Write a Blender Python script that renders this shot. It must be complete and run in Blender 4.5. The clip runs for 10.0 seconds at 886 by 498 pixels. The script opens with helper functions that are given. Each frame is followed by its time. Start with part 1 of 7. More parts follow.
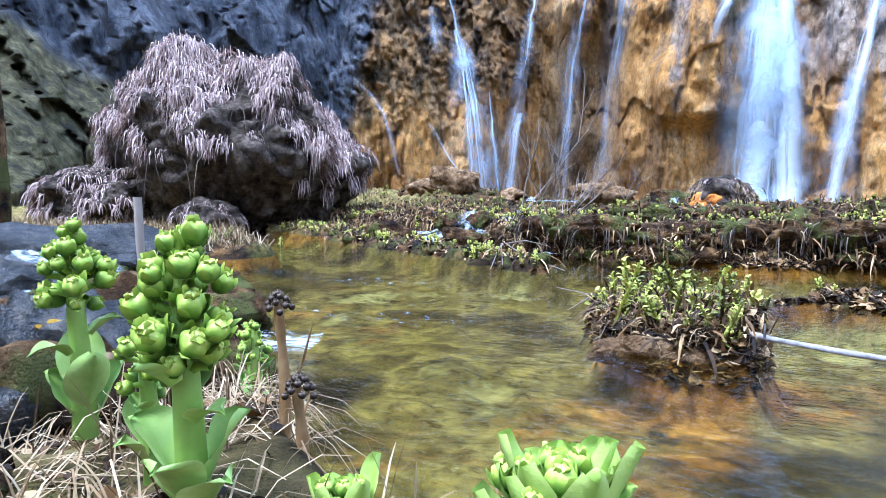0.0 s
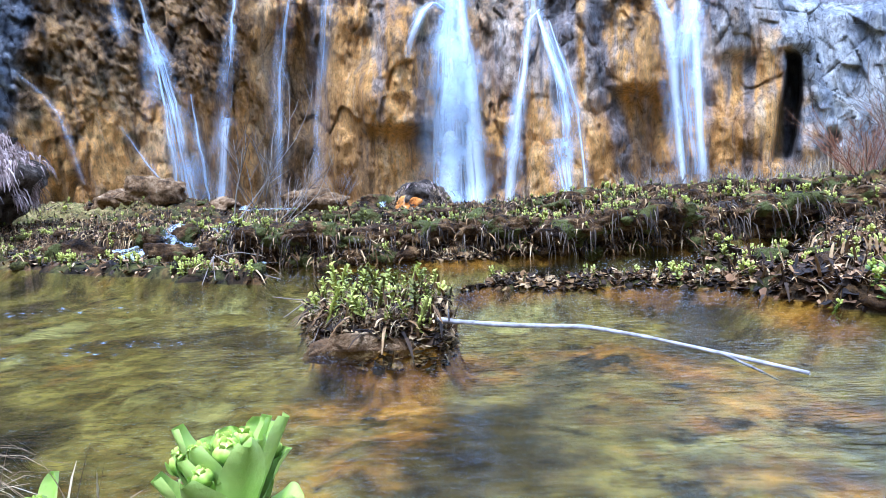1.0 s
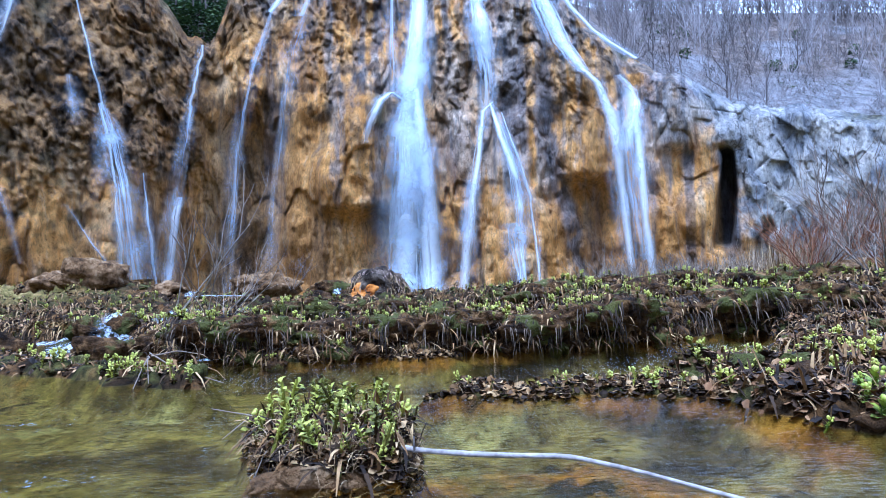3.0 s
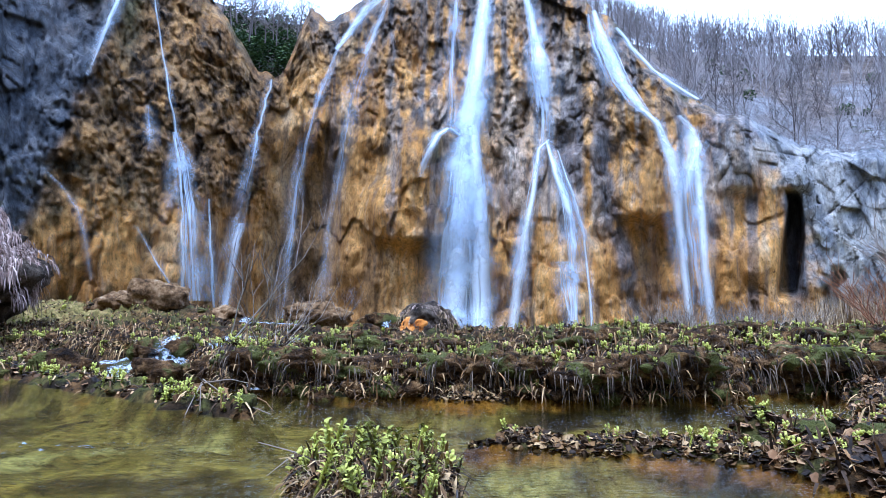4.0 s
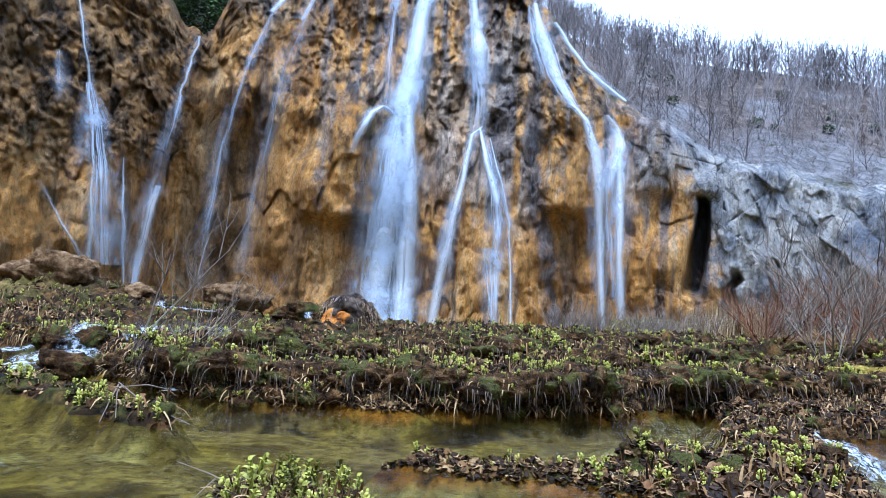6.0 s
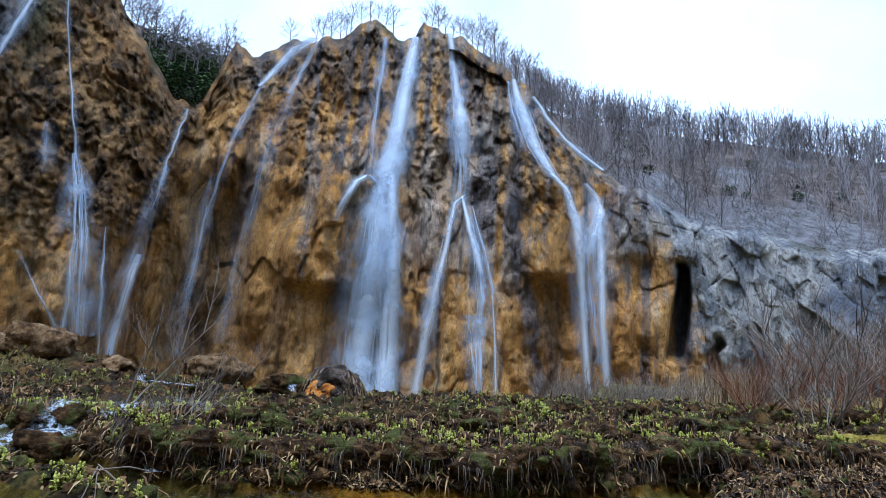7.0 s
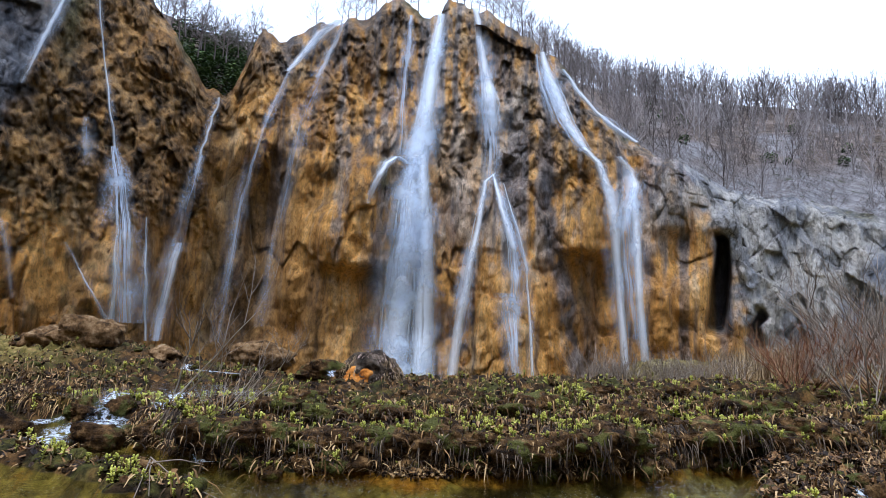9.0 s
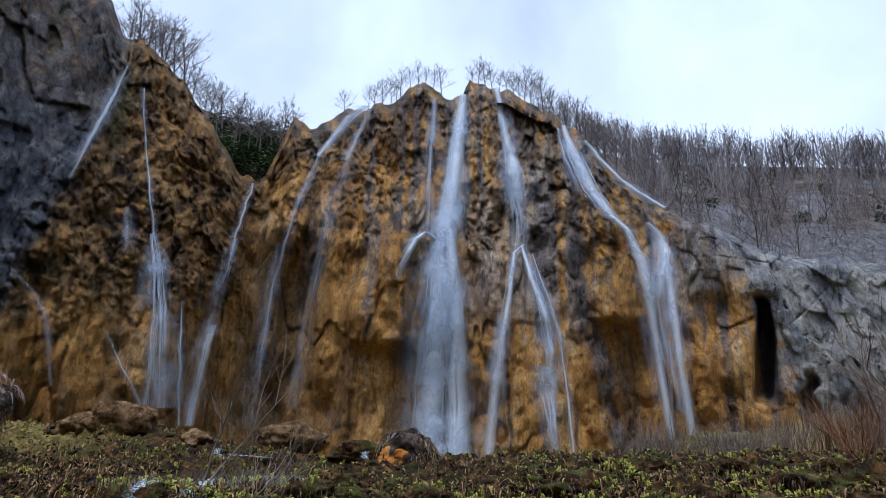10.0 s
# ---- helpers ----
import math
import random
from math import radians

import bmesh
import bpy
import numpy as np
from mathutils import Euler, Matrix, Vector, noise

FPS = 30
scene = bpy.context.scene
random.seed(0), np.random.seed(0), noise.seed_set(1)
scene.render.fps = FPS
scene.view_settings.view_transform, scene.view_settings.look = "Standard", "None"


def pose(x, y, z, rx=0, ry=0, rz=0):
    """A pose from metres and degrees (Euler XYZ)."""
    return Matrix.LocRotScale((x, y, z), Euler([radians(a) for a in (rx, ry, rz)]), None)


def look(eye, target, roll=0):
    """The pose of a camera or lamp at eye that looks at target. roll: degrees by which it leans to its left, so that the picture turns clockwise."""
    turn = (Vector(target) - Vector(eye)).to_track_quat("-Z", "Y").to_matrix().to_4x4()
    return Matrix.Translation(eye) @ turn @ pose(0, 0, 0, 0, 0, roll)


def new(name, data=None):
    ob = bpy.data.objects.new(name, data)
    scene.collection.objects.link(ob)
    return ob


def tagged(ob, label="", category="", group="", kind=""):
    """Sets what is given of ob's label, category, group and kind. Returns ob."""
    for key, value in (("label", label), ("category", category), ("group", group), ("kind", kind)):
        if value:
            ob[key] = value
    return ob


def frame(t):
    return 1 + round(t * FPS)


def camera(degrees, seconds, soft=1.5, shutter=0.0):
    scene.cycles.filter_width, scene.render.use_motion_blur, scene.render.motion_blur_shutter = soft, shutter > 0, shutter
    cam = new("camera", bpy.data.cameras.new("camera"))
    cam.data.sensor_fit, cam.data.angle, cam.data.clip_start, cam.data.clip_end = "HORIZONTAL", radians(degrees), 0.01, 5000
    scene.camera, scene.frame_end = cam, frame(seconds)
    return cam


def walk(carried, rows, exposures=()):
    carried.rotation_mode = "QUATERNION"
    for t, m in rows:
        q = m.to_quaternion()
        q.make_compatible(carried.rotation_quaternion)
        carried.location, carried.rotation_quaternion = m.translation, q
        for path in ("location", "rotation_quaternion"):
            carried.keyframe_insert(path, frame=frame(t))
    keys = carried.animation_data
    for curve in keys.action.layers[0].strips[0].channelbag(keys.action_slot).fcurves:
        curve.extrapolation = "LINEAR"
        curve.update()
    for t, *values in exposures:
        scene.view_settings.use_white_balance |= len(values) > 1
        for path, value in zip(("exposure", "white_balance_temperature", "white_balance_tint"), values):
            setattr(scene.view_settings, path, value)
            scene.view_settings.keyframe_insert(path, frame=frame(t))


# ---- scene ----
cam = camera(74.0, 10.0, 0.6)
PATH = [
    (0, (1.244, -0.467, 0.7), (0.231, 1.248, 0.522), -1.1),
    (0.5, (1.233, -0.501, 0.733), (0.621, 1.398, 0.598), -1.6),
    (1, (1.347, -0.576, 0.723), (1.214, 1.411, 0.531), -3),
    (1.5, (1.406, -0.626, 0.731), (1.563, 1.351, 0.478), -2),
    (2, (1.434, -0.578, 0.746), (1.717, 1.393, 0.56), -0.2),
    (2.5, (1.373, -0.461, 0.784), (1.519, 1.533, 0.729), -2.1),
    (3, (1.285, -0.303, 0.852), (1.318, 1.696, 0.928), -2.4),
    (3.2, (1.255, -0.269, 0.865), (1.236, 1.727, 0.986), -2.4),
    (4.3, (1.283, -0.306, 0.966), (1.106, 1.676, 1.16), 1.5),
    (4.5, (1.257, -0.313, 1.012), (1.063, 1.67, 1.19), 2.1),
    (5, (1.25, -0.345, 1.1), (1.101, 1.648, 1.186), 3.5),
    (5.5, (1.257, -0.442, 1.192), (1.243, 1.557, 1.239), 4.2),
    (6, (1.264, -0.575, 1.304), (1.379, 1.418, 1.431), 3.7),
    (6.2, (1.261, -0.603, 1.33), (1.399, 1.384, 1.509), 3.6),
    (7.3, (1.171, -0.667, 1.361), (1.329, 1.291, 1.735), 3.1),
    (7.5, (1.168, -0.679, 1.37), (1.318, 1.286, 1.714), 2.8),
    (8, (1.149, -0.703, 1.429), (1.286, 1.278, 1.664), 2.7),
    (8.5, (1.161, -0.708, 1.486), (1.277, 1.282, 1.649), 2.6),
    (9, (1.187, -0.673, 1.481), (1.237, 1.307, 1.758), 1.9),
    (9.5, (1.216, -0.629, 1.457), (1.213, 1.331, 1.857), 1.1),
    (10, (1.172, -0.551, 1.456), (1.117, 1.379, 1.977), 0.3),
]
walk(cam, [(t, look(eye, target, roll)) for t, eye, target, roll in PATH],
     exposures=[(0, 1.6, 4600, 14), (2.5, 1.15, 4350, 15), (3.5, 1.05, 4500, 14), (5.5, 1.0, 4850, 12), (7.5, 0.0, 5050, 8), (8.5, 0.65, 5650, 13), (10, -0.35, 5500, 13)])

# ---- world, sun, exposure ----
world = bpy.data.worlds.new("sky")
scene.world = world
world.use_nodes = True
wn, wl = world.node_tree.nodes, world.node_tree.links
wn.clear()
w_out = wn.new("ShaderNodeOutputWorld")
w_bg = wn.new("ShaderNodeBackground")
w_sky = wn.new("ShaderNodeTexSky")
w_sky.sky_type = "NISHITA"
w_sky.sun_disc = False
w_sky.sun_elevation, w_sky.sun_rotation = radians(68), radians(205)
w_co = wn.new("ShaderNodeTexCoord")
w_map = wn.new("ShaderNodeMapping")
w_map.inputs["Scale"].default_value = (1.0, 1.0, 1.3)
w_noise = wn.new("ShaderNodeTexNoise")
w_noise.inputs["Scale"].default_value = 1.7
w_noise.inputs["Detail"].default_value = 5
w_noise.inputs["Distortion"].default_value = 0.2
w_ramp = wn.new("ShaderNodeValToRGB")
w_ramp.color_ramp.elements[0].position, w_ramp.color_ramp.elements[1].position = 0.37, 0.68
w_mix = wn.new("ShaderNodeMix")
w_mix.data_type = "RGBA"
w_mul = wn.new("ShaderNodeMath")
w_mul.operation = "MULTIPLY_ADD"
w_mul.inputs[1].default_value, w_mul.inputs[2].default_value = 0.50, 0.42
w_mix.inputs["B"].default_value = (16.0, 17.6, 19.8, 1)
wl.new(w_co.outputs["Generated"], w_map.inputs["Vector"])
wl.new(w_map.outputs["Vector"], w_noise.inputs["Vector"])
wl.new(w_noise.outputs["Fac"], w_ramp.inputs["Fac"])
wl.new(w_ramp.outputs["Color"], w_mul.inputs[0])
wl.new(w_mul.outputs[0], w_mix.inputs["Factor"])
wl.new(w_sky.outputs["Color"], w_mix.inputs["A"])
wl.new(w_mix.outputs["Result"], w_bg.inputs["Color"])
wl.new(w_bg.outputs["Background"], w_out.inputs["Surface"])
w_bg.inputs["Strength"].default_value = 0.085

sun_data = bpy.data.lights.new("sun", "SUN")
sun_data.energy, sun_data.angle, sun_data.color = 2.3, radians(16), (1.0, 0.94, 0.85)
sun = new("sun", sun_data)
SUN_AZ, SUN_EL = radians(205), radians(68)
sun.matrix_world = look((30 * math.sin(SUN_AZ), 30 * math.cos(SUN_AZ), 30 * math.tan(SUN_EL)), (0, 0, 0))


# ---- small tools ----
rng = np.random.default_rng(7)
EYE = np.array((1.25, -0.55, 1.3))


def vnoise(p, seed=0):
    """Value noise of points (N, 3), -1 to 1."""
    p = np.asarray(p, float)
    i = np.floor(p).astype(np.int64)
    f = p - i
    f = f * f * (3 - 2 * f)
    out = np.zeros(len(p))
    for dx in (0, 1):
        for dy in (0, 1):
            for dz in (0, 1):
                h = (i[:, 0] + dx) * 374761393 + (i[:, 1] + dy) * 668265263 + (i[:, 2] + dz) * 2147483647 + seed * 974711
                h = (h ^ (h >> 13)) * 1274126177
                h = (h ^ (h >> 16)) & 0xFFFF
                w = (f[:, 0] if dx else 1 - f[:, 0]) * (f[:, 1] if dy else 1 - f[:, 1]) * (f[:, 2] if dz else 1 - f[:, 2])
                out += w * h
    return out / 32767.5 - 1


def fbm(p, octaves=4, seed=0, gain=0.5):
    p = np.asarray(p, float)
    out, amp, total = np.zeros(len(p)), 1.0, 0.0
    for k in range(octaves):
        out += amp * vnoise(p * 2.0 ** k + 17.3 * k, seed + k)
        total += amp
        amp *= gain
    return out / total


def cell_hash(i, j, seed):
    """A random number of a cell, -1 to 1."""
    h = i * 374761393 + j * 668265263 + seed * 974711
    h = (h ^ (h >> 13)) * 1274126177
    return ((h ^ (h >> 16)) & 0xFFFF) / 32767.5 - 1


def worley(u, v, seed=0):
    """Irregular cells: a random value of the cell, -1 to 1, the distance to its border, and a random slope across it."""
    iu, iv = np.floor(u).astype(np.int64), np.floor(v).astype(np.int64)
    f1, f2 = np.full(len(u), 9.0), np.full(len(u), 9.0)
    bi, bj, bu, bv = iu.copy(), iv.copy(), np.zeros(len(u)), np.zeros(len(u))
    for du in (-1, 0, 1):
        for dv in (-1, 0, 1):
            i, j = iu + du, iv + dv
            ou, ov = u - (i + 0.5 + 0.46 * cell_hash(i, j, seed + 1)), v - (j + 0.5 + 0.46 * cell_hash(i, j, seed + 2))
            d = np.hypot(ou, ov)
            near = d < f1
            f2 = np.where(near, f1, np.minimum(f2, d))
            f1 = np.where(near, d, f1)
            bi, bj, bu, bv = np.where(near, i, bi), np.where(near, j, bj), np.where(near, ou, bu), np.where(near, ov, bv)
    tilt = bu * cell_hash(bi, bj, seed + 4) + bv * cell_hash(bi, bj, seed + 5)
    return cell_hash(bi, bj, seed + 3), f2 - f1, tilt


def flat(x, y, s=1.0):
    return np.stack([np.asarray(x) * s, np.asarray(y) * s, np.zeros(np.shape(x))], 1)


def step(a, b, x):
    t = np.clip((x - a) / (b - a), 0, 1)
    return t * t * (3 - 2 * t)


def mesh_of(name, verts, faces, material=None, smooth=True, uv=None, attributes=()):
    """A mesh from arrays; faces: an (N, 3) or (N, 4) array, or a list of such."""
    me = bpy.data.meshes.new(name)
    groups = faces if isinstance(faces, (list, tuple)) else [faces]
    groups = [np.asarray(g, np.int32) for g in groups if len(g)]
    verts = np.asarray(verts, np.float32)
    me.vertices.add(len(verts))
    me.vertices.foreach_set("co", verts.ravel())
    loops = np.concatenate([g.ravel() for g in groups])
    sizes = np.concatenate([np.full(len(g), g.shape[1], np.int32) for g in groups])
    me.loops.add(len(loops))
    me.loops.foreach_set("vertex_index", loops)
    me.polygons.add(len(sizes))
    me.polygons.foreach_set("loop_start", np.concatenate([[0], np.cumsum(sizes)[:-1]]).astype(np.int32))
    me.polygons.foreach_set("loop_total", sizes)
    me.polygons.foreach_set("use_smooth", np.full(len(sizes), smooth))
    if uv is not None:
        layer = me.uv_layers.new(name="UVMap")
        layer.data.foreach_set("uv", np.asarray(uv, np.float32)[loops].ravel())
    for key, values in attributes:
        a = me.attributes.new(key, "FLOAT", "POINT")
        a.data.foreach_set("value", np.asarray(values, np.float32))
    me.update(calc_edges=True)
    me.validate()
    if material:
        me.materials.append(material)
    return me


def grid_faces(rows, cols):
    a = np.arange(rows * cols).reshape(rows, cols)
    return np.stack([a[:-1, :-1], a[:-1, 1:], a[1:, 1:], a[1:, :-1]], -1).reshape(-1, 4)


def thing(name, label, category, place=(0, 0, 0), turn=0.0, group="", kind="", size=1.0):
    ob = new(name)
    ob.empty_display_size = 0.05
    ob.matrix_world = Matrix.Translation(place) @ Matrix.Rotation(turn, 4, "Z") @ Matrix.Scale(size, 4)
    return tagged(ob, label, category, group, kind)


def part(name, me, parent, label=""):
    ob = new(name, me)
    ob.parent = parent
    return tagged(ob, label) if label else ob


class Pile:
    """Collects pieces of geometry into one mesh."""

    def __init__(self):
        self.v, self.f3, self.f4, self.t, self.n = [], [], [], [], 0

    def add(self, v, f, tone=None):
        v, f = np.asarray(v, float), np.asarray(f)
        (self.f3 if f.shape[1] == 3 else self.f4).append(f + self.n)
        self.v.append(v)
        self.t.append(np.full(len(v), 0.5) if tone is None else np.broadcast_to(tone, len(v)))
        self.n += len(v)

    def many(self, v, f, places, turns, sizes, tones=None, tilts=None):
        """Copies of one template: places (N, 3), turns about z, sizes, tilts about x."""
        v, f = np.asarray(v, float), np.asarray(f)
        n, k = len(places), len(v)
        p = np.broadcast_to(v, (n, k, 3)) * (np.reshape(sizes, (n, 1, 1)) if np.ndim(sizes) < 2 else np.reshape(sizes, (n, 1, 3)))
        if tilts is not None:
            c, s = np.cos(tilts)[:, None], np.sin(tilts)[:, None]
            p = np.stack([p[..., 0], c * p[..., 1] - s * p[..., 2], s * p[..., 1] + c * p[..., 2]], -1)
        c, s = np.cos(turns)[:, None], np.sin(turns)[:, None]
        p = np.stack([c * p[..., 0] - s * p[..., 1], s * p[..., 0] + c * p[..., 1], p[..., 2]], -1) + np.asarray(places)[:, None]
        ff = (f[None] + (np.arange(n) * k)[:, None, None] + self.n).reshape(-1, f.shape[1])
        (self.f3 if f.shape[1] == 3 else self.f4).append(ff)
        self.v.append(p.reshape(-1, 3))
        self.t.append(np.repeat(rng.random(n) if tones is None else tones, k))
        self.n += n * k

    def mesh(self, name, material, smooth=True):
        faces = [np.concatenate(g) for g in (self.f3, self.f4) if g]
        return mesh_of(name, np.concatenate(self.v), faces, material, smooth, attributes=[("tone", np.concatenate(self.t))])


def tube(points, radii, sides=4):
    """A tapered tube along points."""
    points = np.asarray(points, float)
    radii = np.broadcast_to(radii, len(points))
    d = np.gradient(points, axis=0)
    d /= np.linalg.norm(d, axis=1)[:, None] + 1e-9
    ref = np.where(np.abs(d[:, 2:3]) > 0.9, np.array([[1.0, 0, 0]]), np.array([[0, 0, 1.0]]))
    a = np.cross(d, ref)
    a /= np.linalg.norm(a, axis=1)[:, None] + 1e-9
    b = np.cross(d, a)
    ang = np.arange(sides) * 2 * np.pi / sides
    v = points[:, None] + radii[:, None, None] * (np.cos(ang)[None, :, None] * a[:, None] + np.sin(ang)[None, :, None] * b[:, None])
    n = len(points)
    i = np.arange(n * sides).reshape(n, sides)
    f = np.stack([i[:-1], np.roll(i[:-1], -1, 1), np.roll(i[1:], -1, 1), i[1:]], -1).reshape(-1, 4)
    return v.reshape(-1, 3), f


def sd_polygon(x, y, poly):
    """Signed distance, positive inside."""
    px, py = np.asarray(poly, float).T
    d = np.full(np.shape(x), 1e9)
    inside = np.zeros(np.shape(x), bool)
    for k in range(len(px)):
        ax, ay, bx, by = px[k], py[k], px[(k + 1) % len(px)], py[(k + 1) % len(px)]
        ex, ey = bx - ax, by - ay
        t = np.clip(((x - ax) * ex + (y - ay) * ey) / (ex * ex + ey * ey), 0, 1)
        d = np.minimum(d, np.hypot(x - ax - t * ex, y - ay - t * ey))
        cross = ((ay > y) != (by > y)) & (x < ex * (y - ay) / (ey + 1e-12) + ax)
        inside ^= cross
    return np.where(inside, d, -d)


# ---- materials ----
class Mat:
    """A node material with a few short cuts."""

    def __init__(self, name, rough=0.85, spec=0.3):
        self.m = bpy.data.materials.new(name)
        self.m.use_nodes = True
        self.nodes, self.links = self.m.node_tree.nodes, self.m.node_tree.links
        self.bsdf = self.nodes["Principled BSDF"]
        self.bsdf.inputs["Roughness"].default_value = rough
        self.bsdf.inputs["Specular IOR Level"].default_value = spec
        self.geo = self.nodes.new("ShaderNodeNewGeometry")

    def link(self, a, b):
        self.links.new(a, b)

    def noise(self, scale, detail=4.0, stretch=(1, 1, 1), rough=0.55, distortion=0.0):
        mp = self.nodes.new("ShaderNodeMapping")
        mp.inputs["Scale"].default_value = stretch
        self.link(self.geo.outputs["Position"], mp.inputs["Vector"])
        n = self.nodes.new("ShaderNodeTexNoise")
        n.inputs["Scale"].default_value, n.inputs["Detail"].default_value = scale, detail
        n.inputs["Roughness"].default_value, n.inputs["Distortion"].default_value = rough, distortion
        self.link(mp.outputs["Vector"], n.inputs["Vector"])
        return n.outputs["Fac"]

    def voronoi(self, scale, stretch=(1, 1, 1), feature="DISTANCE_TO_EDGE"):
        mp = self.nodes.new("ShaderNodeMapping")
        mp.inputs["Scale"].default_value = stretch
        self.link(self.geo.outputs["Position"], mp.inputs["Vector"])
        n = self.nodes.new("ShaderNodeTexVoronoi")
        n.feature = feature
        n.inputs["Scale"].default_value = scale
        self.link(mp.outputs["Vector"], n.inputs["Vector"])
        return n.outputs["Distance"]

    def attr(self, name):
        n = self.nodes.new("ShaderNodeAttribute")
        n.attribute_name = name
        return n.outputs["Fac"]

    def height(self):
        n = self.nodes.new("ShaderNodeSeparateXYZ")
        self.link(self.geo.outputs["Position"], n.inputs[0])
        return n.outputs["Z"]

    def math(self, op, a, b=0.5, c=0.0):
        n = self.nodes.new("ShaderNodeMath")
        n.operation = op
        for i, v in enumerate((a, b, c)):
            if isinstance(v, (int, float)):
                n.inputs[i].default_value = v
            else:
                self.link(v, n.inputs[i])
        return n.outputs[0]

    def ramp(self, fac, stops):
        n = self.nodes.new("ShaderNodeValToRGB")
        r = n.color_ramp
        while len(r.elements) < len(stops):
            r.elements.new(0.5)
        for e, (pos, col) in zip(r.elements, stops):
            e.position = pos
            e.color = (*col, 1) if len(col) == 3 else col
        self.link(fac, n.inputs["Fac"])
        return n.outputs["Color"]

    def span(self, fac, a, b):
        """0 below a, 1 above b."""
        n = self.nodes.new("ShaderNodeMapRange")
        n.interpolation_type = "SMOOTHSTEP"
        n.inputs["From Min"].default_value, n.inputs["From Max"].default_value = a, b
        self.link(fac, n.inputs["Value"])
        return n.outputs["Result"]

    def mix(self, fac, a, b, blend="MIX"):
        n = self.nodes.new("ShaderNodeMix")
        n.data_type, n.blend_type = "RGBA", blend
        for key, v in (("Factor", fac), ("A", a), ("B", b)):
            sock = n.inputs[key] if key == "Factor" else [s for s in n.inputs if s.name == key and s.type == "RGBA"][0]
            if isinstance(v, (int, float)):
                sock.default_value = v
            elif isinstance(v, tuple):
                sock.default_value = (*v, 1)
            else:
                self.link(v, sock)
        return [s for s in n.outputs if s.type == "RGBA"][0]

    def bump(self, height, distance=0.1, strength=1.0, before=None):
        n = self.nodes.new("ShaderNodeBump")
        n.inputs["Distance"].default_value, n.inputs["Strength"].default_value = distance, strength
        self.link(height, n.inputs["Height"])
        if before is not None:
            self.link(before, n.inputs["Normal"])
        return n.outputs["Normal"]

    def done(self, colour=None, normal=None, rough=None):
        for key, v in (("Base Color", colour), ("Normal", normal), ("Roughness", rough)):
            if isinstance(v, tuple):
                self.bsdf.inputs[key].default_value = (*v, 1)
            elif v is not None:
                self.link(v, self.bsdf.inputs[key])
        return self.m


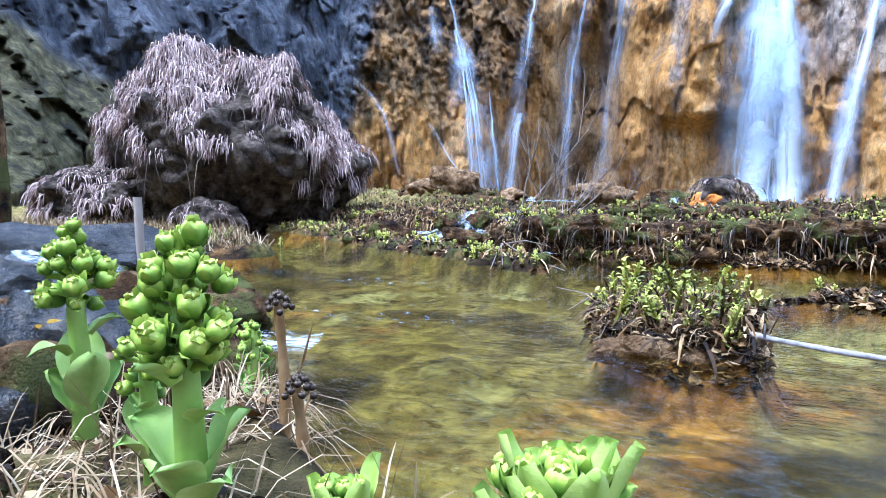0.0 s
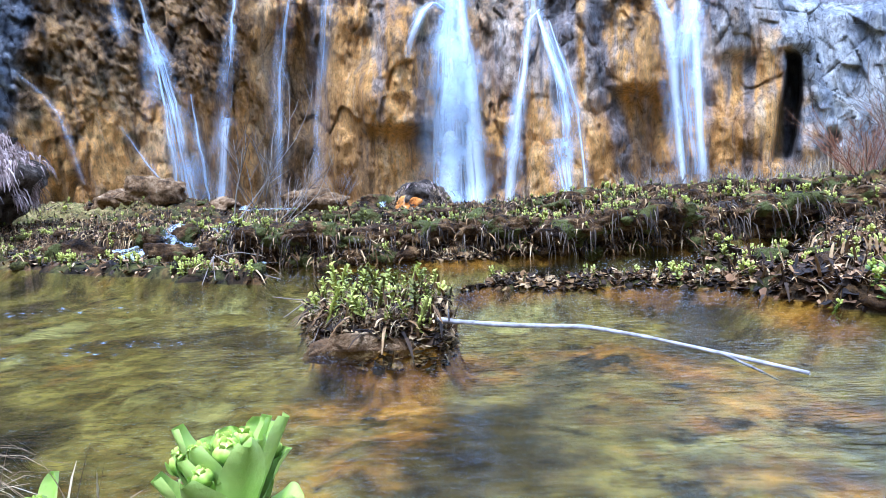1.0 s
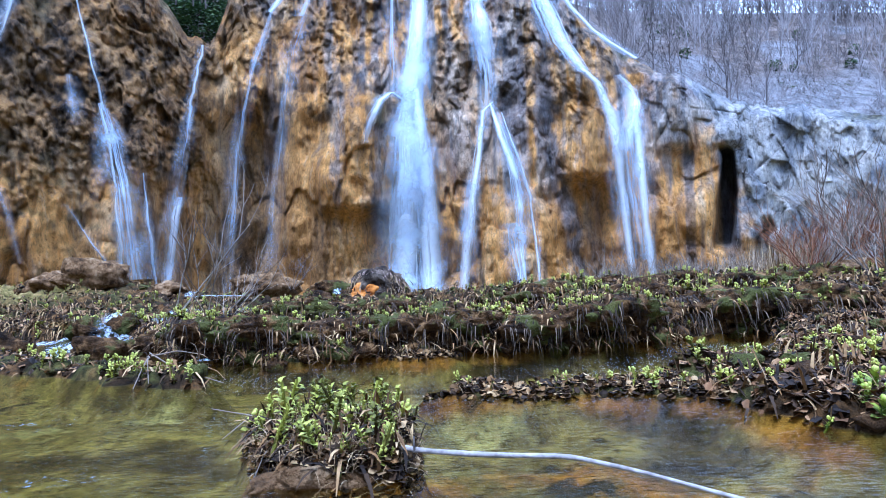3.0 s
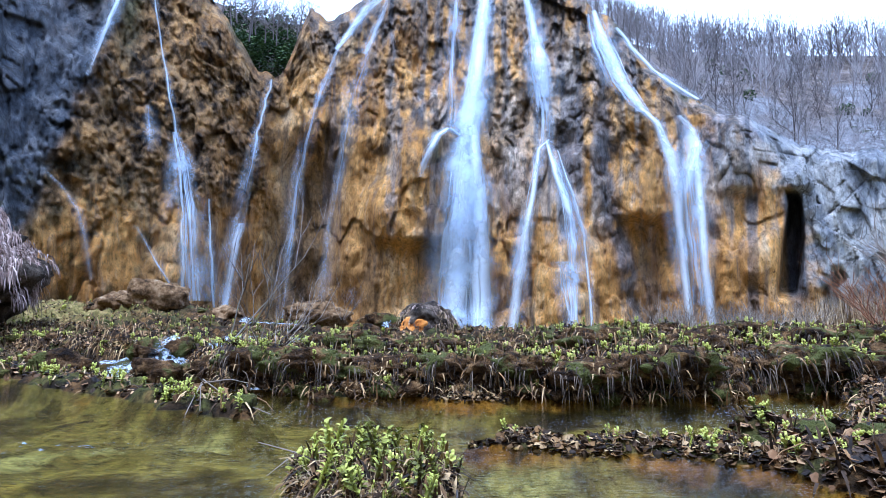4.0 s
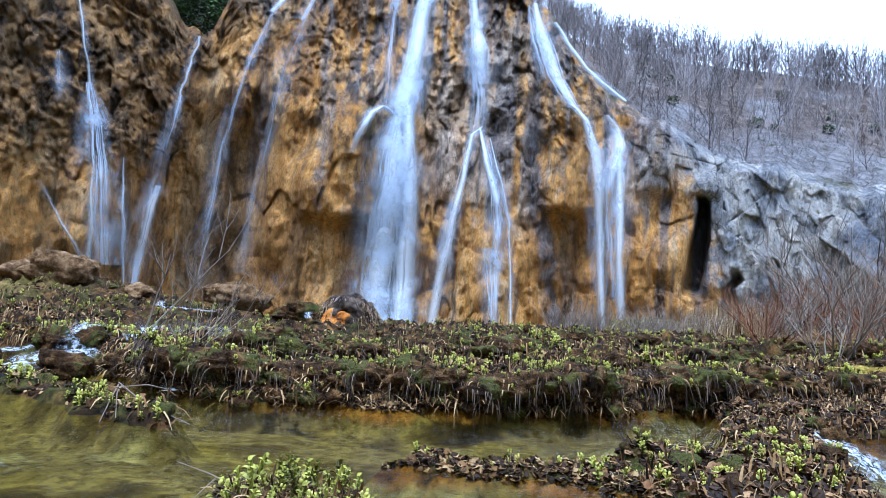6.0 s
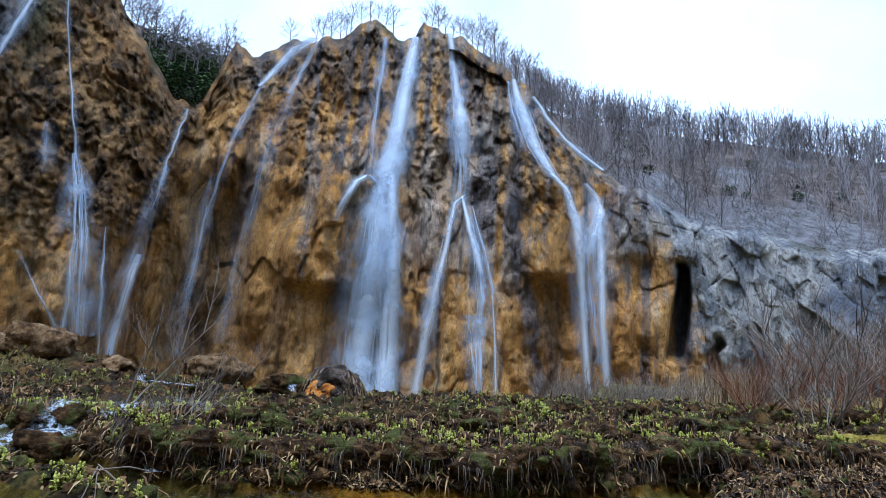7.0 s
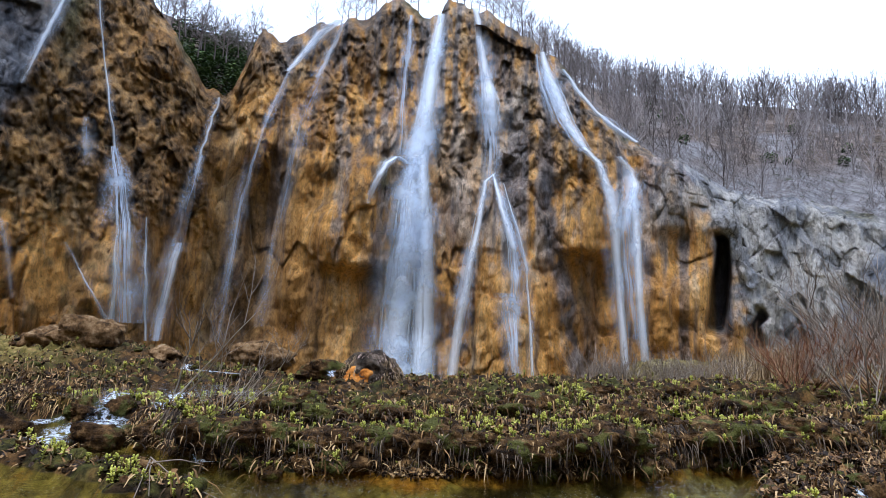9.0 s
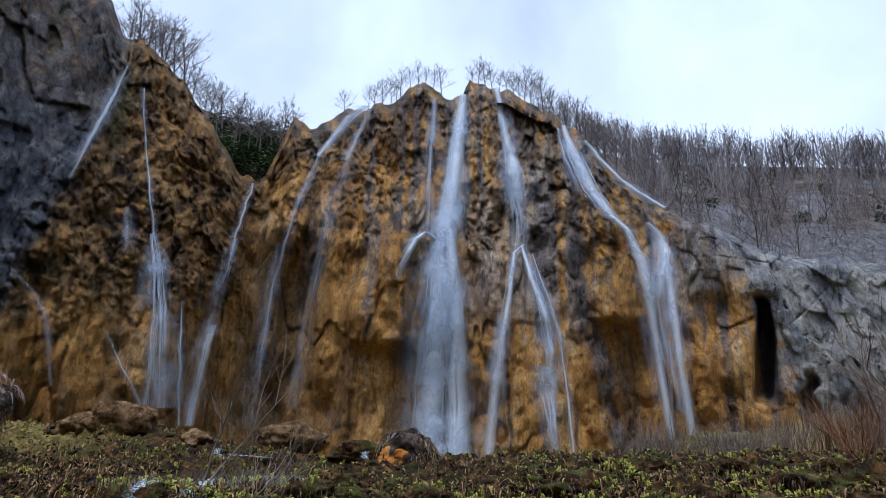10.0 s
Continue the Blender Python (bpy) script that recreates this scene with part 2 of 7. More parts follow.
def cliff_material():
    m = Mat("cliff_rock", 0.8, 0.18)
    ochre = m.ramp(m.noise(0.16, 7, (1, 1, 0.30), 0.62, 0.4), [(0.30, (0.24, 0.120, 0.036)), (0.42, (0.50, 0.250, 0.062)), (0.53, (0.70, 0.380, 0.105)), (0.64, (0.68, 0.455, 0.22)), (0.77, (0.58, 0.47, 0.35))])
    streak = m.noise(0.9, 6, (1, 1, 0.05), 0.65)
    ochre = m.mix(m.math("MULTIPLY", m.span(streak, 0.52, 0.66), 0.65), ochre, (0.20, 0.145, 0.10))
    ochre = m.mix(m.math("MULTIPLY", m.span(streak, 0.42, 0.34), 0.45), ochre, (0.66, 0.47, 0.26))
    grey = m.ramp(m.noise(0.20, 8, (1, 1, 0.7), 0.64, 0.3), [(0.30, (0.10, 0.105, 0.12)), (0.42, (0.26, 0.265, 0.285)), (0.52, (0.40, 0.39, 0.375)), (0.64, (0.56, 0.53, 0.485)), (0.76, (0.46, 0.38, 0.28))])
    blue = m.span(m.noise(0.09, 4, (1, 1, 0.8), 0.6), 0.50, 0.58)
    grey = m.mix(m.math("MULTIPLY", blue, 0.60), grey, (0.17, 0.195, 0.255))
    grey = m.mix(m.math("MULTIPLY", m.span(m.noise(0.35, 6, (1, 1, 0.25), 0.62), 0.57, 0.66), 0.7), grey, (0.66, 0.64, 0.60))
    slate_and_shade = m.ramp(m.noise(0.55, 8, (1, 1, 0.35), 0.66), [(0.34, (0.020, 0.023, 0.030)), (0.50, (0.085, 0.093, 0.115)), (0.66, (0.21, 0.215, 0.235)), (0.78, (0.36, 0.35, 0.34))])
    umber_and_shade = m.ramp(m.noise(0.7, 8, (1, 1, 0.55), 0.70), [(0.36, (0.022, 0.016, 0.012)), (0.47, (0.080, 0.052, 0.029)), (0.56, (0.19, 0.115, 0.050)), (0.67, (0.38, 0.235, 0.10)), (0.78, (0.44, 0.34, 0.23))])
    col = m.mix(m.attr("grey"), ochre, grey)
    col = m.mix(m.attr("umber_and_shade"), col, umber_and_shade)
    col = m.mix(m.attr("slate_and_shade"), col, slate_and_shade)
    moss = m.ramp(m.noise(1.2, 7, (1, 1, 1), 0.68), [(0.35, (0.035, 0.032, 0.016)), (0.55, (0.13, 0.115, 0.048)), (0.70, (0.27, 0.23, 0.12))])
    col = m.mix(m.attr("moss"), col, moss)
    fine = m.ramp(m.noise(1.1, 10, (1, 1, 0.6), 0.80), [(0.34, (0.34, 0.31, 0.29)), (0.43, (0.80, 0.78, 0.76)), (0.50, (0.97, 0.97, 0.97)), (0.64, (1.35, 1.33, 1.30))])
    col = m.mix(1.0, col, fine, "MULTIPLY")
    pits = m.ramp(m.noise(3.2, 6, (1, 1, 0.7), 0.75, 0.6), [(0.36, (0.36, 0.33, 0.31)), (0.44, (0.96, 0.96, 0.96)), (0.60, (1.22, 1.21, 1.19))])
    col = m.mix(0.75, col, pits, "MULTIPLY")
    warp = m.noise(0.5, 4)
    crack = m.math("ADD", m.math("MINIMUM", m.voronoi(0.22, (1, 1, 0.45)), m.voronoi(0.7, (1, 1, 0.6))), m.math("MULTIPLY_ADD", warp, 0.30, -0.13))
    line = m.math("MULTIPLY", m.math("SUBTRACT", 1.0, m.span(crack, 0.0, 0.03)), m.math("MULTIPLY_ADD", m.attr("grey"), 0.4, 0.25))
    col = m.mix(line, col, (0.04, 0.035, 0.03))
    b = m.bump(m.noise(0.9, 7, (1, 1, 0.16), 0.62), 0.7, 0.8)
    b = m.bump(m.noise(2.0, 9, (1, 1, 0.6), 0.75), 0.60, 1.0, b)
    return m.done(col, b)


def hill_material():
    m = Mat("hillside_soil", 0.9, 0.15)
    base = m.ramp(m.noise(0.35, 8, (1, 1, 1), 0.7), [(0.35, (0.05, 0.038, 0.03)), (0.5, (0.15, 0.115, 0.095)), (0.65, (0.30, 0.25, 0.22))])
    rock = m.ramp(m.noise(0.4, 6, (1, 1, 0.6), 0.65), [(0.35, (0.12, 0.115, 0.12)), (0.65, (0.33, 0.32, 0.325))])
    col = m.mix(m.attr("grey"), base, rock)
    col = m.mix(m.span(m.noise(0.3, 5), 0.60, 0.70), col, (0.05, 0.055, 0.02))
    return m.done(col, m.bump(m.noise(0.8, 8, (1, 1, 1), 0.65), 1.6, 0.9))


def ground_material():
    m = Mat("tufa_ground", 0.85, 0.10)
    soil = m.ramp(m.noise(3.5, 8, (1, 1, 1), 0.68), [(0.36, (0.007, 0.005, 0.003)), (0.50, (0.032, 0.019, 0.008)), (0.60, (0.13, 0.068, 0.022)), (0.74, (0.30, 0.17, 0.06))])
    moss = m.ramp(m.noise(14.0, 5), [(0.35, (0.025, 0.026, 0.008)), (0.65, (0.10, 0.10, 0.022))])
    land = m.mix(m.math("MULTIPLY", m.span(m.noise(1.3, 5), 0.48, 0.60), 0.7), soil, moss)
    straw = m.ramp(m.noise(5.0, 7, (1, 1, 1), 0.7), [(0.35, (0.05, 0.045, 0.012)), (0.50, (0.19, 0.15, 0.04)), (0.65, (0.42, 0.31, 0.12))])
    land = m.mix(m.attr("straw"), land, straw)
    bed = m.ramp(m.noise(0.9, 5, (1, 1, 1), 0.55, 0.0), [(0.34, (0.020, 0.015, 0.005)), (0.43, (0.09, 0.068, 0.017)), (0.50, (0.25, 0.20, 0.052)), (0.57, (0.12, 0.095, 0.026)), (0.66, (0.38, 0.34, 0.14))])
    amber = m.ramp(m.noise(2.2, 6, (1, 1, 1), 0.65), [(0.35, (0.08, 0.032, 0.004)), (0.50, (0.29, 0.135, 0.016)), (0.65, (0.54, 0.30, 0.05))])
    bed = m.mix(m.span(m.math("ADD", m.attr("amber"), m.math("MULTIPLY_ADD", m.noise(1.6, 6, (1, 1, 1), 0.65), 2.2, -1.1)), 0.3, 0.8), bed, amber)
    bed = m.mix(m.span(m.noise(1.7, 6, (1, 1, 1), 0.65), 0.57, 0.66), bed, (0.03, 0.026, 0.014))
    grain = m.ramp(m.noise(9.0, 7, (1, 1.4, 1), 0.72), [(0.36, (0.38, 0.35, 0.32)), (0.50, (0.95, 0.95, 0.95)), (0.62, (1.3, 1.25, 1.15))])
    bed = m.mix(1.0, bed, grain, "MULTIPLY")
    # darkness of deeper water, put into the bed colour in ragged patches
    deep_mask = m.span(m.math("ADD", m.attr("deep_dark"), m.math("MULTIPLY_ADD", m.noise(1.1, 6, (1, 1.5, 1), 0.65), 1.6, -0.8)), 0.25, 0.65)
    bed = m.mix(m.math("MULTIPLY", deep_mask, 0.85), bed, (0.035, 0.032, 0.020))
    col = m.mix(m.span(m.height(), -0.012, 0.012), bed, land)
    b = m.bump(m.noise(6.0, 8, (1, 1, 1), 0.7), 0.06, 0.9)
    b = m.bump(m.noise(40.0, 4, (1, 1, 1), 0.7), 0.012, 0.8, b)
    return m.done(col, b)


def water_material():
    """Clear shallow water: see-through, tinted, with a rippled mirror film by Fresnel."""
    m = Mat("pool_water")
    ripple = m.math("ADD", m.math("MULTIPLY", m.noise(3.5, 2, (0.6, 1.2, 1), 0.5, 0.0), 0.40), m.math("ADD", m.math("MULTIPLY", m.noise(15.0, 3, (0.5, 1.3, 1), 0.55, 0.3), 0.30), m.math("MULTIPLY", m.noise(34.0, 2, (0.45, 1.4, 1), 0.5, 0.2), 0.26)))
    calm = m.span(m.noise(0.9, 2, (1, 1.6, 1)), 0.30, 0.62)
    bump = m.nodes.new("ShaderNodeBump")
    bump.inputs["Distance"].default_value = 0.050
    m.link(ripple, bump.inputs["Height"])
    m.link(m.math("MULTIPLY_ADD", calm, 0.45, 0.22), bump.inputs["Strength"])
    clear = m.nodes.new("ShaderNodeBsdfTransparent")
    clear.inputs["Color"].default_value = (0.86, 0.85, 0.64, 1)
    gloss = m.nodes.new("ShaderNodeBsdfGlossy")
    gloss.inputs["Roughness"].default_value = 0.0
    m.link(bump.outputs["Normal"], gloss.inputs["Normal"])
    fres = m.nodes.new("ShaderNodeFresnel")
    fres.inputs["IOR"].default_value = 1.26
    m.link(bump.outputs["Normal"], fres.inputs["Normal"])
    mix = m.nodes.new("ShaderNodeMixShader")
    m.link(fres.outputs["Fac"], mix.inputs["Fac"])
    m.link(clear.outputs[0], mix.inputs[1])
    m.link(gloss.outputs[0], mix.inputs[2])
    m.link(mix.outputs[0], m.nodes["Material Output"].inputs["Surface"])
    return m.m


def fall_material(name, density, scale, soft, colour=(0.66, 0.80, 1.0)):
    """White falling water in streaks, thinning out to the sides of the sheet."""
    m = Mat(name, 0.5, 0.3)
    uv = m.nodes.new("ShaderNodeUVMap")
    sep = m.nodes.new("ShaderNodeSeparateXYZ")
    m.link(uv.outputs["UV"], sep.inputs[0])
    mp = m.nodes.new("ShaderNodeMapping")
    mp.inputs["Scale"].default_value = scale
    m.link(uv.outputs["UV"], mp.inputs["Vector"])
    n = m.nodes.new("ShaderNodeTexNoise")
    n.inputs["Scale"].default_value, n.inputs["Detail"].default_value, n.inputs["Roughness"].default_value = 1.0, 6, 0.65
    m.link(mp.outputs["Vector"], n.inputs["Vector"])
    edge = m.math("SUBTRACT", 1.0, m.math("ABSOLUTE", m.math("MULTIPLY_ADD", sep.outputs["X"], 2.0, -1.0)))
    edge = m.span(edge, 0.0, soft)
    body = m.math("MULTIPLY", m.span(n.outputs["Fac"], 0.62 - 0.5 * density, 0.80 - 0.38 * density), edge)
    fade = m.attr("fade")
    alpha = m.math("MULTIPLY", body, fade)
    clear = m.nodes.new("ShaderNodeBsdfTransparent")
    dif = m.nodes.new("ShaderNodeBsdfDiffuse")
    dif.inputs["Color"].default_value = (*colour, 1)
    tra = m.nodes.new("ShaderNodeBsdfTranslucent")
    tra.inputs["Color"].default_value = (*colour, 1)
    both = m.nodes.new("ShaderNodeMixShader")
    both.inputs["Fac"].default_value = 0.35
    m.link(dif.outputs[0], both.inputs[1])
    m.link(tra.outputs[0], both.inputs[2])
    mix = m.nodes.new("ShaderNodeMixShader")
    m.link(alpha, mix.inputs["Fac"])
    m.link(clear.outputs[0], mix.inputs[1])
    m.link(both.outputs[0], mix.inputs[2])
    m.link(mix.outputs[0], m.nodes["Material Output"].inputs["Surface"])
    return m.m


def toned(name, stops, rough=0.8, spec=0.25, grain=30.0, bump=0.004, through_light=0.0, mottle=0.35, wander=0.0):
    """Colour by the piece's own tone, mottled by a fine grain."""
    m = Mat(name, rough, spec)
    info = m.nodes.new("ShaderNodeObjectInfo")
    vary = m.math("MULTIPLY_ADD", info.outputs["Random"], wander, -0.5 * wander)
    col = m.ramp(m.math("ADD", m.math("ADD", m.attr("tone"), vary), m.math("MULTIPLY_ADD", m.noise(grain, 4), mottle, -0.5 * mottle)), stops)
    if through_light:
        m.bsdf.inputs["Subsurface Weight"].default_value = through_light
        m.bsdf.inputs["Subsurface Radius"].default_value = (0.01, 0.012, 0.004)
    return m.done(col, m.bump(m.noise(grain * 2, 4), bump, 0.7))


def stone(name, stops, scale, bump, moss=0.0, rough=0.8):
    m = Mat(name, rough, 0.12 if rough > 0.5 else 0.5)
    col = m.ramp(m.noise(scale, 7, (1, 1, 1), 0.68), stops)
    if moss:
        col = m.mix(m.math("MULTIPLY", m.span(m.noise(scale * 0.6, 5), 0.62 - 0.3 * moss, 0.70 - 0.3 * moss), 0.9), col, (0.10, 0.105, 0.025))
    b = m.bump(m.noise(scale * 1.5, 8, (1, 1, 1), 0.68), bump, 0.9)
    return m.done(col, m.bump(m.noise(scale * 9, 5), bump * 0.2, 0.8, b))


M_CLIFF, M_HILL, M_GROUND, M_WATER = cliff_material(), hill_material(), ground_material(), water_material()
M_FALL = fall_material("falling_water", 0.95, (7, 0.40, 1), 1.0, (0.86, 0.92, 1.0))
M_VEIL = fall_material("water_veil", 0.47, (7, 0.35, 1), 1.0, (0.66, 0.76, 0.92))
M_MIST = fall_material("spray_mist", 0.38, (1.6, 0.5, 1), 1.0, (0.62, 0.73, 0.90))
M_THREAD = fall_material("water_thread", 0.62, (1.5, 0.8, 1), 1.0, (0.86, 0.92, 1.0))
M_FOAM = fall_material("cascade_foam", 0.42, (9, 5, 1), 0.8, (0.74, 0.83, 0.95))
M_RIFFLE = fall_material("riffle_foam", 0.30, (9, 14, 1), 1.0, (0.72, 0.82, 0.96))
# pale blue diffuse streaks: sky glints on the riffles put into the colour
M_PAINTED_GLINT = fall_material("painted_glint", 0.12, (9, 14, 1), 1.0, (0.6, 0.74, 0.95))
M_WISP = fall_material("water_wisp", 0.80, (7, 0.38, 1), 1.0, (0.84, 0.91, 1.0))
M_SPROUT = toned("sprout_leaf", [(0.0, (0.05, 0.035, 0.010)), (0.3, (0.13, 0.125, 0.018)), (0.6, (0.31, 0.32, 0.038)), (1.0, (0.58, 0.57, 0.12))], 0.6, 0.3, 60, 0.002, 0.15, 0.6, 0.6)
M_LITTER = toned("leaf_litter", [(0.0, (0.010, 0.006, 0.004)), (0.40, (0.045, 0.024, 0.011)), (0.72, (0.19, 0.095, 0.035)), (1.0, (0.46, 0.29, 0.14))], 0.75, 0.3, 40, 0.003)
M_STRAW = toned("dry_grass", [(0.0, (0.09, 0.055, 0.025)), (0.5, (0.27, 0.18, 0.085)), (1.0, (0.52, 0.40, 0.24))], 0.8, 0.2, 30, 0.002)
M_THATCH = toned("old_thatch", [(0.0, (0.14, 0.09, 0.072)), (0.5, (0.40, 0.29, 0.245)), (1.0, (0.70, 0.55, 0.48))], 0.85, 0.15, 8, 0.003)
M_DEAD = toned("dead_leaf_strip", [(0.0, (0.012, 0.007, 0.004)), (0.4, (0.055, 0.030, 0.012)), (0.72, (0.22, 0.12, 0.04)), (1.0, (0.50, 0.35, 0.17))], 0.8, 0.25, 30, 0.002)
M_ROOT = toned("hanging_root", [(0.0, (0.012, 0.009, 0.007)), (0.6, (0.07, 0.05, 0.035)), (1.0, (0.22, 0.17, 0.12))], 0.85, 0.2, 30, 0.002)
M_TWIG = toned("bare_twig", [(0.0, (0.10, 0.075, 0.055)), (0.5, (0.24, 0.19, 0.15)), (1.0, (0.48, 0.42, 0.35))], 0.85, 0.2, 20, 0.002)
M_RUST = toned("rusty_twig", [(0.0, (0.09, 0.03, 0.015)), (0.5, (0.25, 0.105, 0.05)), (1.0, (0.42, 0.24, 0.13))], 0.85, 0.2, 20, 0.002)
M_WOODS = toned("far_bare_wood", [(0.0, (0.08, 0.066, 0.060)), (0.5, (0.22, 0.190, 0.18)), (1.0, (0.42, 0.38, 0.37))], 0.9, 0.1, 0.5, 0.01)
M_EVER = toned("evergreen_leaf", [(0.0, (0.015, 0.03, 0.012)), (0.5, (0.055, 0.095, 0.03)), (1.0, (0.14, 0.20, 0.05))], 0.7, 0.25, 2.0, 0.01)
M_STEM = toned("fleshy_stem", [(0.0, (0.10, 0.15, 0.015)), (0.5, (0.25, 0.35, 0.05)), (1.0, (0.42, 0.52, 0.13))], 0.45, 0.4, 60, 0.001, 0.2)
M_LEAF = toned("fleshy_leaf", [(0.0, (0.06, 0.12, 0.012)), (0.4, (0.19, 0.30, 0.045)), (0.75, (0.38, 0.50, 0.12)), (1.0, (0.62, 0.70, 0.30))], 0.5, 0.35, 45, 0.0015, 0.25)
# lighter copy of the fleshy leaf: light on the nearest shoots put into the colour
M_LIT_LEAF = toned("lit_leaf", [(0.0, (0.14, 0.24, 0.02)), (0.4, (0.32, 0.45, 0.06)), (0.75, (0.52, 0.63, 0.15)), (1.0, (0.72, 0.78, 0.34))], 0.5, 0.35, 60, 0.002, 0.25)
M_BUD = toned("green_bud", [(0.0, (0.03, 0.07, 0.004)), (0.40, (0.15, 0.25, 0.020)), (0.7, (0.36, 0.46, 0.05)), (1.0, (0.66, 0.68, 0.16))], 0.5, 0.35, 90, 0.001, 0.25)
M_STICK = toned("bleached_bark", [(0.0, (0.07, 0.06, 0.055)), (0.45, (0.30, 0.27, 0.26)), (1.0, (0.58, 0.54, 0.53))], 0.75, 0.3, 25, 0.003, 0.0, 1.4)
M_BOULDER = stone("dark_boulder", [(0.36, (0.020, 0.015, 0.011)), (0.48, (0.085, 0.064, 0.046)), (0.60, (0.20, 0.155, 0.115)), (0.74, (0.34, 0.27, 0.21))], 3.2, 0.34)
M_ROCK = stone("mossy_rock", [(0.38, (0.012, 0.007, 0.004)), (0.52, (0.085, 0.045, 0.016)), (0.68, (0.34, 0.20, 0.08))], 5.0, 0.14, 0.35)
M_MOSSY = stone("moss_cushion", [(0.34, (0.025, 0.02, 0.008)), (0.5, (0.10, 0.09, 0.02)), (0.7, (0.24, 0.22, 0.05))], 14.0, 0.10, 0.3)
M_WET = stone("wet_rock", [(0.36, (0.010, 0.011, 0.013)), (0.52, (0.05, 0.05, 0.05)), (0.68, (0.20, 0.17, 0.13))], 14.0, 0.14, 0.0, 0.30)
M_MOSSORANGE = toned("rusty_moss", [(0.0, (0.08, 0.045, 0.008)), (0.5, (0.26, 0.15, 0.015)), (1.0, (0.42, 0.34, 0.03))], 0.9, 0.1, 60, 0.006, 0.0, 0.9)
M_CRUST = stone("tufa_crust", [(0.36, (0.045, 0.026, 0.012)), (0.50, (0.20, 0.115, 0.050)), (0.62, (0.38, 0.25, 0.13)), (0.74, (0.48, 0.40, 0.27))], 5.0, 0.12)
M_SLAB = stone("yellow_moss_slab", [(0.36, (0.07, 0.05, 0.012)), (0.50, (0.30, 0.22, 0.035)), (0.66, (0.56, 0.44, 0.09))], 6.0, 0.10)
M_FRESH = toned("fresh_leaf", [(0.0, (0.035, 0.045, 0.006)), (0.4, (0.15, 0.20, 0.015)), (0.75, (0.32, 0.38, 0.035)), (1.0, (0.54, 0.56, 0.10))], 0.5, 0.35, 60, 0.002, 0.2, 0.5, 0.3)
M_ORANGE = stone("orange_rock", [(0.36, (0.20, 0.06, 0.010)), (0.5, (0.66, 0.25, 0.04)), (0.66, (0.80, 0.42, 0.13))], 5.0, 0.03)

# ---- the cliff ----
RIM = [(-90, 34), (-60, 36), (-48, 36), (-40, 35), (-35, 33), (-33.6, 30.6), (-32, 30.8), (-30, 29.6), (-28, 28.2), (-25, 25.0), (-22, 21.0), (-20.5, 20.6), (-19.6, 21.5), (-18.4, 24.5), (-17.2, 26.8), (-15, 26.0), (-13.5, 27.0), (-11.5, 28.2), (-9.0, 28.6), (-7.0, 29.0), (-5.4, 30.6), (-4.0, 31.0), (-2.4, 30.2), (-1.2, 29.6), (0.3, 29.7), (1.2, 30.9), (2.6, 30.6), (3.6, 30.3), (5.0, 30.2), (6.5, 29.3), (8.2, 28.4), (9.6, 28.0), (11.0, 26.8), (12.4, 25.8), (13.2, 24.8), (15.0, 22.6), (16.6, 20.8), (18.4, 19.0), (20.0, 18.0), (22, 16.6), (24, 15.8), (27, 13.6), (30, 12.4), (33, 12.4), (36, 10.8), (40, 10.0), (46, 9.5), (55, 9), (75, 8)]
BASE = [(-90, 34), (-70, 38), (-60, 44), (-50, 52), (-42, 58), (-37, 63), (-33, 66), (-28, 68), (-24, 72), (-20, 77), (-16, 78), (-12, 76), (-6, 74), (0, 76), (6, 75), (10, 74), (14, 76), (20, 78), (26, 80), (30, 86), (36, 92), (46, 98), (60, 100), (75, 100)]


def bell(a, c, w):
    return np.exp(-((a - c) / w) ** 2)


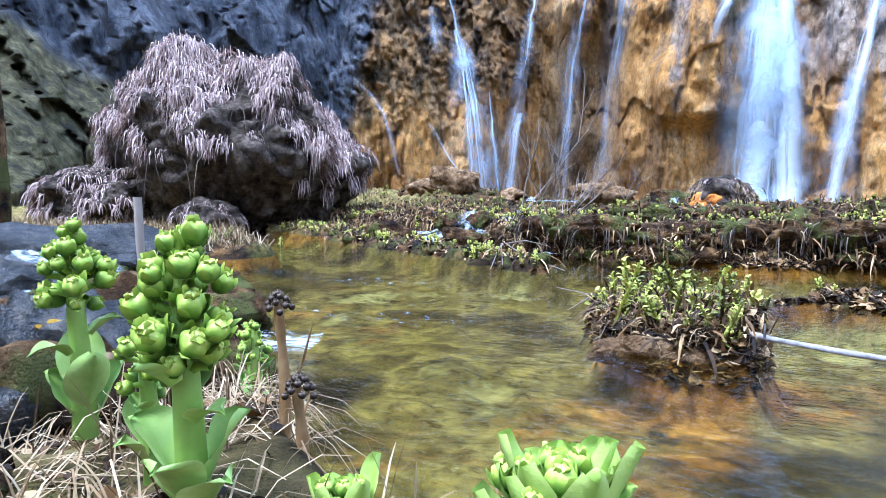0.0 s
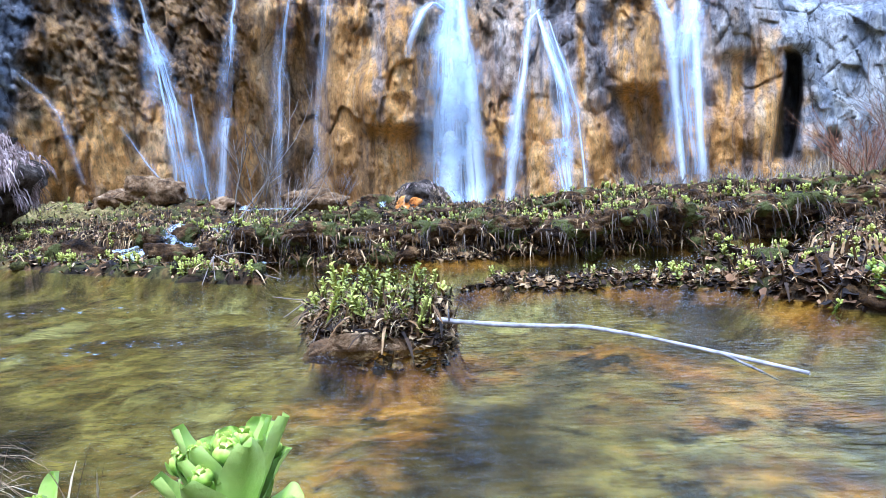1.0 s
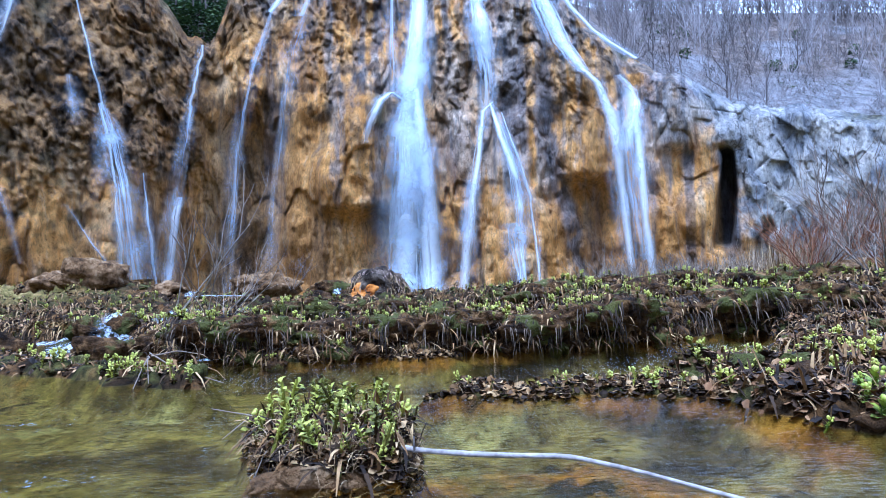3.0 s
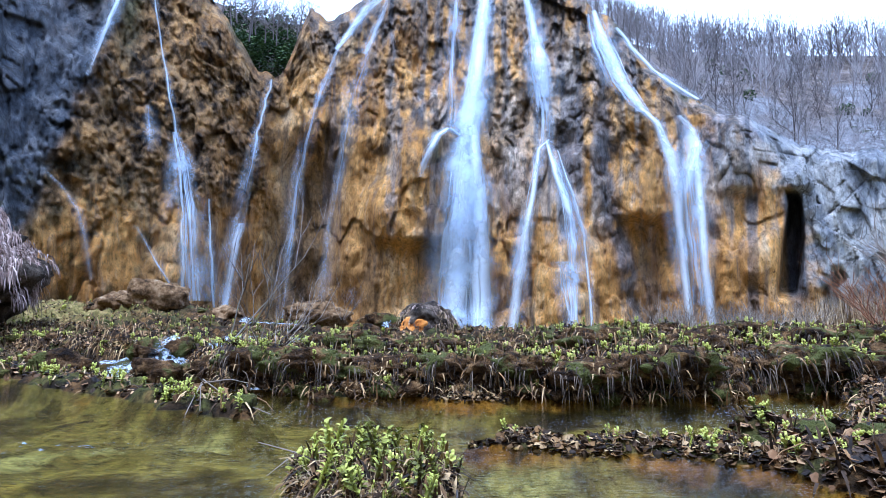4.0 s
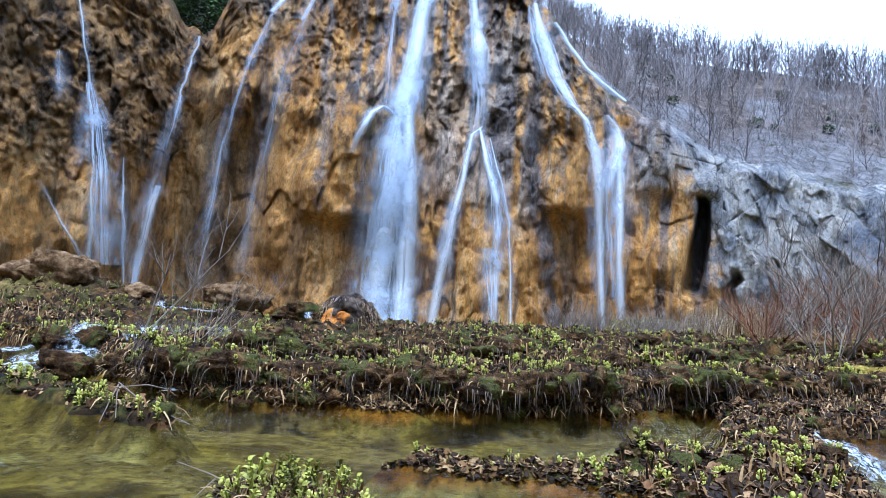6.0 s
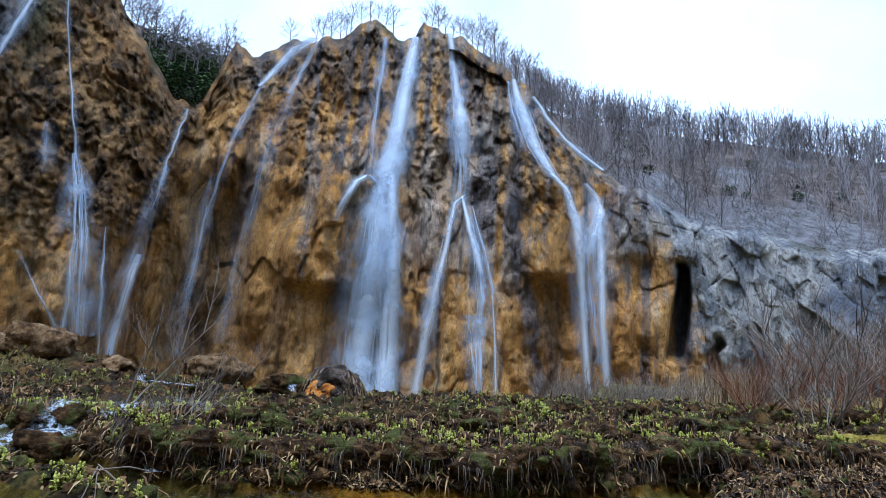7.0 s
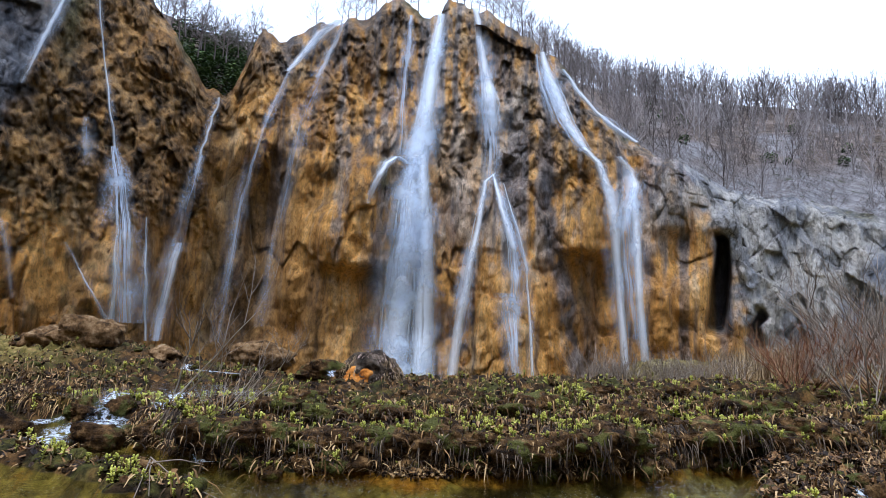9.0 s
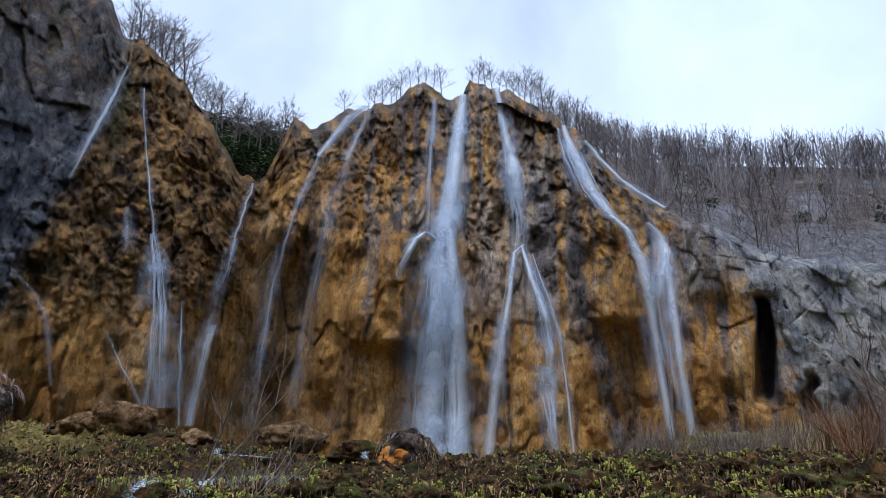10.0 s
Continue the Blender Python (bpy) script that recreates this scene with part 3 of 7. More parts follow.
def cliff_range(az, el):
    """Distance of the rock face from EYE, by azimuth and elevation in degrees."""
    zero = np.zeros_like(az)
    r = np.interp(az, *np.array(BASE).T) + 15 * (np.clip(el, 0, 40) / 30) ** 2
    grey_side = step(26.5, 30.0, az + 0.6 * np.clip(el - 7, 0, 8))
    side_wall = step(-36.5, -40.5, az - 0.30 * (el - 15))
    tufa = (1 - grey_side) * (1 - side_wall)
    q = np.stack([az * 0.55, el * 0.30, zero], 1)
    w1, w2 = vnoise(q, 51), vnoise(q * 1.3, 53)
    # great rounded bosses with creases between them
    c0, e0, t0 = worley(az * 0.17 + 0.35 * w1, el * 0.13 + 0.35 * w2, 41)
    r = r - tufa * (1.7 * np.clip(e0, 0, 1) + 0.7 * c0)
    r = r - (1.8 + 0.8 * tufa) * fbm(np.stack([az * 0.30, el * 0.22, zero], 1), 4, 3)
    # hanging curtains: smaller bulges, taller than wide, and fine flutes on them
    c1, e1, t1 = worley(az * 0.50 + 0.45 * w2, el * 0.14 + 0.40 * w1, 57)
    low = step(21, 13, el + 4 * w1)
    r = r - tufa * (0.9 * np.clip(e1, 0, 1) + 0.25 * c1)
    flute = fbm(np.stack([az * 1.7 + 0.7 * w1, el * 0.16, zero], 1), 3, 11)
    r = r + tufa * (0.25 + 0.65 * low) * np.abs(flute)
    # broken blocks on the crown of the cliff and on the dark buttress
    broken = tufa * np.clip(step(13, 21, el + 5 * w1) + step(-17, -22, az + 2 * w2) * step(4, 12, el), 0.10, 1)
    c2, e2, t2 = worley(az * 0.80 + 0.6 * w2, el * 0.62 + 0.5 * w1, 67)
    c3, e3, t3 = worley(az * 2.10 + 0.8 * w1, el * 1.70 + 0.7 * w2, 77)
    r = r - broken * (0.55 * c2 + 1.1 * t2 + 0.28 * c3 + 0.6 * t3)
    r = r + broken * (0.15 * step(0.06, 0.0, e2) + 0.10 * step(0.08, 0.0, e3))
    # the limestone walls: tilted slabs cut by steep joints
    lime = np.clip(grey_side + side_wall, 0, 1)
    c4, e4, t4 = worley(az * 0.30 + 0.08 * el + 0.15 * w1, el * 0.17, 87)
    c5, e5, t5 = worley(az * 0.95 + 0.15 * el + 0.2 * w2, el * 0.50, 97)
    r = r - lime * (0.9 * c4 + 1.7 * t4 + 0.35 * c5 + 0.9 * t5)
    r = r + lime * (0.25 * step(0.03, 0.0, e4) + 0.10 * step(0.04, 0.0, e5))
    r = r - lime * 0.5 * fbm(np.stack([az * 1.5, el * 0.6, zero], 1), 5, 33, 0.65)
    r = r - (0.22 + 0.45 * broken) * fbm(np.stack([az * 2.6, el * (1.0 + 1.0 * step(0.2, 0.6, broken)), zero], 1), 5, 21, 0.65)
    # grassy scree leaning on the side wall
    scree = np.clip(0.62 * (-46.0 - az) + 1.5 - el, 0, 30)
    r = r - 0.9 * scree * step(-44, -50, az)
    # the deep hollow behind the free falls, and the bulge beside it
    r = r + 6.5 * bell(az, -16.5, 4.2) * step(17, 11, el) * step(-6, 2, el)
    r = r + 3.0 * bell(az, -21.5, 2.2) * step(14, 6, el)
    r = r - 4.0 * bell(az, -7.5, 3.2) * step(4.5, 6.8, el) * step(24, 16, el)
    r = r + 3.0 * bell(az, -5.0, 2.0) * step(6.5, 5.2, el)
    r = r - 3.2 * bell(az, -5.0, 0.9) * step(13.0, 14.4, el) * step(17.0, 16.0, el)
    r = r - 3.0 * bell(az, 7.6, 1.9) * step(15.5, 13.5, el)
    r = r - 3.6 * bell(az, 15.3, 2.1) * step(7.0, 8.6, el) * step(19.5, 16.5, el)
    r = r + 2.0 * bell(az, 15.3, 2.0) * step(9.0, 5.5, el + 1.2 * w1)
    r = r - 2.2 * bell(az, -27.0, 2.4) * step(18, 10, el)
    r = r - 3.0 * bell(az, -33.0, 3.0) * step(12, 4, el)
    r = r - 2.6 * bell(az, 22.5, 1.8) * step(9.0, 10.5, el) * step(20, 14, el)
    # the tall cave and the small one
    cave = step(1.0, 0.45, np.abs(az - 27.1 - 0.05 * (el - 6) - 0.55 * vnoise(np.stack([0 * az + 3, el * 0.7, 0 * az], 1), 91)) * (1.0 + 0.25 * np.clip(el - 5.5, 0, 9))) * step(9.8, 8.8, el) * step(0.2, 1.5, el)
    r = r + 9.0 * cave
    r = r + 4.0 * step(0.8, 0.3, np.abs(az - 29.5 - 0.5 * vnoise(np.stack([0 * az + 7, el * 0.9, 0 * az], 1), 93)) * (1.0 + 0.3 * np.clip(el - 1.0, 0, 9))) * step(3.4, 2.2, el)
    r = r - 1.5 * bell(az, 27.2, 1.2) * step(9.2, 10.0, el) * step(12.5, 10.5, el)
    return r


def sphere_point(az, el, r):
    a = np.radians(az)
    return np.stack([EYE[0] + r * np.sin(a), EYE[1] + r * np.cos(a), EYE[2] + r * np.tan(np.radians(el))], 1)


def build_cliff():
    az = np.concatenate([np.arange(-88, -45, 0.35), np.arange(-45, 44, 0.125), np.arange(44, 74, 0.4)])
    rows = 230
    rim = np.interp(az, *np.array(RIM).T) + 0.55 * fbm(np.stack([az * 0.9, 0 * az, 0 * az], 1), 4, 5, 0.55)
    v = np.linspace(0, 1, rows)
    A = np.broadcast_to(az, (rows, len(az)))
    E = -6 + (rim[None] + 6) * v[:, None]
    a, e = A.ravel(), E.ravel()
    r = cliff_range(a, e)
    top = np.broadcast_to(rim, E.shape).ravel() - e
    r = r + 3.5 * step(1.2, 0.0, top) ** 2
    # a band that leans back behind the rim
    p = sphere_point(a, e, r).reshape(rows, len(az), 3)
    last = p[-1]
    out = last - EYE
    out[:, 2] = 0
    out /= np.linalg.norm(out, axis=1)[:, None]
    extra = [last + out * d + np.array([0, 0, h]) for d, h in ((2.5, 0.5), (7, 0.8), (14, 0.6), (26, -1.0))]
    p = np.concatenate([p, np.array(extra)])
    verts = p.reshape(-1, 3)
    a = np.concatenate([a, np.tile(az, 4)])
    e = np.concatenate([e, np.tile(rim + 0.3, 4)])
    top = np.concatenate([top, np.zeros(4 * len(az))])
    zero = 0 * a
    n1 = fbm(np.stack([a * 0.35, e * 0.3, zero], 1), 4, 41)
    n2 = fbm(np.stack([a * 0.9, e * 0.25, zero], 1), 4, 47)
    n3 = fbm(np.stack([a * 1.6, e * 1.1, zero], 1), 4, 43)
    flow = fbm(np.stack([a * 1.3 + 0.5 * n1, e * 0.07, zero], 1), 4, 49)
    right = a + 1.6 * n1 + 0.6 * np.clip(e - 7, 0, 8)
    # pale limestone beyond the tufa, and grey crusts on the crown
    grey = step(27.6, 29.2, right + 1.2 * n3)
    grey = np.maximum(grey, 0.85 * step(19, 22, a + 1.5 * n3) * step(9, 12, e + 2 * n2))
    grey = np.maximum(grey, 0.80 * step(4.5, 1.5, top + 3.0 * n2) * step(-19, -15, a) * step(-0.25, 0.15, n3 + 0.3 * n1))
    grey = np.maximum(grey, 0.62 * step(-0.12, 0.22, flow + 0.3 * n3) * step(3, 9, e) * step(-12, -9, a))
    grey = np.maximum(grey, 0.65 * bell(a, 2.8, 2.4) * step(6, 11, e) * step(23, 17, e))
    edge_left = -36.6 + 0.30 * (e - 15) + 1.6 * n1
    slate_and_shade = step(0.7, -0.7, a - edge_left) * (0.94 + 0.06 * step(-0.2, 0.2, n3)) * (1 - 0.6 * step(21, 28, e + 4 * n1))
    grey = np.maximum(grey, step(0.7, -0.7, a - edge_left))
    # dark wet bands down the face; the same mask darkens some recesses
    slate_and_shade = np.maximum(slate_and_shade, 0.85 * step(1.5, 0.4, np.abs(a - 12.6 + 0.17 * (e - 8) + 0.9 * n1)) * step(19, 15, e) * step(-0.5, 0.0, n2 + 0.5 * n3 + 0.2))
    # next line: shade below the right buttress put into the colour
    slate_and_shade = np.maximum(slate_and_shade, 0.55 * step(1.6, 0.2, np.abs(a - 15.3 - 1.2 * n1)) * step(9.0, 5.0, e + 3 * n2))
    slate_and_shade = np.maximum(slate_and_shade, 0.75 * bell(a, 9.4, 0.8) * step(-0.3, 0.2, n1) * step(24, 19, e) * step(12, 16, e))
    # next line: dark patch in the recess under the main bulge
    slate_and_shade = np.maximum(slate_and_shade, 0.85 * bell(a, -5.0, 1.3) * bell(e, 5.6, 2.6))
    slate_and_shade = np.maximum(slate_and_shade, 0.75 * bell(a, -6.6, 1.2) * bell(e, 17.5, 3.5) * step(-0.3, 0.1, n3))
    slate_and_shade = np.maximum(slate_and_shade, 0.6 * step(0.22, 0.42, flow) * step(-20, -12, a))
    # inside of the tall cave darkened: its shade is put into the colour
    slate_and_shade = np.maximum(slate_and_shade, 0.95 * step(1.0, 0.5, np.abs(a - 27.1)) * step(9.9, 9.0, e) * step(-0.5, 1.2, e))
    # dark brown: the weathered buttress and crown, and the hollow
    dark = np.clip(0.55 + 1.6 * n3 + 0.8 * n2, 0, 1)
    umber_and_shade = step(-18.5, -22.0, a + 2 * n1) * step(4, 11, e + 6 * n2) * (0.55 + 0.45 * dark)
    umber_and_shade = np.maximum(umber_and_shade, 0.90 * step(7.5, 3.0, top + 3 * n2) * step(19, 15, a) * (0.3 + 0.7 * dark))
    # next line: the brown hollow, with its shade put into the colour
    umber_and_shade = np.maximum(umber_and_shade, 0.85 * bell(a, -17.2, 4.0) * step(17, 10, e))
    umber_and_shade = np.maximum(umber_and_shade, 0.55 * step(-22, -25, a) * step(-0.1, 0.3, n2 + 0.5 * n3))
    umber_and_shade = np.maximum(umber_and_shade, 0.75 * step(0.0, 0.25, n3 + 0.4 * n2) * step(8, 15, e))
    umber_and_shade = np.maximum(umber_and_shade, 0.60 * step(0.18, 0.40, flow) * step(-8, -14, a))
    # next line: dark brown low on the face beside the hollow
    umber_and_shade = np.maximum(umber_and_shade, 0.75 * bell(a, -10.8, 1.6) * step(9, 3, e))
    moss = 0.9 * bell(a, -4.7, 0.8) * step(13.0, 14.0, e) * step(17.0, 16.4, e)
    moss = np.maximum(moss, 0.9 * bell(a, -33.0 + 0.1 * (e - 24), 1.0) * bell(e, 24.5, 3.5))
    moss = np.maximum(moss, 0.8 * step(1.0, 0.1, top) * step(0.0, 0.3, n1))
    moss = np.maximum(moss, 0.45 * step(0.10, 0.35, n3) * step(-24, -28, a) * step(14, 8, e))
    moss = np.maximum(moss, 0.5 * step(0.0, 0.3, n2) * step(-36, -39, a) * step(26, 30, e))
    moss = np.maximum(moss, step(0.0, 1.5, 0.62 * (-46.0 - a) + 1.5 - e + 1.2 * n2) * step(-44, -50, a))
    me = mesh_of("cliff", verts, grid_faces(rows + 4, len(az)), M_CLIFF, attributes=[("grey", grey), ("slate_and_shade", slate_and_shade), ("umber_and_shade", umber_and_shade * (1 - step(26.8, 28.6, right))), ("moss", moss)])
    tagged(new("cliff", me), "tall ochre and grey tufa cliff, wet and streaked with falls", "cliff", kind="structure")


build_cliff()

# ---- hillsides behind the rim ----
RIDGE = [(4, 27.0), (9, 25.8), (13, 24.2), (16.6, 22.9), (22, 21.7), (26.6, 20.8), (32, 19.7), (37.7, 18.3), (42, 16.8), (50, 16), (62, 14), (78, 12)]


def hill_range(az, k):
    """Distance on the right-hand hillside; k runs from the rim (0) to the ridge (1)."""
    near = np.interp(az, *np.array(BASE).T) + 6
    return near + 4 + k * 95


def hill_el(az, k):
    rim, ridge = np.interp(az, *np.array(RIM).T) - 1.2, np.interp(az, *np.array(RIDGE).T)
    bulge = fbm(np.stack([az * 0.22, k * 2.2, 0 * az], 1), 4, 61)
    return rim + (ridge - rim) * (k ** 0.8) + 0.9 * bulge * np.sin(np.pi * np.clip(k, 0, 1))


def build_hill():
    az = np.arange(4, 78, 0.4)
    k = np.linspace(0, 1, 60)
    A, K = np.meshgrid(az, k)
    a, kk = A.ravel(), K.ravel()
    p = sphere_point(a, hill_el(a, kk), hill_range(a, kk)).reshape(len(k), len(az), 3)
    back = p[-1] + np.array([0, 60.0, -6])
    n = fbm(np.stack([a * 0.25, kk * 3.5, 0 * a], 1), 4, 71)
    grey = step(0.02, 0.22, n + 0.25 * bell(a, 34, 3.5) * bell(kk, 0.62, 0.2) - 0.25 * kk) * step(19, 24, a)
    grey = np.maximum(grey, step(0.42, 0.08, kk + 0.45 * n) * step(19, 23, a))
    grey = np.concatenate([grey, np.zeros(len(az))])
    me = mesh_of("hillside", np.concatenate([p.reshape(-1, 3), back]), grid_faces(len(k) + 1, len(az)), M_HILL, attributes=[("grey", grey)])
    tagged(new("hillside", me), "steep grey hillside under bare winter woods", "hillside", kind="structure")


def build_gully():
    az = np.arange(-44, 8, 0.5)
    k = np.linspace(0, 1, 24)
    A, K = np.meshgrid(az, k)
    a, kk = A.ravel(), K.ravel()
    e = 17.5 + kk * (np.interp(a, [-44, -34, -24, -16, -8, 8], [29.5, 28.5, 25.5, 25.5, 27, 27]) - 17.5) + 0.5 * fbm(np.stack([a * 0.4, kk * 3, 0 * a], 1), 4, 81)
    p = sphere_point(a, e, 104 + 26 * kk).reshape(len(k), len(az), 3)
    back = p[-1] + np.array([0, 40.0, -4])
    me = mesh_of("hillside", np.concatenate([p.reshape(-1, 3), back]), grid_faces(len(k) + 1, len(az)), M_HILL, attributes=[("grey", np.zeros(len(az) * (len(k) + 1)))])
    tagged(new("hillside", me), "wooded gully floor behind the cliff edge", "hillside", kind="structure")


def build_sky_block():
    # unseen slope, added behind the camera to hold back light from the sky
    az = np.arange(70, 292, 2.0)
    k = np.linspace(0, 1, 40)
    A, K = np.meshgrid(az, k)
    a, kk = A.ravel(), K.ravel()
    n = fbm(np.stack([a * 0.06, kk * 3, 0 * a], 1), 4, 85)
    p = sphere_point(a, -4 + 38 * kk ** 0.9 + 2.0 * n * kk, 55 + 50 * kk + 4 * n)
    me = mesh_of("hillside", p, grid_faces(len(k), len(az)), M_HILL, attributes=[("grey", step(0.1, 0.3, n))])
    tagged(new("hillside", me), "unseen brown hillside added behind the camera to cut sky light", "hillside", kind="structure")


build_hill()
build_gully()
build_sky_block()


# ---- trees ----
def tree_template(seed, limbs, twigs, subs, open_angle, first, reach, width, stout=0.018):
    """A leafless tree one unit high: trunk, limbs that curve upward, and a haze of twigs."""
    g = np.random.default_rng(seed)
    trunk, crown = Pile(), Pile()
    t = np.linspace(0, 1, 6)
    bend = np.stack([0.05 * np.sin(2.2 * t + seed), 0.05 * np.sin(1.7 * t + 2 * seed), 0.93 * t - 0.03], 1)
    v, f = tube(bend, stout * (1 - 0.85 * t) + 0.0015, 5)
    trunk.add(v, f, 0.25)

    def sliver(p, d, length, w, tone):
        side = np.cross(d, g.normal(size=3))
        side *= w / (np.linalg.norm(side) + 1e-9)
        crown.add(np.array([p - side, p + side, p + d * length]), np.array([(0, 1, 2)]), tone)

    for k in range(limbs):
        s = first + (1 - first) * (k + 0.5) / limbs
        base = np.array([np.interp(s, t, bend[:, j]) for j in range(3)])
        a, o = k * 2.4 + g.uniform(-0.5, 0.5), open_angle * g.uniform(0.7, 1.3) * (1.15 - 0.6 * s)
        d = np.array([math.sin(o) * math.cos(a), math.sin(o) * math.sin(a), math.cos(o)])
        length = reach * (1.12 - 0.75 * s) * g.uniform(0.75, 1.2)
        u = np.linspace(0, 1, 4)
        pts = base + d * length * u[:, None] + np.array([0, 0, 1.0]) * (0.22 * length * u ** 2)[:, None] + g.normal(0, 0.012, (4, 3)) * u[:, None]
        v, f = tube(pts, (0.0085 - 0.006 * u) * (1.2 - 0.6 * s), 3)
        crown.add(v, f, 0.35)
        for j in range(twigs):
            w = g.uniform(0.25, 1.0)
            q = np.array([np.interp(w, u, pts[:, i]) for i in range(3)])
            e = d + 0.75 * g.normal(size=3) + np.array([0, 0, 0.35])
            e /= np.linalg.norm(e)
            ln = length * g.uniform(0.22, 0.45)
            sliver(q, e, ln, width * 1.5, 0.45)
            for i in range(subs):
                h = e + 0.6 * g.normal(size=3) + np.array([0, 0, 0.25])
                sliver(q + e * ln * g.uniform(0.2, 0.95), h / np.linalg.norm(h), ln * g.uniform(0.35, 0.8), width, 0.6)
    return trunk, crown


TREES = [tuple(p.mesh(n, M_WOODS) for n, p in zip(("trunk", "crown"), tree_template(s, 15, 11, 5, 0.95, 0.22, 0.55, 0.0022))) for s in (3, 8, 14, 21, 33)]


def bare_tree(place, height, kind, turn, label, group):
    ob = thing("bare_tree", label, "tree", place, turn, group, size=height)
    part("trunk", TREES[kind][0], ob)
    part("crown", TREES[kind][1], ob)
    return ob


# trees that stand along the rim
r = random.Random(77)
spots = [(-33.2 + 0.62 * k + r.uniform(-0.3, 0.3), r.uniform(7.0, 11.5) * (1.0 if k < 10 else 0.72), k % 5) for k in range(26)]
spots += [(a, r.uniform(3.5, 5.6), k % 5) for k, a in enumerate((-12.2, -9.8, -9.0, -8.2, -7.5, -6.8, -6.2, -5.4, -4.6, -3.6, -2.8, -2.1, 1.4, 2.2, 2.8, 3.6, 4.4, 5.2))]
spots += [(5.8 + 0.62 * k + r.uniform(-0.25, 0.25), r.uniform(4.5, 7.0), k % 5) for k in range(17)]
for n, (a, h, kind) in enumerate(spots):
    rim = float(np.interp(a, *np.array(RIM).T))
    gully = a < -16.6
    e = rim - 0.2 if not gully else float(np.interp(a, [-34, -30, -26, -23, -20, -17], [29.3, 28.0, 25.6, 24.0, 23.6, 24.6])) + r.uniform(-0.8, 0.5)
    d = float(cliff_range(np.array([a]), np.array([rim]))[0]) + (7.4 if not gully else r.uniform(12, 20))
    p = sphere_point(np.array([a]), np.array([e]), np.array([d]))[0]
    bare_tree(p, h, kind, n * 1.7, "leafless grey tree in the gully behind the cliff" if gully else "leafless grey tree on the cliff edge", "trees along the cliff edge")


def build_woods():
    """Bare woods on the hillside, and the low evergreen growth among them."""
    kinds = []
    for k in range(7):
        trunk, crown = tree_template(100 + k, 10, 6, 1, 0.60, 0.10, 0.46, 0.0032, 0.010)
        kinds.append([(np.concatenate(trunk.v), np.concatenate(trunk.f4)), (np.concatenate(crown.v), np.concatenate(crown.f4)), (np.concatenate(crown.v), np.concatenate(crown.f3))])
    pile = Pile()

    def plant(kind, az, kk, low, high):
        p = sphere_point(az, hill_el(az, kk) - 0.15, hill_range(az, kk))
        turn, size, tone = rng.uniform(0, 6.28, len(az)), rng.uniform(low, high, len(az)), rng.random(len(az))
        for v, f in kinds[kind]:
            pile.many(v, f, p, turn, size, tone)

    for k in range(7):
        n = 95
        az, kk = rng.uniform(9, 58, n), rng.random(n) ** 0.8
        stony = fbm(np.stack([az * 0.25, kk * 3.5, 0 * az], 1), 4, 71) + 0.25 * bell(az, 34, 3.5) * bell(kk, 0.62, 0.2) - 0.25 * kk
        keep = ((az > 17) | (kk > 0.5)) & ((stony < 0.14) | (rng.random(n) < 0.3)) & ((kk > 0.22 + 0.25 * rng.random(n)) | (az < 20) | (rng.random(n) < 0.3))
        plant(k, az[keep], kk[keep], 6.5, 11.0)
        # close rows along the ridge, and scrub at the foot of the woods
        plant(k, rng.uniform(7, 58, 62), rng.uniform(0.86, 1.0, 62), 8.5, 14.5)
    kinds = []
    for k in range(5):
        trunk, crown = tree_template(200 + k, 6, 6, 1, 0.95, 0.10, 0.62, 0.006, 0.012)
        kinds.append([(np.concatenate(crown.v), np.concatenate(crown.f4)), (np.concatenate(crown.v), np.concatenate(crown.f3))])
        plant(k, rng.uniform(18, 60, 300), rng.random(300) ** 1.3 * 0.8 - 0.02, 1.3, 4.0)
    tagged(new("bare_woods", pile.mesh("bare_woods", M_WOODS)), "bare winter woods covering the far hillside", "woods", kind="stuff")

    leaf = Pile()
    lv, lf = np.array([(-0.5, 0, 0), (0, -0.25, 0.12), (0.5, 0, 0), (0, 0.25, 0.1)]), np.array([(0, 1, 2, 3)])
    clumps = []
    n = 120
    az = rng.uniform(-25, -16.5, n)
    e = rng.uniform(20.0, 25.0, n)
    clumps += [(sphere_point(az[i:i + 1], e[i:i + 1], np.array([103.0 + 4 * (e[i] - 20)]))[0], rng.uniform(1.3, 2.8)) for i in range(n)]
    n = 12
    az, kk = rng.uniform(20, 55, n), rng.uniform(0.3, 0.8, n)
    q = sphere_point(az, hill_el(az, kk), hill_range(az, kk))
    clumps += [(q[i], rng.uniform(0.8, 1.9)) for i in range(n)]
    for c, size in clumps:
        m = 130
        d = rng.normal(size=(m, 3))
        d /= np.linalg.norm(d, axis=1)[:, None]
        pos = c + d * (size * rng.uniform(0.4, 1.0, (m, 1)) ** 0.6) * np.array([1, 1, 1.1]) + np.array([0, 0, size * 0.7])
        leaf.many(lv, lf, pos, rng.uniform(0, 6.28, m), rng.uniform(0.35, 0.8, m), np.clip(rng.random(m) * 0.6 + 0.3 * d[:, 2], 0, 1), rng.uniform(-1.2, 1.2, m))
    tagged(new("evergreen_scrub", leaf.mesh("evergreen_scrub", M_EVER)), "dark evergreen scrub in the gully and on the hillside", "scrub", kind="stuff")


build_woods()


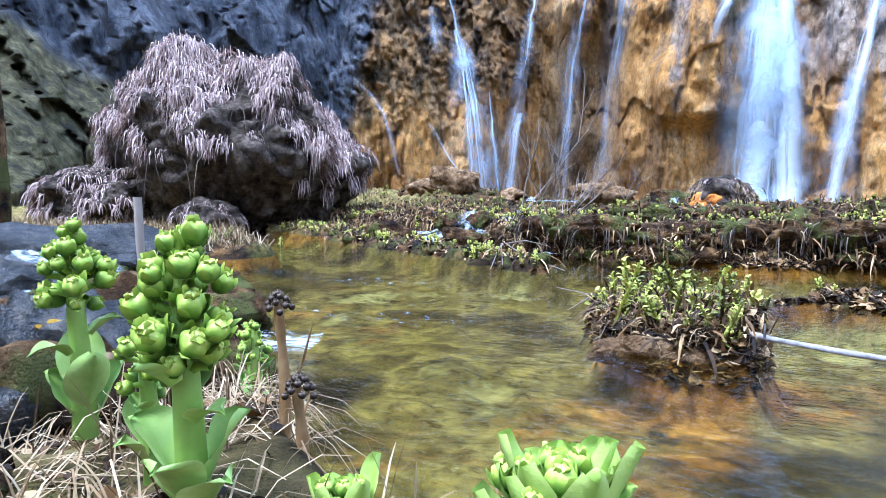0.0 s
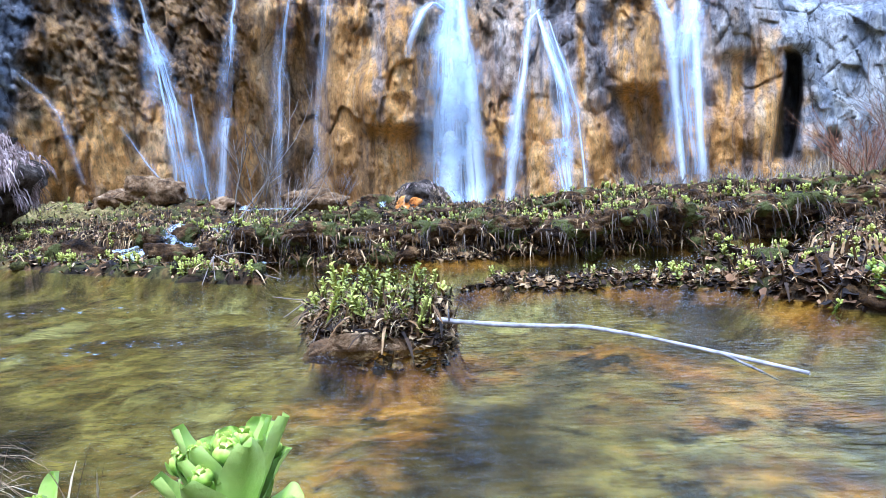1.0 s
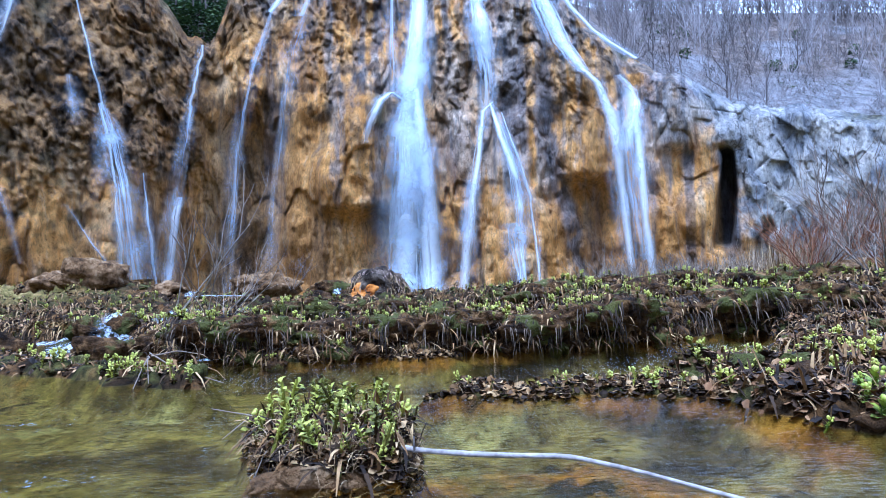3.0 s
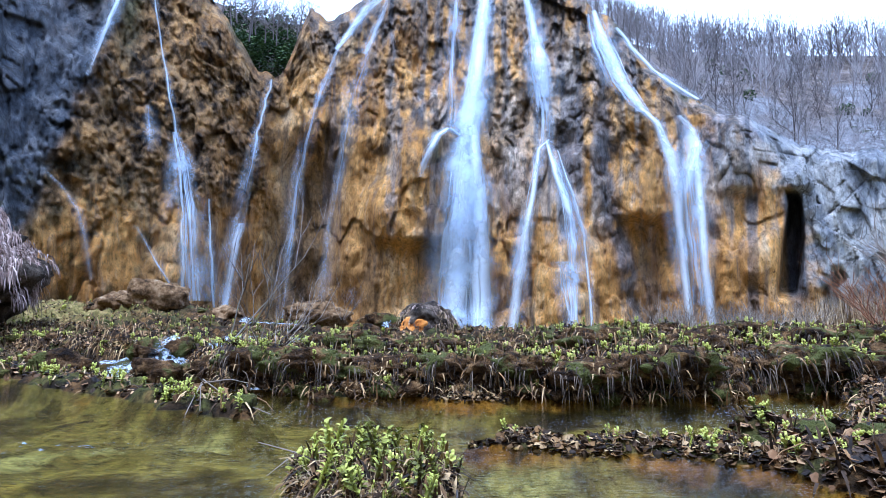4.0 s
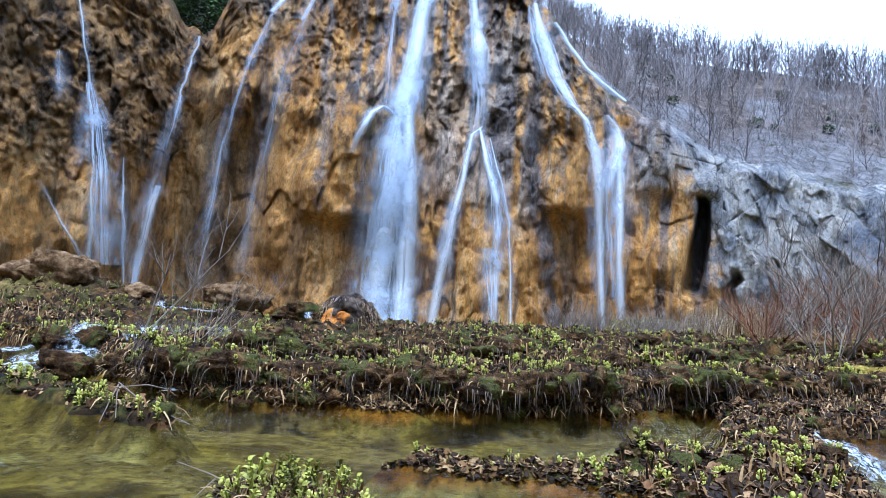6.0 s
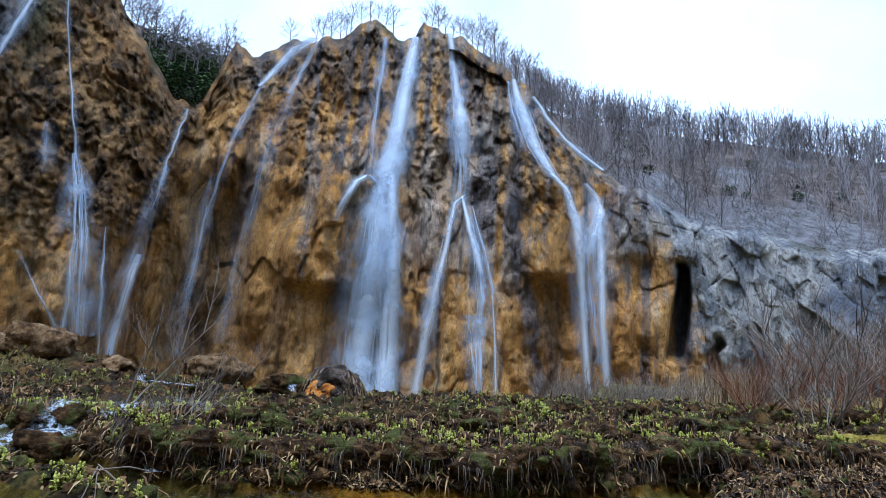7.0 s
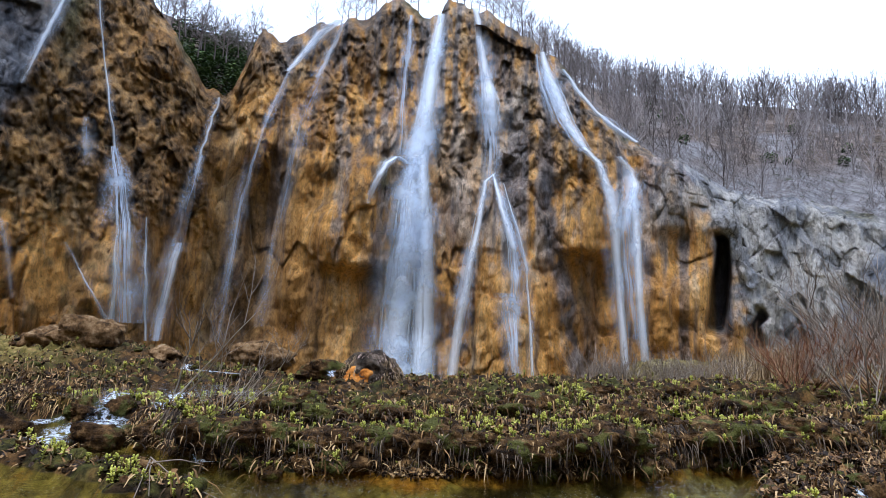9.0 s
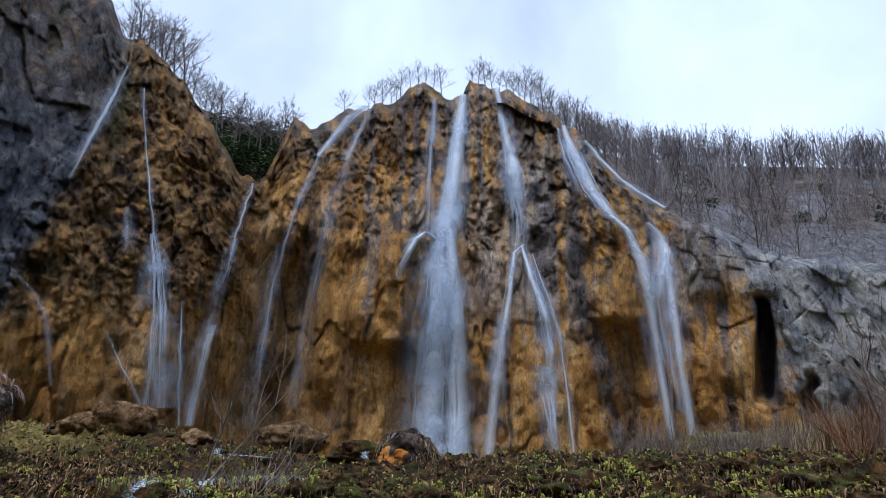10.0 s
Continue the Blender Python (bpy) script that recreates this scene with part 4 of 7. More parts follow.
# ---- the falls ----
def ribbon(path, widths, lift, rows=70, cols=9, wobble=0.15, seed=0, fades=(1.0, 1.0)):
    """A curved sheet of water along (azimuth, elevation) points, held off the rock."""
    path = np.array(path, float)
    t0 = np.linspace(0, 1, len(path))
    t = np.linspace(0, 1, rows)
    az, el = np.interp(t, t0, path[:, 0]), np.interp(t, t0, path[:, 1])
    w = np.interp(t, np.linspace(0, 1, len(widths)), widths)
    az = az + wobble * fbm(np.stack([t * 7 + seed, 0 * t, 0 * t], 1), 3, 90 + seed)
    s = np.linspace(-0.5, 0.5, cols)
    A = az[:, None] + s[None] * w[:, None]
    E = np.broadcast_to(el[:, None], A.shape)
    near = cliff_range(A.ravel(), E.ravel()).reshape(A.shape).min(1)
    # falling water never draws back under an overhang
    for k in range(1, rows):
        near[k] = min(near[k], near[k - 1] + 0.25)
    wide = np.pad(near, 10, mode="edge")
    near = np.convolve(wide, np.ones(21) / 21, "valid")
    R = near[:, None] - lift - 0.8 * np.cos(s * np.pi)[None]
    v = sphere_point(A.ravel(), E.ravel(), R.ravel())
    length = abs(path[0, 1] - path[-1, 1])
    uv = np.stack([np.broadcast_to(s[None] + 0.5, A.shape).ravel(), np.broadcast_to((t * length * 0.35)[:, None], A.shape).ravel() + seed * 3.7], 1)
    fade = np.broadcast_to(np.interp(t, np.linspace(0, 1, len(fades)), fades)[:, None], A.shape).ravel()
    return v, grid_faces(rows, cols), uv, fade


def waterfall(label, sheets):
    """Each run of water: a soft sheet, thin brighter threads inside it, and drifting spray round it."""
    ob = thing("waterfall", label, "waterfall", group="falls down the cliff")
    g = random.Random(label)
    runs = []
    for name, material, path, widths, lift, fades in sheets:
        strong = material is M_FALL
        widths = [w * (1.4 if strong and max(widths) < 2 else 1.1) for w in widths]
        fades = [f * (1.0 if strong or max(widths) > 1.5 else 0.62) for f in fades]
        runs.append((name, material, path, widths, lift, fades, 0.15))
        if name not in ("sheet", "strand"):
            continue
        wide = max(widths)
        for k in range(1 if wide < 0.6 else 2 if wide < 2 else 3):
            off = g.uniform(-0.42, 0.42)
            line = [(az + off * widths[min(i * len(widths) // len(path), len(widths) - 1)], el) for i, (az, el) in enumerate(path)]
            runs.append(("thread", M_THREAD, line, [max(0.09, 0.16 * w * g.uniform(0.6, 1.5)) for w in widths], lift + 0.2, [f * g.uniform(0.25, 0.7) for f in fades], 0.20))
        runs.append(("spray", M_MIST, path, [2.2 * w + 0.35 for w in widths], lift + 0.5, [0.65 * f for f in fades], 0.3))
    for name, material, path, widths, lift, fades, wobble in runs:
        v, f, uv, fade = ribbon(path, widths, lift, seed=len(bpy.data.objects) % 97, fades=fades, wobble=wobble if name == "thread" else 0.12)
        part(name, mesh_of(name, v, f, material, uv=uv, attributes=[("fade", fade)]), ob)
    return ob


waterfall("wide white main waterfall plunging down the cliff in two leaps", [
    ("sheet", M_WISP, [(0.4, 29.9), (-0.1, 26), (-0.9, 20.5), (-1.5, 16.2)], [1.0, 1.7, 2.2, 2.6], 1.0, (1, 1, 1, 1)),
    ("veil", M_VEIL, [(0.3, 29.8), (-0.4, 24), (-1.2, 19), (-1.6, 15)], [1.4, 2.4, 3.2, 3.6], 0.4, (0.7, 0.7, 0.8, 0.9)),
    ("sheet", M_WISP, [(-1.6, 16.8), (-1.9, 13), (-2.3, 8), (-2.7, 2), (-3.0, -4.5)], [1.4, 2.6, 3.0, 3.2, 3.4], 1.6, (1, 1, 0.95, 0.9, 0.85)),
    ("sheet", M_WISP, [(-1.1, 17.0), (-0.7, 12), (-0.4, 6), (-0.3, 0), (-0.3, -4.5)], [1.2, 2.2, 2.6, 2.8, 3.0], 2.2, (1, 1, 1, 1, 0.9)),
    ("core", M_FALL, [(-1.0, 17.2), (-0.9, 14), (-1.0, 10.5), (-0.8, 6), (-0.6, 0), (-0.6, -4.5)], [0.7, 1.2, 1.0, 0.9, 0.9, 0.9], 2.6, (1, 1, 0.9, 0.7, 0.6, 0.6)),
    ("veil", M_VEIL, [(-1.8, 16.0), (-2.2, 11), (-2.5, 6), (-2.6, 0), (-2.6, -4.5)], [2.2, 4.2, 5.4, 6.2, 6.8], 1.1, (0.8, 0.9, 0.9, 0.9, 0.8)),
    ("mist", M_MIST, [(-2.0, 12.0), (-2.2, 7), (-2.4, 2), (-2.4, -4)], [3.0, 5.5, 7.0, 8.0], 3.0, (0.0, 0.5, 0.8, 0.9)),
])
waterfall("small white fall arching over a mossy green knob", [
    ("sheet", M_FALL, [(-2.3, 16.2), (-3.4, 16.9), (-4.6, 16.2), (-5.5, 14.4), (-6.2, 12.2)], [0.4, 0.5, 0.6, 0.7, 0.8], 1.2, (1, 1, 0.9, 0.8, 0.2)),
])
waterfall("thin veil of water beside the main fall", [
    ("sheet", M_VEIL, [(-2.7, 29.6), (-2.9, 26), (-3.1, 22), (-3.3, 17)], [0.5, 0.8, 1.2, 1.6], 0.6, (1, 0.8, 0.6, 0.3)),
])
waterfall("white stepped fall on the shoulder of the cliff", [
    ("sheet", M_FALL, [(4.0, 30.4), (4.6, 27.5), (5.3, 24.4)], [0.6, 0.8, 0.9], 0.8, (0.9, 0.7, 0.8)),
    ("sheet", M_FALL, [(5.3, 24.6), (5.7, 22.5), (6.1, 19.5)], [0.9, 1.6, 1.5], 1.0, (1, 0.9, 0.35)),
    ("veil", M_VEIL, [(4.4, 28.0), (5.2, 23), (5.9, 19), (5.9, 15.2)], [1.2, 2.0, 2.6, 2.6], 0.7, (0.5, 0.8, 0.8, 0.6)),
    ("sheet", M_FALL, [(6.4, 15.6), (5.5, 14.8), (4.9, 11), (4.1, 6.8), (3.4, 2), (2.7, -4)], [0.25, 0.45, 0.6, 0.8, 1.0, 1.1], 1.2, (0.9, 1, 1, 1, 1, 0.9)),
    ("strand", M_FALL, [(6.2, 15.5), (6.9, 13.0), (7.7, 10.5), (8.3, 8.2)], [0.3, 0.6, 0.8, 0.9], 1.1, (1, 1, 0.9, 0.3)),
    ("strand", M_VEIL, [(7.4, 12.5), (8.2, 9.0), (8.6, 5.5), (8.8, 2.0)], [0.6, 1.2, 1.5, 1.5], 0.7, (0.8, 1, 0.8, 0.2)),
    ("strand", M_FALL, [(7.2, 14.6), (8.6, 10.5), (9.6, 6.4), (10.0, 2), (10.3, -4)], [0.18, 0.22, 0.26, 0.3, 0.35], 0.8, (0.6, 0.8, 0.8, 0.7, 0.8)),
    ("strand", M_VEIL, [(7.9, 4.0), (8.3, 2.2), (8.6, -1), (8.8, -4)], [1.6, 2.0, 1.4, 1.0], 0.9, (0.4, 1, 1, 0.8)),
])
waterfall("white fall sliding over the round shoulder and forking", [
    ("sheet", M_FALL, [(10.9, 26.6), (11.7, 24.4), (12.6, 22), (13.6, 19.9), (15.2, 17.6)], [0.5, 1.0, 1.4, 1.2, 0.8], 0.7, (0.9, 0.9, 0.9, 1, 1)),
    ("veil", M_VEIL, [(10.4, 26.4), (11.2, 23.5), (12.4, 20.5), (13.8, 18.6)], [0.8, 1.6, 1.8, 1.0], 0.4, (0.6, 0.8, 0.7, 0.4)),
    ("sheet", M_FALL, [(14.9, 17.9), (16.4, 16.4), (17.5, 13.6), (17.9, 10), (18.1, 6.4), (18.4, 2.0), (18.8, -5)], [0.7, 0.7, 0.9, 1.0, 0.8, 0.8, 0.8], 1.3, (1, 1, 1, 1, 0.9, 0.8, 0.7)),
    ("strand", M_FALL, [(13.0, 25.0), (14.2, 23.4), (16.2, 21.0), (17.6, 19.9), (20.0, 18.1)], [0.4, 0.5, 0.45, 0.5, 0.5], 0.8, (0.9, 1, 0.9, 1, 1)),
    ("sheet", M_FALL, [(18.4, 16.9), (19.4, 15.4), (19.7, 14), (19.2, 12), (18.7, 10)], [0.5, 0.8, 0.9, 0.9, 0.6], 1.2, (0.7, 1, 1, 1, 0.6)),
    ("sheet", M_FALL, [(19.5, 14.0), (19.7, 11), (19.9, 8.2), (20.1, 3), (20.6, -5)], [0.7, 0.8, 0.8, 0.8, 0.8], 1.3, (1, 1, 0.9, 0.8, 0.6)),
    ("veil", M_VEIL, [(18.8, 12), (19.0, 8), (19.2, 4), (19.4, 0)], [1.8, 2.2, 2.2, 2.4], 0.8, (0.7, 0.8, 0.5, 0.5)),
])
waterfall("free-falling thin white fall over the hollow", [
    ("sheet", M_WISP, [(-9.9, 28.6), (-11.8, 27.3), (-13.4, 25.2), (-14.7, 23.6)], [1.5, 1.6, 1.0, 0.6], 0.6, (0.7, 0.9, 0.9, 0.9)),
    ("sheet", M_VEIL, [(-14.5, 23.8), (-16.3, 19.4), (-17.3, 15), (-18.0, 10.8), (-18.6, 5), (-19.1, -1.5)], [0.5, 0.65, 0.8, 0.9, 1.0, 1.1], 1.2, (1, 1, 1, 0.9, 0.8, 0.7)),
])
waterfall("hazy free-falling veil over the hollow", [
    ("sheet", M_WISP, [(-9.6, 28.4), (-10.6, 26), (-11.8, 23.4)], [0.7, 0.8, 0.9], 0.6, (0.6, 0.9, 0.6)),
    ("sheet", M_VEIL, [(-11.6, 23.6), (-12.8, 20.6), (-13.6, 16), (-14.2, 12), (-14.9, 6), (-15.4, 0)], [0.9, 1.2, 1.1, 1.0, 1.0, 1.1], 1.2, (0.8, 0.9, 0.8, 0.7, 0.6, 0.4)),
])
waterfall("slender white fall dropping from an overhang", [
    ("sheet", M_WISP, [(-20.7, 20.4), (-21.4, 17.6), (-22.0, 14.8)], [0.35, 0.4, 0.5], 0.9, (1, 0.9, 0.6)),
    ("sheet", M_VEIL, [(-21.9, 15.2), (-22.4, 12), (-22.9, 8.4), (-23.3, 6.4)], [0.5, 0.7, 0.9, 1.0], 1.0, (1, 0.8, 0.7, 0.7)),
    ("sheet", M_WISP, [(-23.0, 7.2), (-23.4, 5), (-23.8, 2), (-24.2, -1.5)], [0.9, 1.1, 1.0, 0.9], 1.2, (0.8, 1, 1, 0.9)),
])
waterfall("narrow bright rill down a rock rib", [
    ("sheet", M_WISP, [(-25.8, 9.2), (-25.6, 6), (-25.3, 2.5), (-25.0, -1.5)], [0.2, 0.3, 0.35, 0.4], 0.7, (0.8, 1, 1, 0.9)),
])
waterfall("thin fall tracing the dark rock and spreading on a cone", [
    ("sheet", M_WISP, [(-31.4, 27), (-30.6, 22.5), (-29.6, 18.2), (-28.8, 14.6)], [0.25, 0.3, 0.3, 0.35], 0.7, (0.7, 0.6, 0.9, 1)),
    ("sheet", M_VEIL, [(-28.9, 14.8), (-28.1, 11.5), (-27.5, 7), (-27.0, 0)], [0.5, 1.4, 2.0, 2.6], 0.8, (1, 1, 0.8, 0.7)),
    ("strand", M_WISP, [(-31.6, 6.4), (-30.2, 4.0), (-28.8, 1.6), (-27.6, -0.8)], [0.2, 0.3, 0.5, 0.8], 0.9, (0.4, 0.55, 0.6, 0.6)),
])
waterfall("white trickle sliding off the high dark rock", [
    ("sheet", M_WISP, [(-33.0, 28.4), (-33.8, 25.6), (-34.8, 22.2), (-35.9, 18.4)], [0.3, 0.5, 0.6, 0.4], 0.7, (0.8, 1, 0.9, 0.3)),
])
waterfall("faint veil on the dark upper cliff", [
    ("sheet", M_VEIL, [(-31.2, 16.8), (-31.0, 14.8), (-30.8, 12.8)], [0.7, 0.9, 0.9], 0.6, (0.5, 0.7, 0.1)),
])
waterfall("low rill running over the rock cone by the dark boulder", [
    ("sheet", M_WISP, [(-38.6, 10.6), (-37.2, 9.2), (-35.9, 7.4), (-35.2, 4.5), (-34.7, 1.6)], [0.3, 0.35, 0.4, 0.3, 0.3], 0.8, (0.3, 0.5, 0.45, 0.35, 0.2)),
])

# ---- ground and water ----
BANK = [(1.45, -0.22), (1.12, -0.06), (0.88, 0.0), (0.62, 0.16), (0.36, 0.42), (0.05, 0.62), (-0.25, 0.55), (-0.45, 0.25), (-0.6, -0.2), (-1.2, -1.0), (-3, -6), (1.6, -6)]
PROM = [(-14, 12), (-7.0, 8.0), (-5.3, 7.0), (-2.9, 5.45), (-2.0, 5.0), (-0.95, 4.35), (-0.55, 4.35), (-0.75, 4.9), (-1.6, 5.4), (-3.2, 6.4), (-5, 8.3), (-12, 14)]
TERRACE = [(-1.15, 6.05), (-0.2, 5.8), (0.6, 6.0), (2.2, 5.8), (3.4, 6.0), (4.7, 6.6), (6, 6.9), (9, 7.6), (14, 8.6), (60, 9), (60, 60), (-60, 60), (-24, 12), (-9, 10.6), (-5.1, 8.6), (-3.2, 8.0), (-2, 6.95)]
CLUMP = [(2.95, 2.95), (3.4, 2.35), (3.9, 2.25), (4.5, 3.0), (4.9, 4.05), (5.4, 4.95), (6.7, 5.6), (9, 6.3), (9, 7.8), (5.2, 6.7), (4.7, 5.6), (4.1, 4.5), (2.95, 4.1)]
SPIT = [(1.1, 3.72), (1.45, 4.1), (2.3, 3.95), (3.0, 4.1), (3.2, 3.2), (2.5, 3.45), (1.9, 3.5)]
ISLE = [(0.22, 2.85), (0.42, 2.3), (0.85, 2.02), (1.15, 2.12), (1.22, 2.5), (0.95, 2.9), (0.55, 3.1)]
MEADOW = [(-4.2, 4.6), (-5.0, 5.3), (-6.5, 6.4), (-9.0, 8.2), (-16, 10), (-30, 8), (-30, -2), (-9, -1), (-6.5, 2.0), (-5.0, 3.6)]
MAT = [(0.55, 5.78), (1.1, 5.5), (1.6, 5.62), (1.1, 5.9)]


def land_height(x, y):
    x, y = np.asarray(x, float), np.asarray(y, float)
    n1, n2, n3 = fbm(flat(x, y, 0.9), 4, 201), fbm(flat(x, y, 3.2), 4, 207), fbm(flat(x, y, 11.0), 3, 213)
    wig = 0.22 * n1 + 0.10 * n2 + 0.03 * n3
    h = -0.26 - 0.10 * n1 - 0.05 * n2 + 0.02 * n3
    # near bank
    s = sd_polygon(x, y, BANK) + 0.35 * wig
    far = np.hypot(x - 1.25, y + 0.45)
    top = np.interp(far, [0.2, 0.55, 0.9, 1.6, 3.0, 6.0], [0.33, 0.41, 0.38, 0.18, 0.12, 0.2])
    h = np.maximum(h, -0.30 + (top + 0.30 + 0.03 * n2 + 0.02 * n3) * step(-0.22, 0.12, s))
    # low meadow beyond the side stream
    s = sd_polygon(x, y, MEADOW) + 1.2 * wig
    h = np.maximum(h, -0.28 + (0.40 + 0.08 * n2 + 0.04 * n3) * step(-0.4, 0.3, s) + 0.25 * step(1.0, 6.0, s))
    # flats, islet and spit
    s = sd_polygon(x, y, PROM) + wig
    h = np.maximum(h, -0.28 + (0.38 + 0.07 * n2 + 0.05 * n3) * step(-0.30, 0.15, s) + 0.10 * step(1.0, 3.0, s))
    s = sd_polygon(x, y, CLUMP) + wig
    h = np.maximum(h, -0.28 + (0.42 + 0.10 * n2 + 0.05 * n3) * step(-0.25, 0.25, s))
    s = sd_polygon(x, y, SPIT) + 0.7 * wig
    h = np.maximum(h, -0.25 + (0.30 + 0.06 * n2 + 0.04 * n3) * step(-0.22, 0.14, s))
    s = sd_polygon(x, y, ISLE) + 0.5 * wig
    h = np.maximum(h, -0.25 + (0.36 + 0.10 * n2 + 0.05 * n3) * step(-0.05, 0.10, s))
    s = sd_polygon(x, y, MAT) + 0.3 * wig
    h = np.maximum(h, -0.25 + 0.29 * step(-0.2, 0.1, s))
    # the overgrown terrace in two tiers, then a gentle fall towards the foot of the cliff
    s = sd_polygon(x, y, TERRACE) + 1.3 * wig
    tier = (0.24 + 0.10 * step(1.5, 3.5, x)) * step(-0.02, 0.16, s) + 0.04 * step(1.3, 2.2, s)
    for at in (0.8, 1.7, 2.9, 4.4):
        tier = tier + 0.09 * step(at, at + 0.10, s + 0.9 * n1 + 0.2 * n2) - 0.09 * np.clip((s - at + 0.8) / 1.4, 0, 1)
    tier = tier + 0.55 * step(-3, -8, x) * step(0.5, 6, s)
    lumps = (0.08 * n1 + 0.36 * np.abs(n2) - 0.10 + 0.09 * n3) * step(0.0, 0.4, s)
    h = np.maximum(h, -0.30 + 0.38 * step(-0.45, 0.0, s) + np.where(s > -0.1, tier + lumps, -0.05))
    # hollow of the small upper pool
    h = np.where((np.hypot((x + 2.9) / 1.5, (y - 9.3) / 1.0) < 1.0 + 0.3 * n2) & (h > 0.26), 0.26 + 0.02 * n2, h)
    # grassy slope rising on the far side of the stream
    s = step(-9, -26, x) * step(5, 12, y)
    h = h + s * (1.0 + 0.3 * n1)
    # beyond the crest the ground falls away to the foot of the cliff
    return h - 6.5 * (1 - 0.85 * step(3, 10, x - 0.25 * y)) * step(12.8 + np.clip(-x - 2, 0, 8) * 0.45, 36, y)


def build_ground():
    az = np.concatenate([np.arange(-95, -78, 1.2), np.arange(-78, 52, 0.28), np.arange(52, 96, 1.2), np.arange(96, 265, 4.0)])
    r = np.concatenate([np.exp(np.linspace(math.log(0.12), math.log(1.2), 70, endpoint=False)), np.exp(np.linspace(math.log(1.2), math.log(26), 280, endpoint=False)), np.exp(np.linspace(math.log(26), math.log(900), 40))])
    a = np.radians(az)
    X = EYE[0] + r[:, None] * np.sin(a)[None]
    Y = -0.5 + r[:, None] * np.cos(a)[None]
    x, y = X.ravel(), Y.ravel()
    h = land_height(x, y)
    straw = np.maximum(0.40 * step(-0.1, 0.3, sd_polygon(x, y, BANK)), 0.8 * step(-6, -9, x) * step(3, 6, y))
    amber = np.clip(0.10 + 1.0 * fbm(flat(x, y, 0.75), 4, 223) + 0.75 * bell(x, 0.1, 0.9) * bell(y, 1.2, 1.0) + 0.4 * bell(x, 0.4, 0.7) * bell(y, 2.6, 0.8) + 0.55 * step(-0.2, -0.04, h), 0, 1)
    faces = grid_faces(len(r), len(az))
    i = np.arange(len(r)) * len(az)
    seam = np.stack([i[:-1] + len(az) - 1, i[:-1], i[1:], i[1:] + len(az) - 1], 1)
    # the last mask paints the dark of deeper water on the bed
    me = mesh_of("ground", np.stack([x, y, h], 1), [np.concatenate([faces, seam])], M_GROUND, attributes=[("straw", straw), ("amber", amber), ("deep_dark", np.maximum(0.75 * bell(x, 3.6, 1.8) * bell(y, 0.5, 1.5), 0.5 * bell(x, 1.7, 0.6) * bell(y, 1.9, 0.8)))])
    tagged(new("ground", me), "tufa terraces, leaf-strewn banks and ochre stream bed", "ground", kind="structure")


def build_water():
    x = np.concatenate([np.linspace(-16, 14, 90)])
    y = np.linspace(-4, 12, 60)
    X, Y = np.meshgrid(x, y)
    v = np.stack([X.ravel(), Y.ravel(), np.zeros(X.size)], 1)
    me = mesh_of("water", v, grid_faces(len(y), len(x)), M_WATER)
    tagged(new("water", me), "clear shallow rippled pool over an ochre bed", "water", kind="structure")


def build_upper_pool():
    a = np.linspace(0, 2 * np.pi, 40, endpoint=False)
    ring = [np.column_stack([-2.9 + 1.9 * f * np.cos(a), 9.3 + 1.35 * f * np.sin(a), np.full(40, 0.36)]) for f in (0.02, 0.4, 0.75, 1.0)]
    i = np.arange(160).reshape(4, 40)
    f = np.stack([i[:-1], np.roll(i[:-1], -1, 1), np.roll(i[1:], -1, 1), i[1:]], -1).reshape(-1, 4)
    tagged(new("water", mesh_of("water", np.concatenate(ring), f, M_WATER)), "small brown upper pool behind the cascade", "water", kind="structure")


build_ground()
build_water()
build_upper_pool()


# ---- rocks ----
def lump(name, size, seed, detail=4, rough=0.22, undercut=0.0, material=None, knobs=0.55):
    """A weathered stone, its foot at z = 0."""
    bm = bmesh.new()
    bmesh.ops.create_icosphere(bm, subdivisions=detail, radius=1.0)
    p = np.array([v.co[:] for v in bm.verts])
    n = fbm(p * 1.3 + seed * 7.1, 4, 301) + knobs * np.abs(fbm(p * 3.5 + seed * 3.3, 4, 307)) + 0.25 * np.abs(fbm(p * 9.0 + seed, 3, 309))
    q = p * (1 + rough * n)[:, None]
    if undercut:
        q[:, :2] *= (1 - undercut * step(0.1, -0.9, p[:, 2]))[:, None]
    q = q * np.array(size)
    q[:, 2] += size[2] * 0.72
    for v, c in zip(bm.verts, q):
        v.co = c
    for f in bm.faces:
        f.smooth = True
    me = bpy.data.meshes.new(name)
    bm.to_mesh(me)
    bm.free()
    me.materials.append(material)
    return me


def on_mesh(me, count, low=0.0, seed=0):
    """Random points on the upward part of a stone, with normals."""
    n = len(me.polygons)
    c, nn, ar = np.zeros(n * 3), np.zeros(n * 3), np.zeros(n)
    me.polygons.foreach_get("center", c)
    me.polygons.foreach_get("normal", nn)
    me.polygons.foreach_get("area", ar)
    c, nn = c.reshape(-1, 3), nn.reshape(-1, 3)
    w = ar * (nn[:, 2] > low)
    k = np.random.default_rng(seed).choice(n, count, p=w / w.sum())
    return c[k], nn[k]


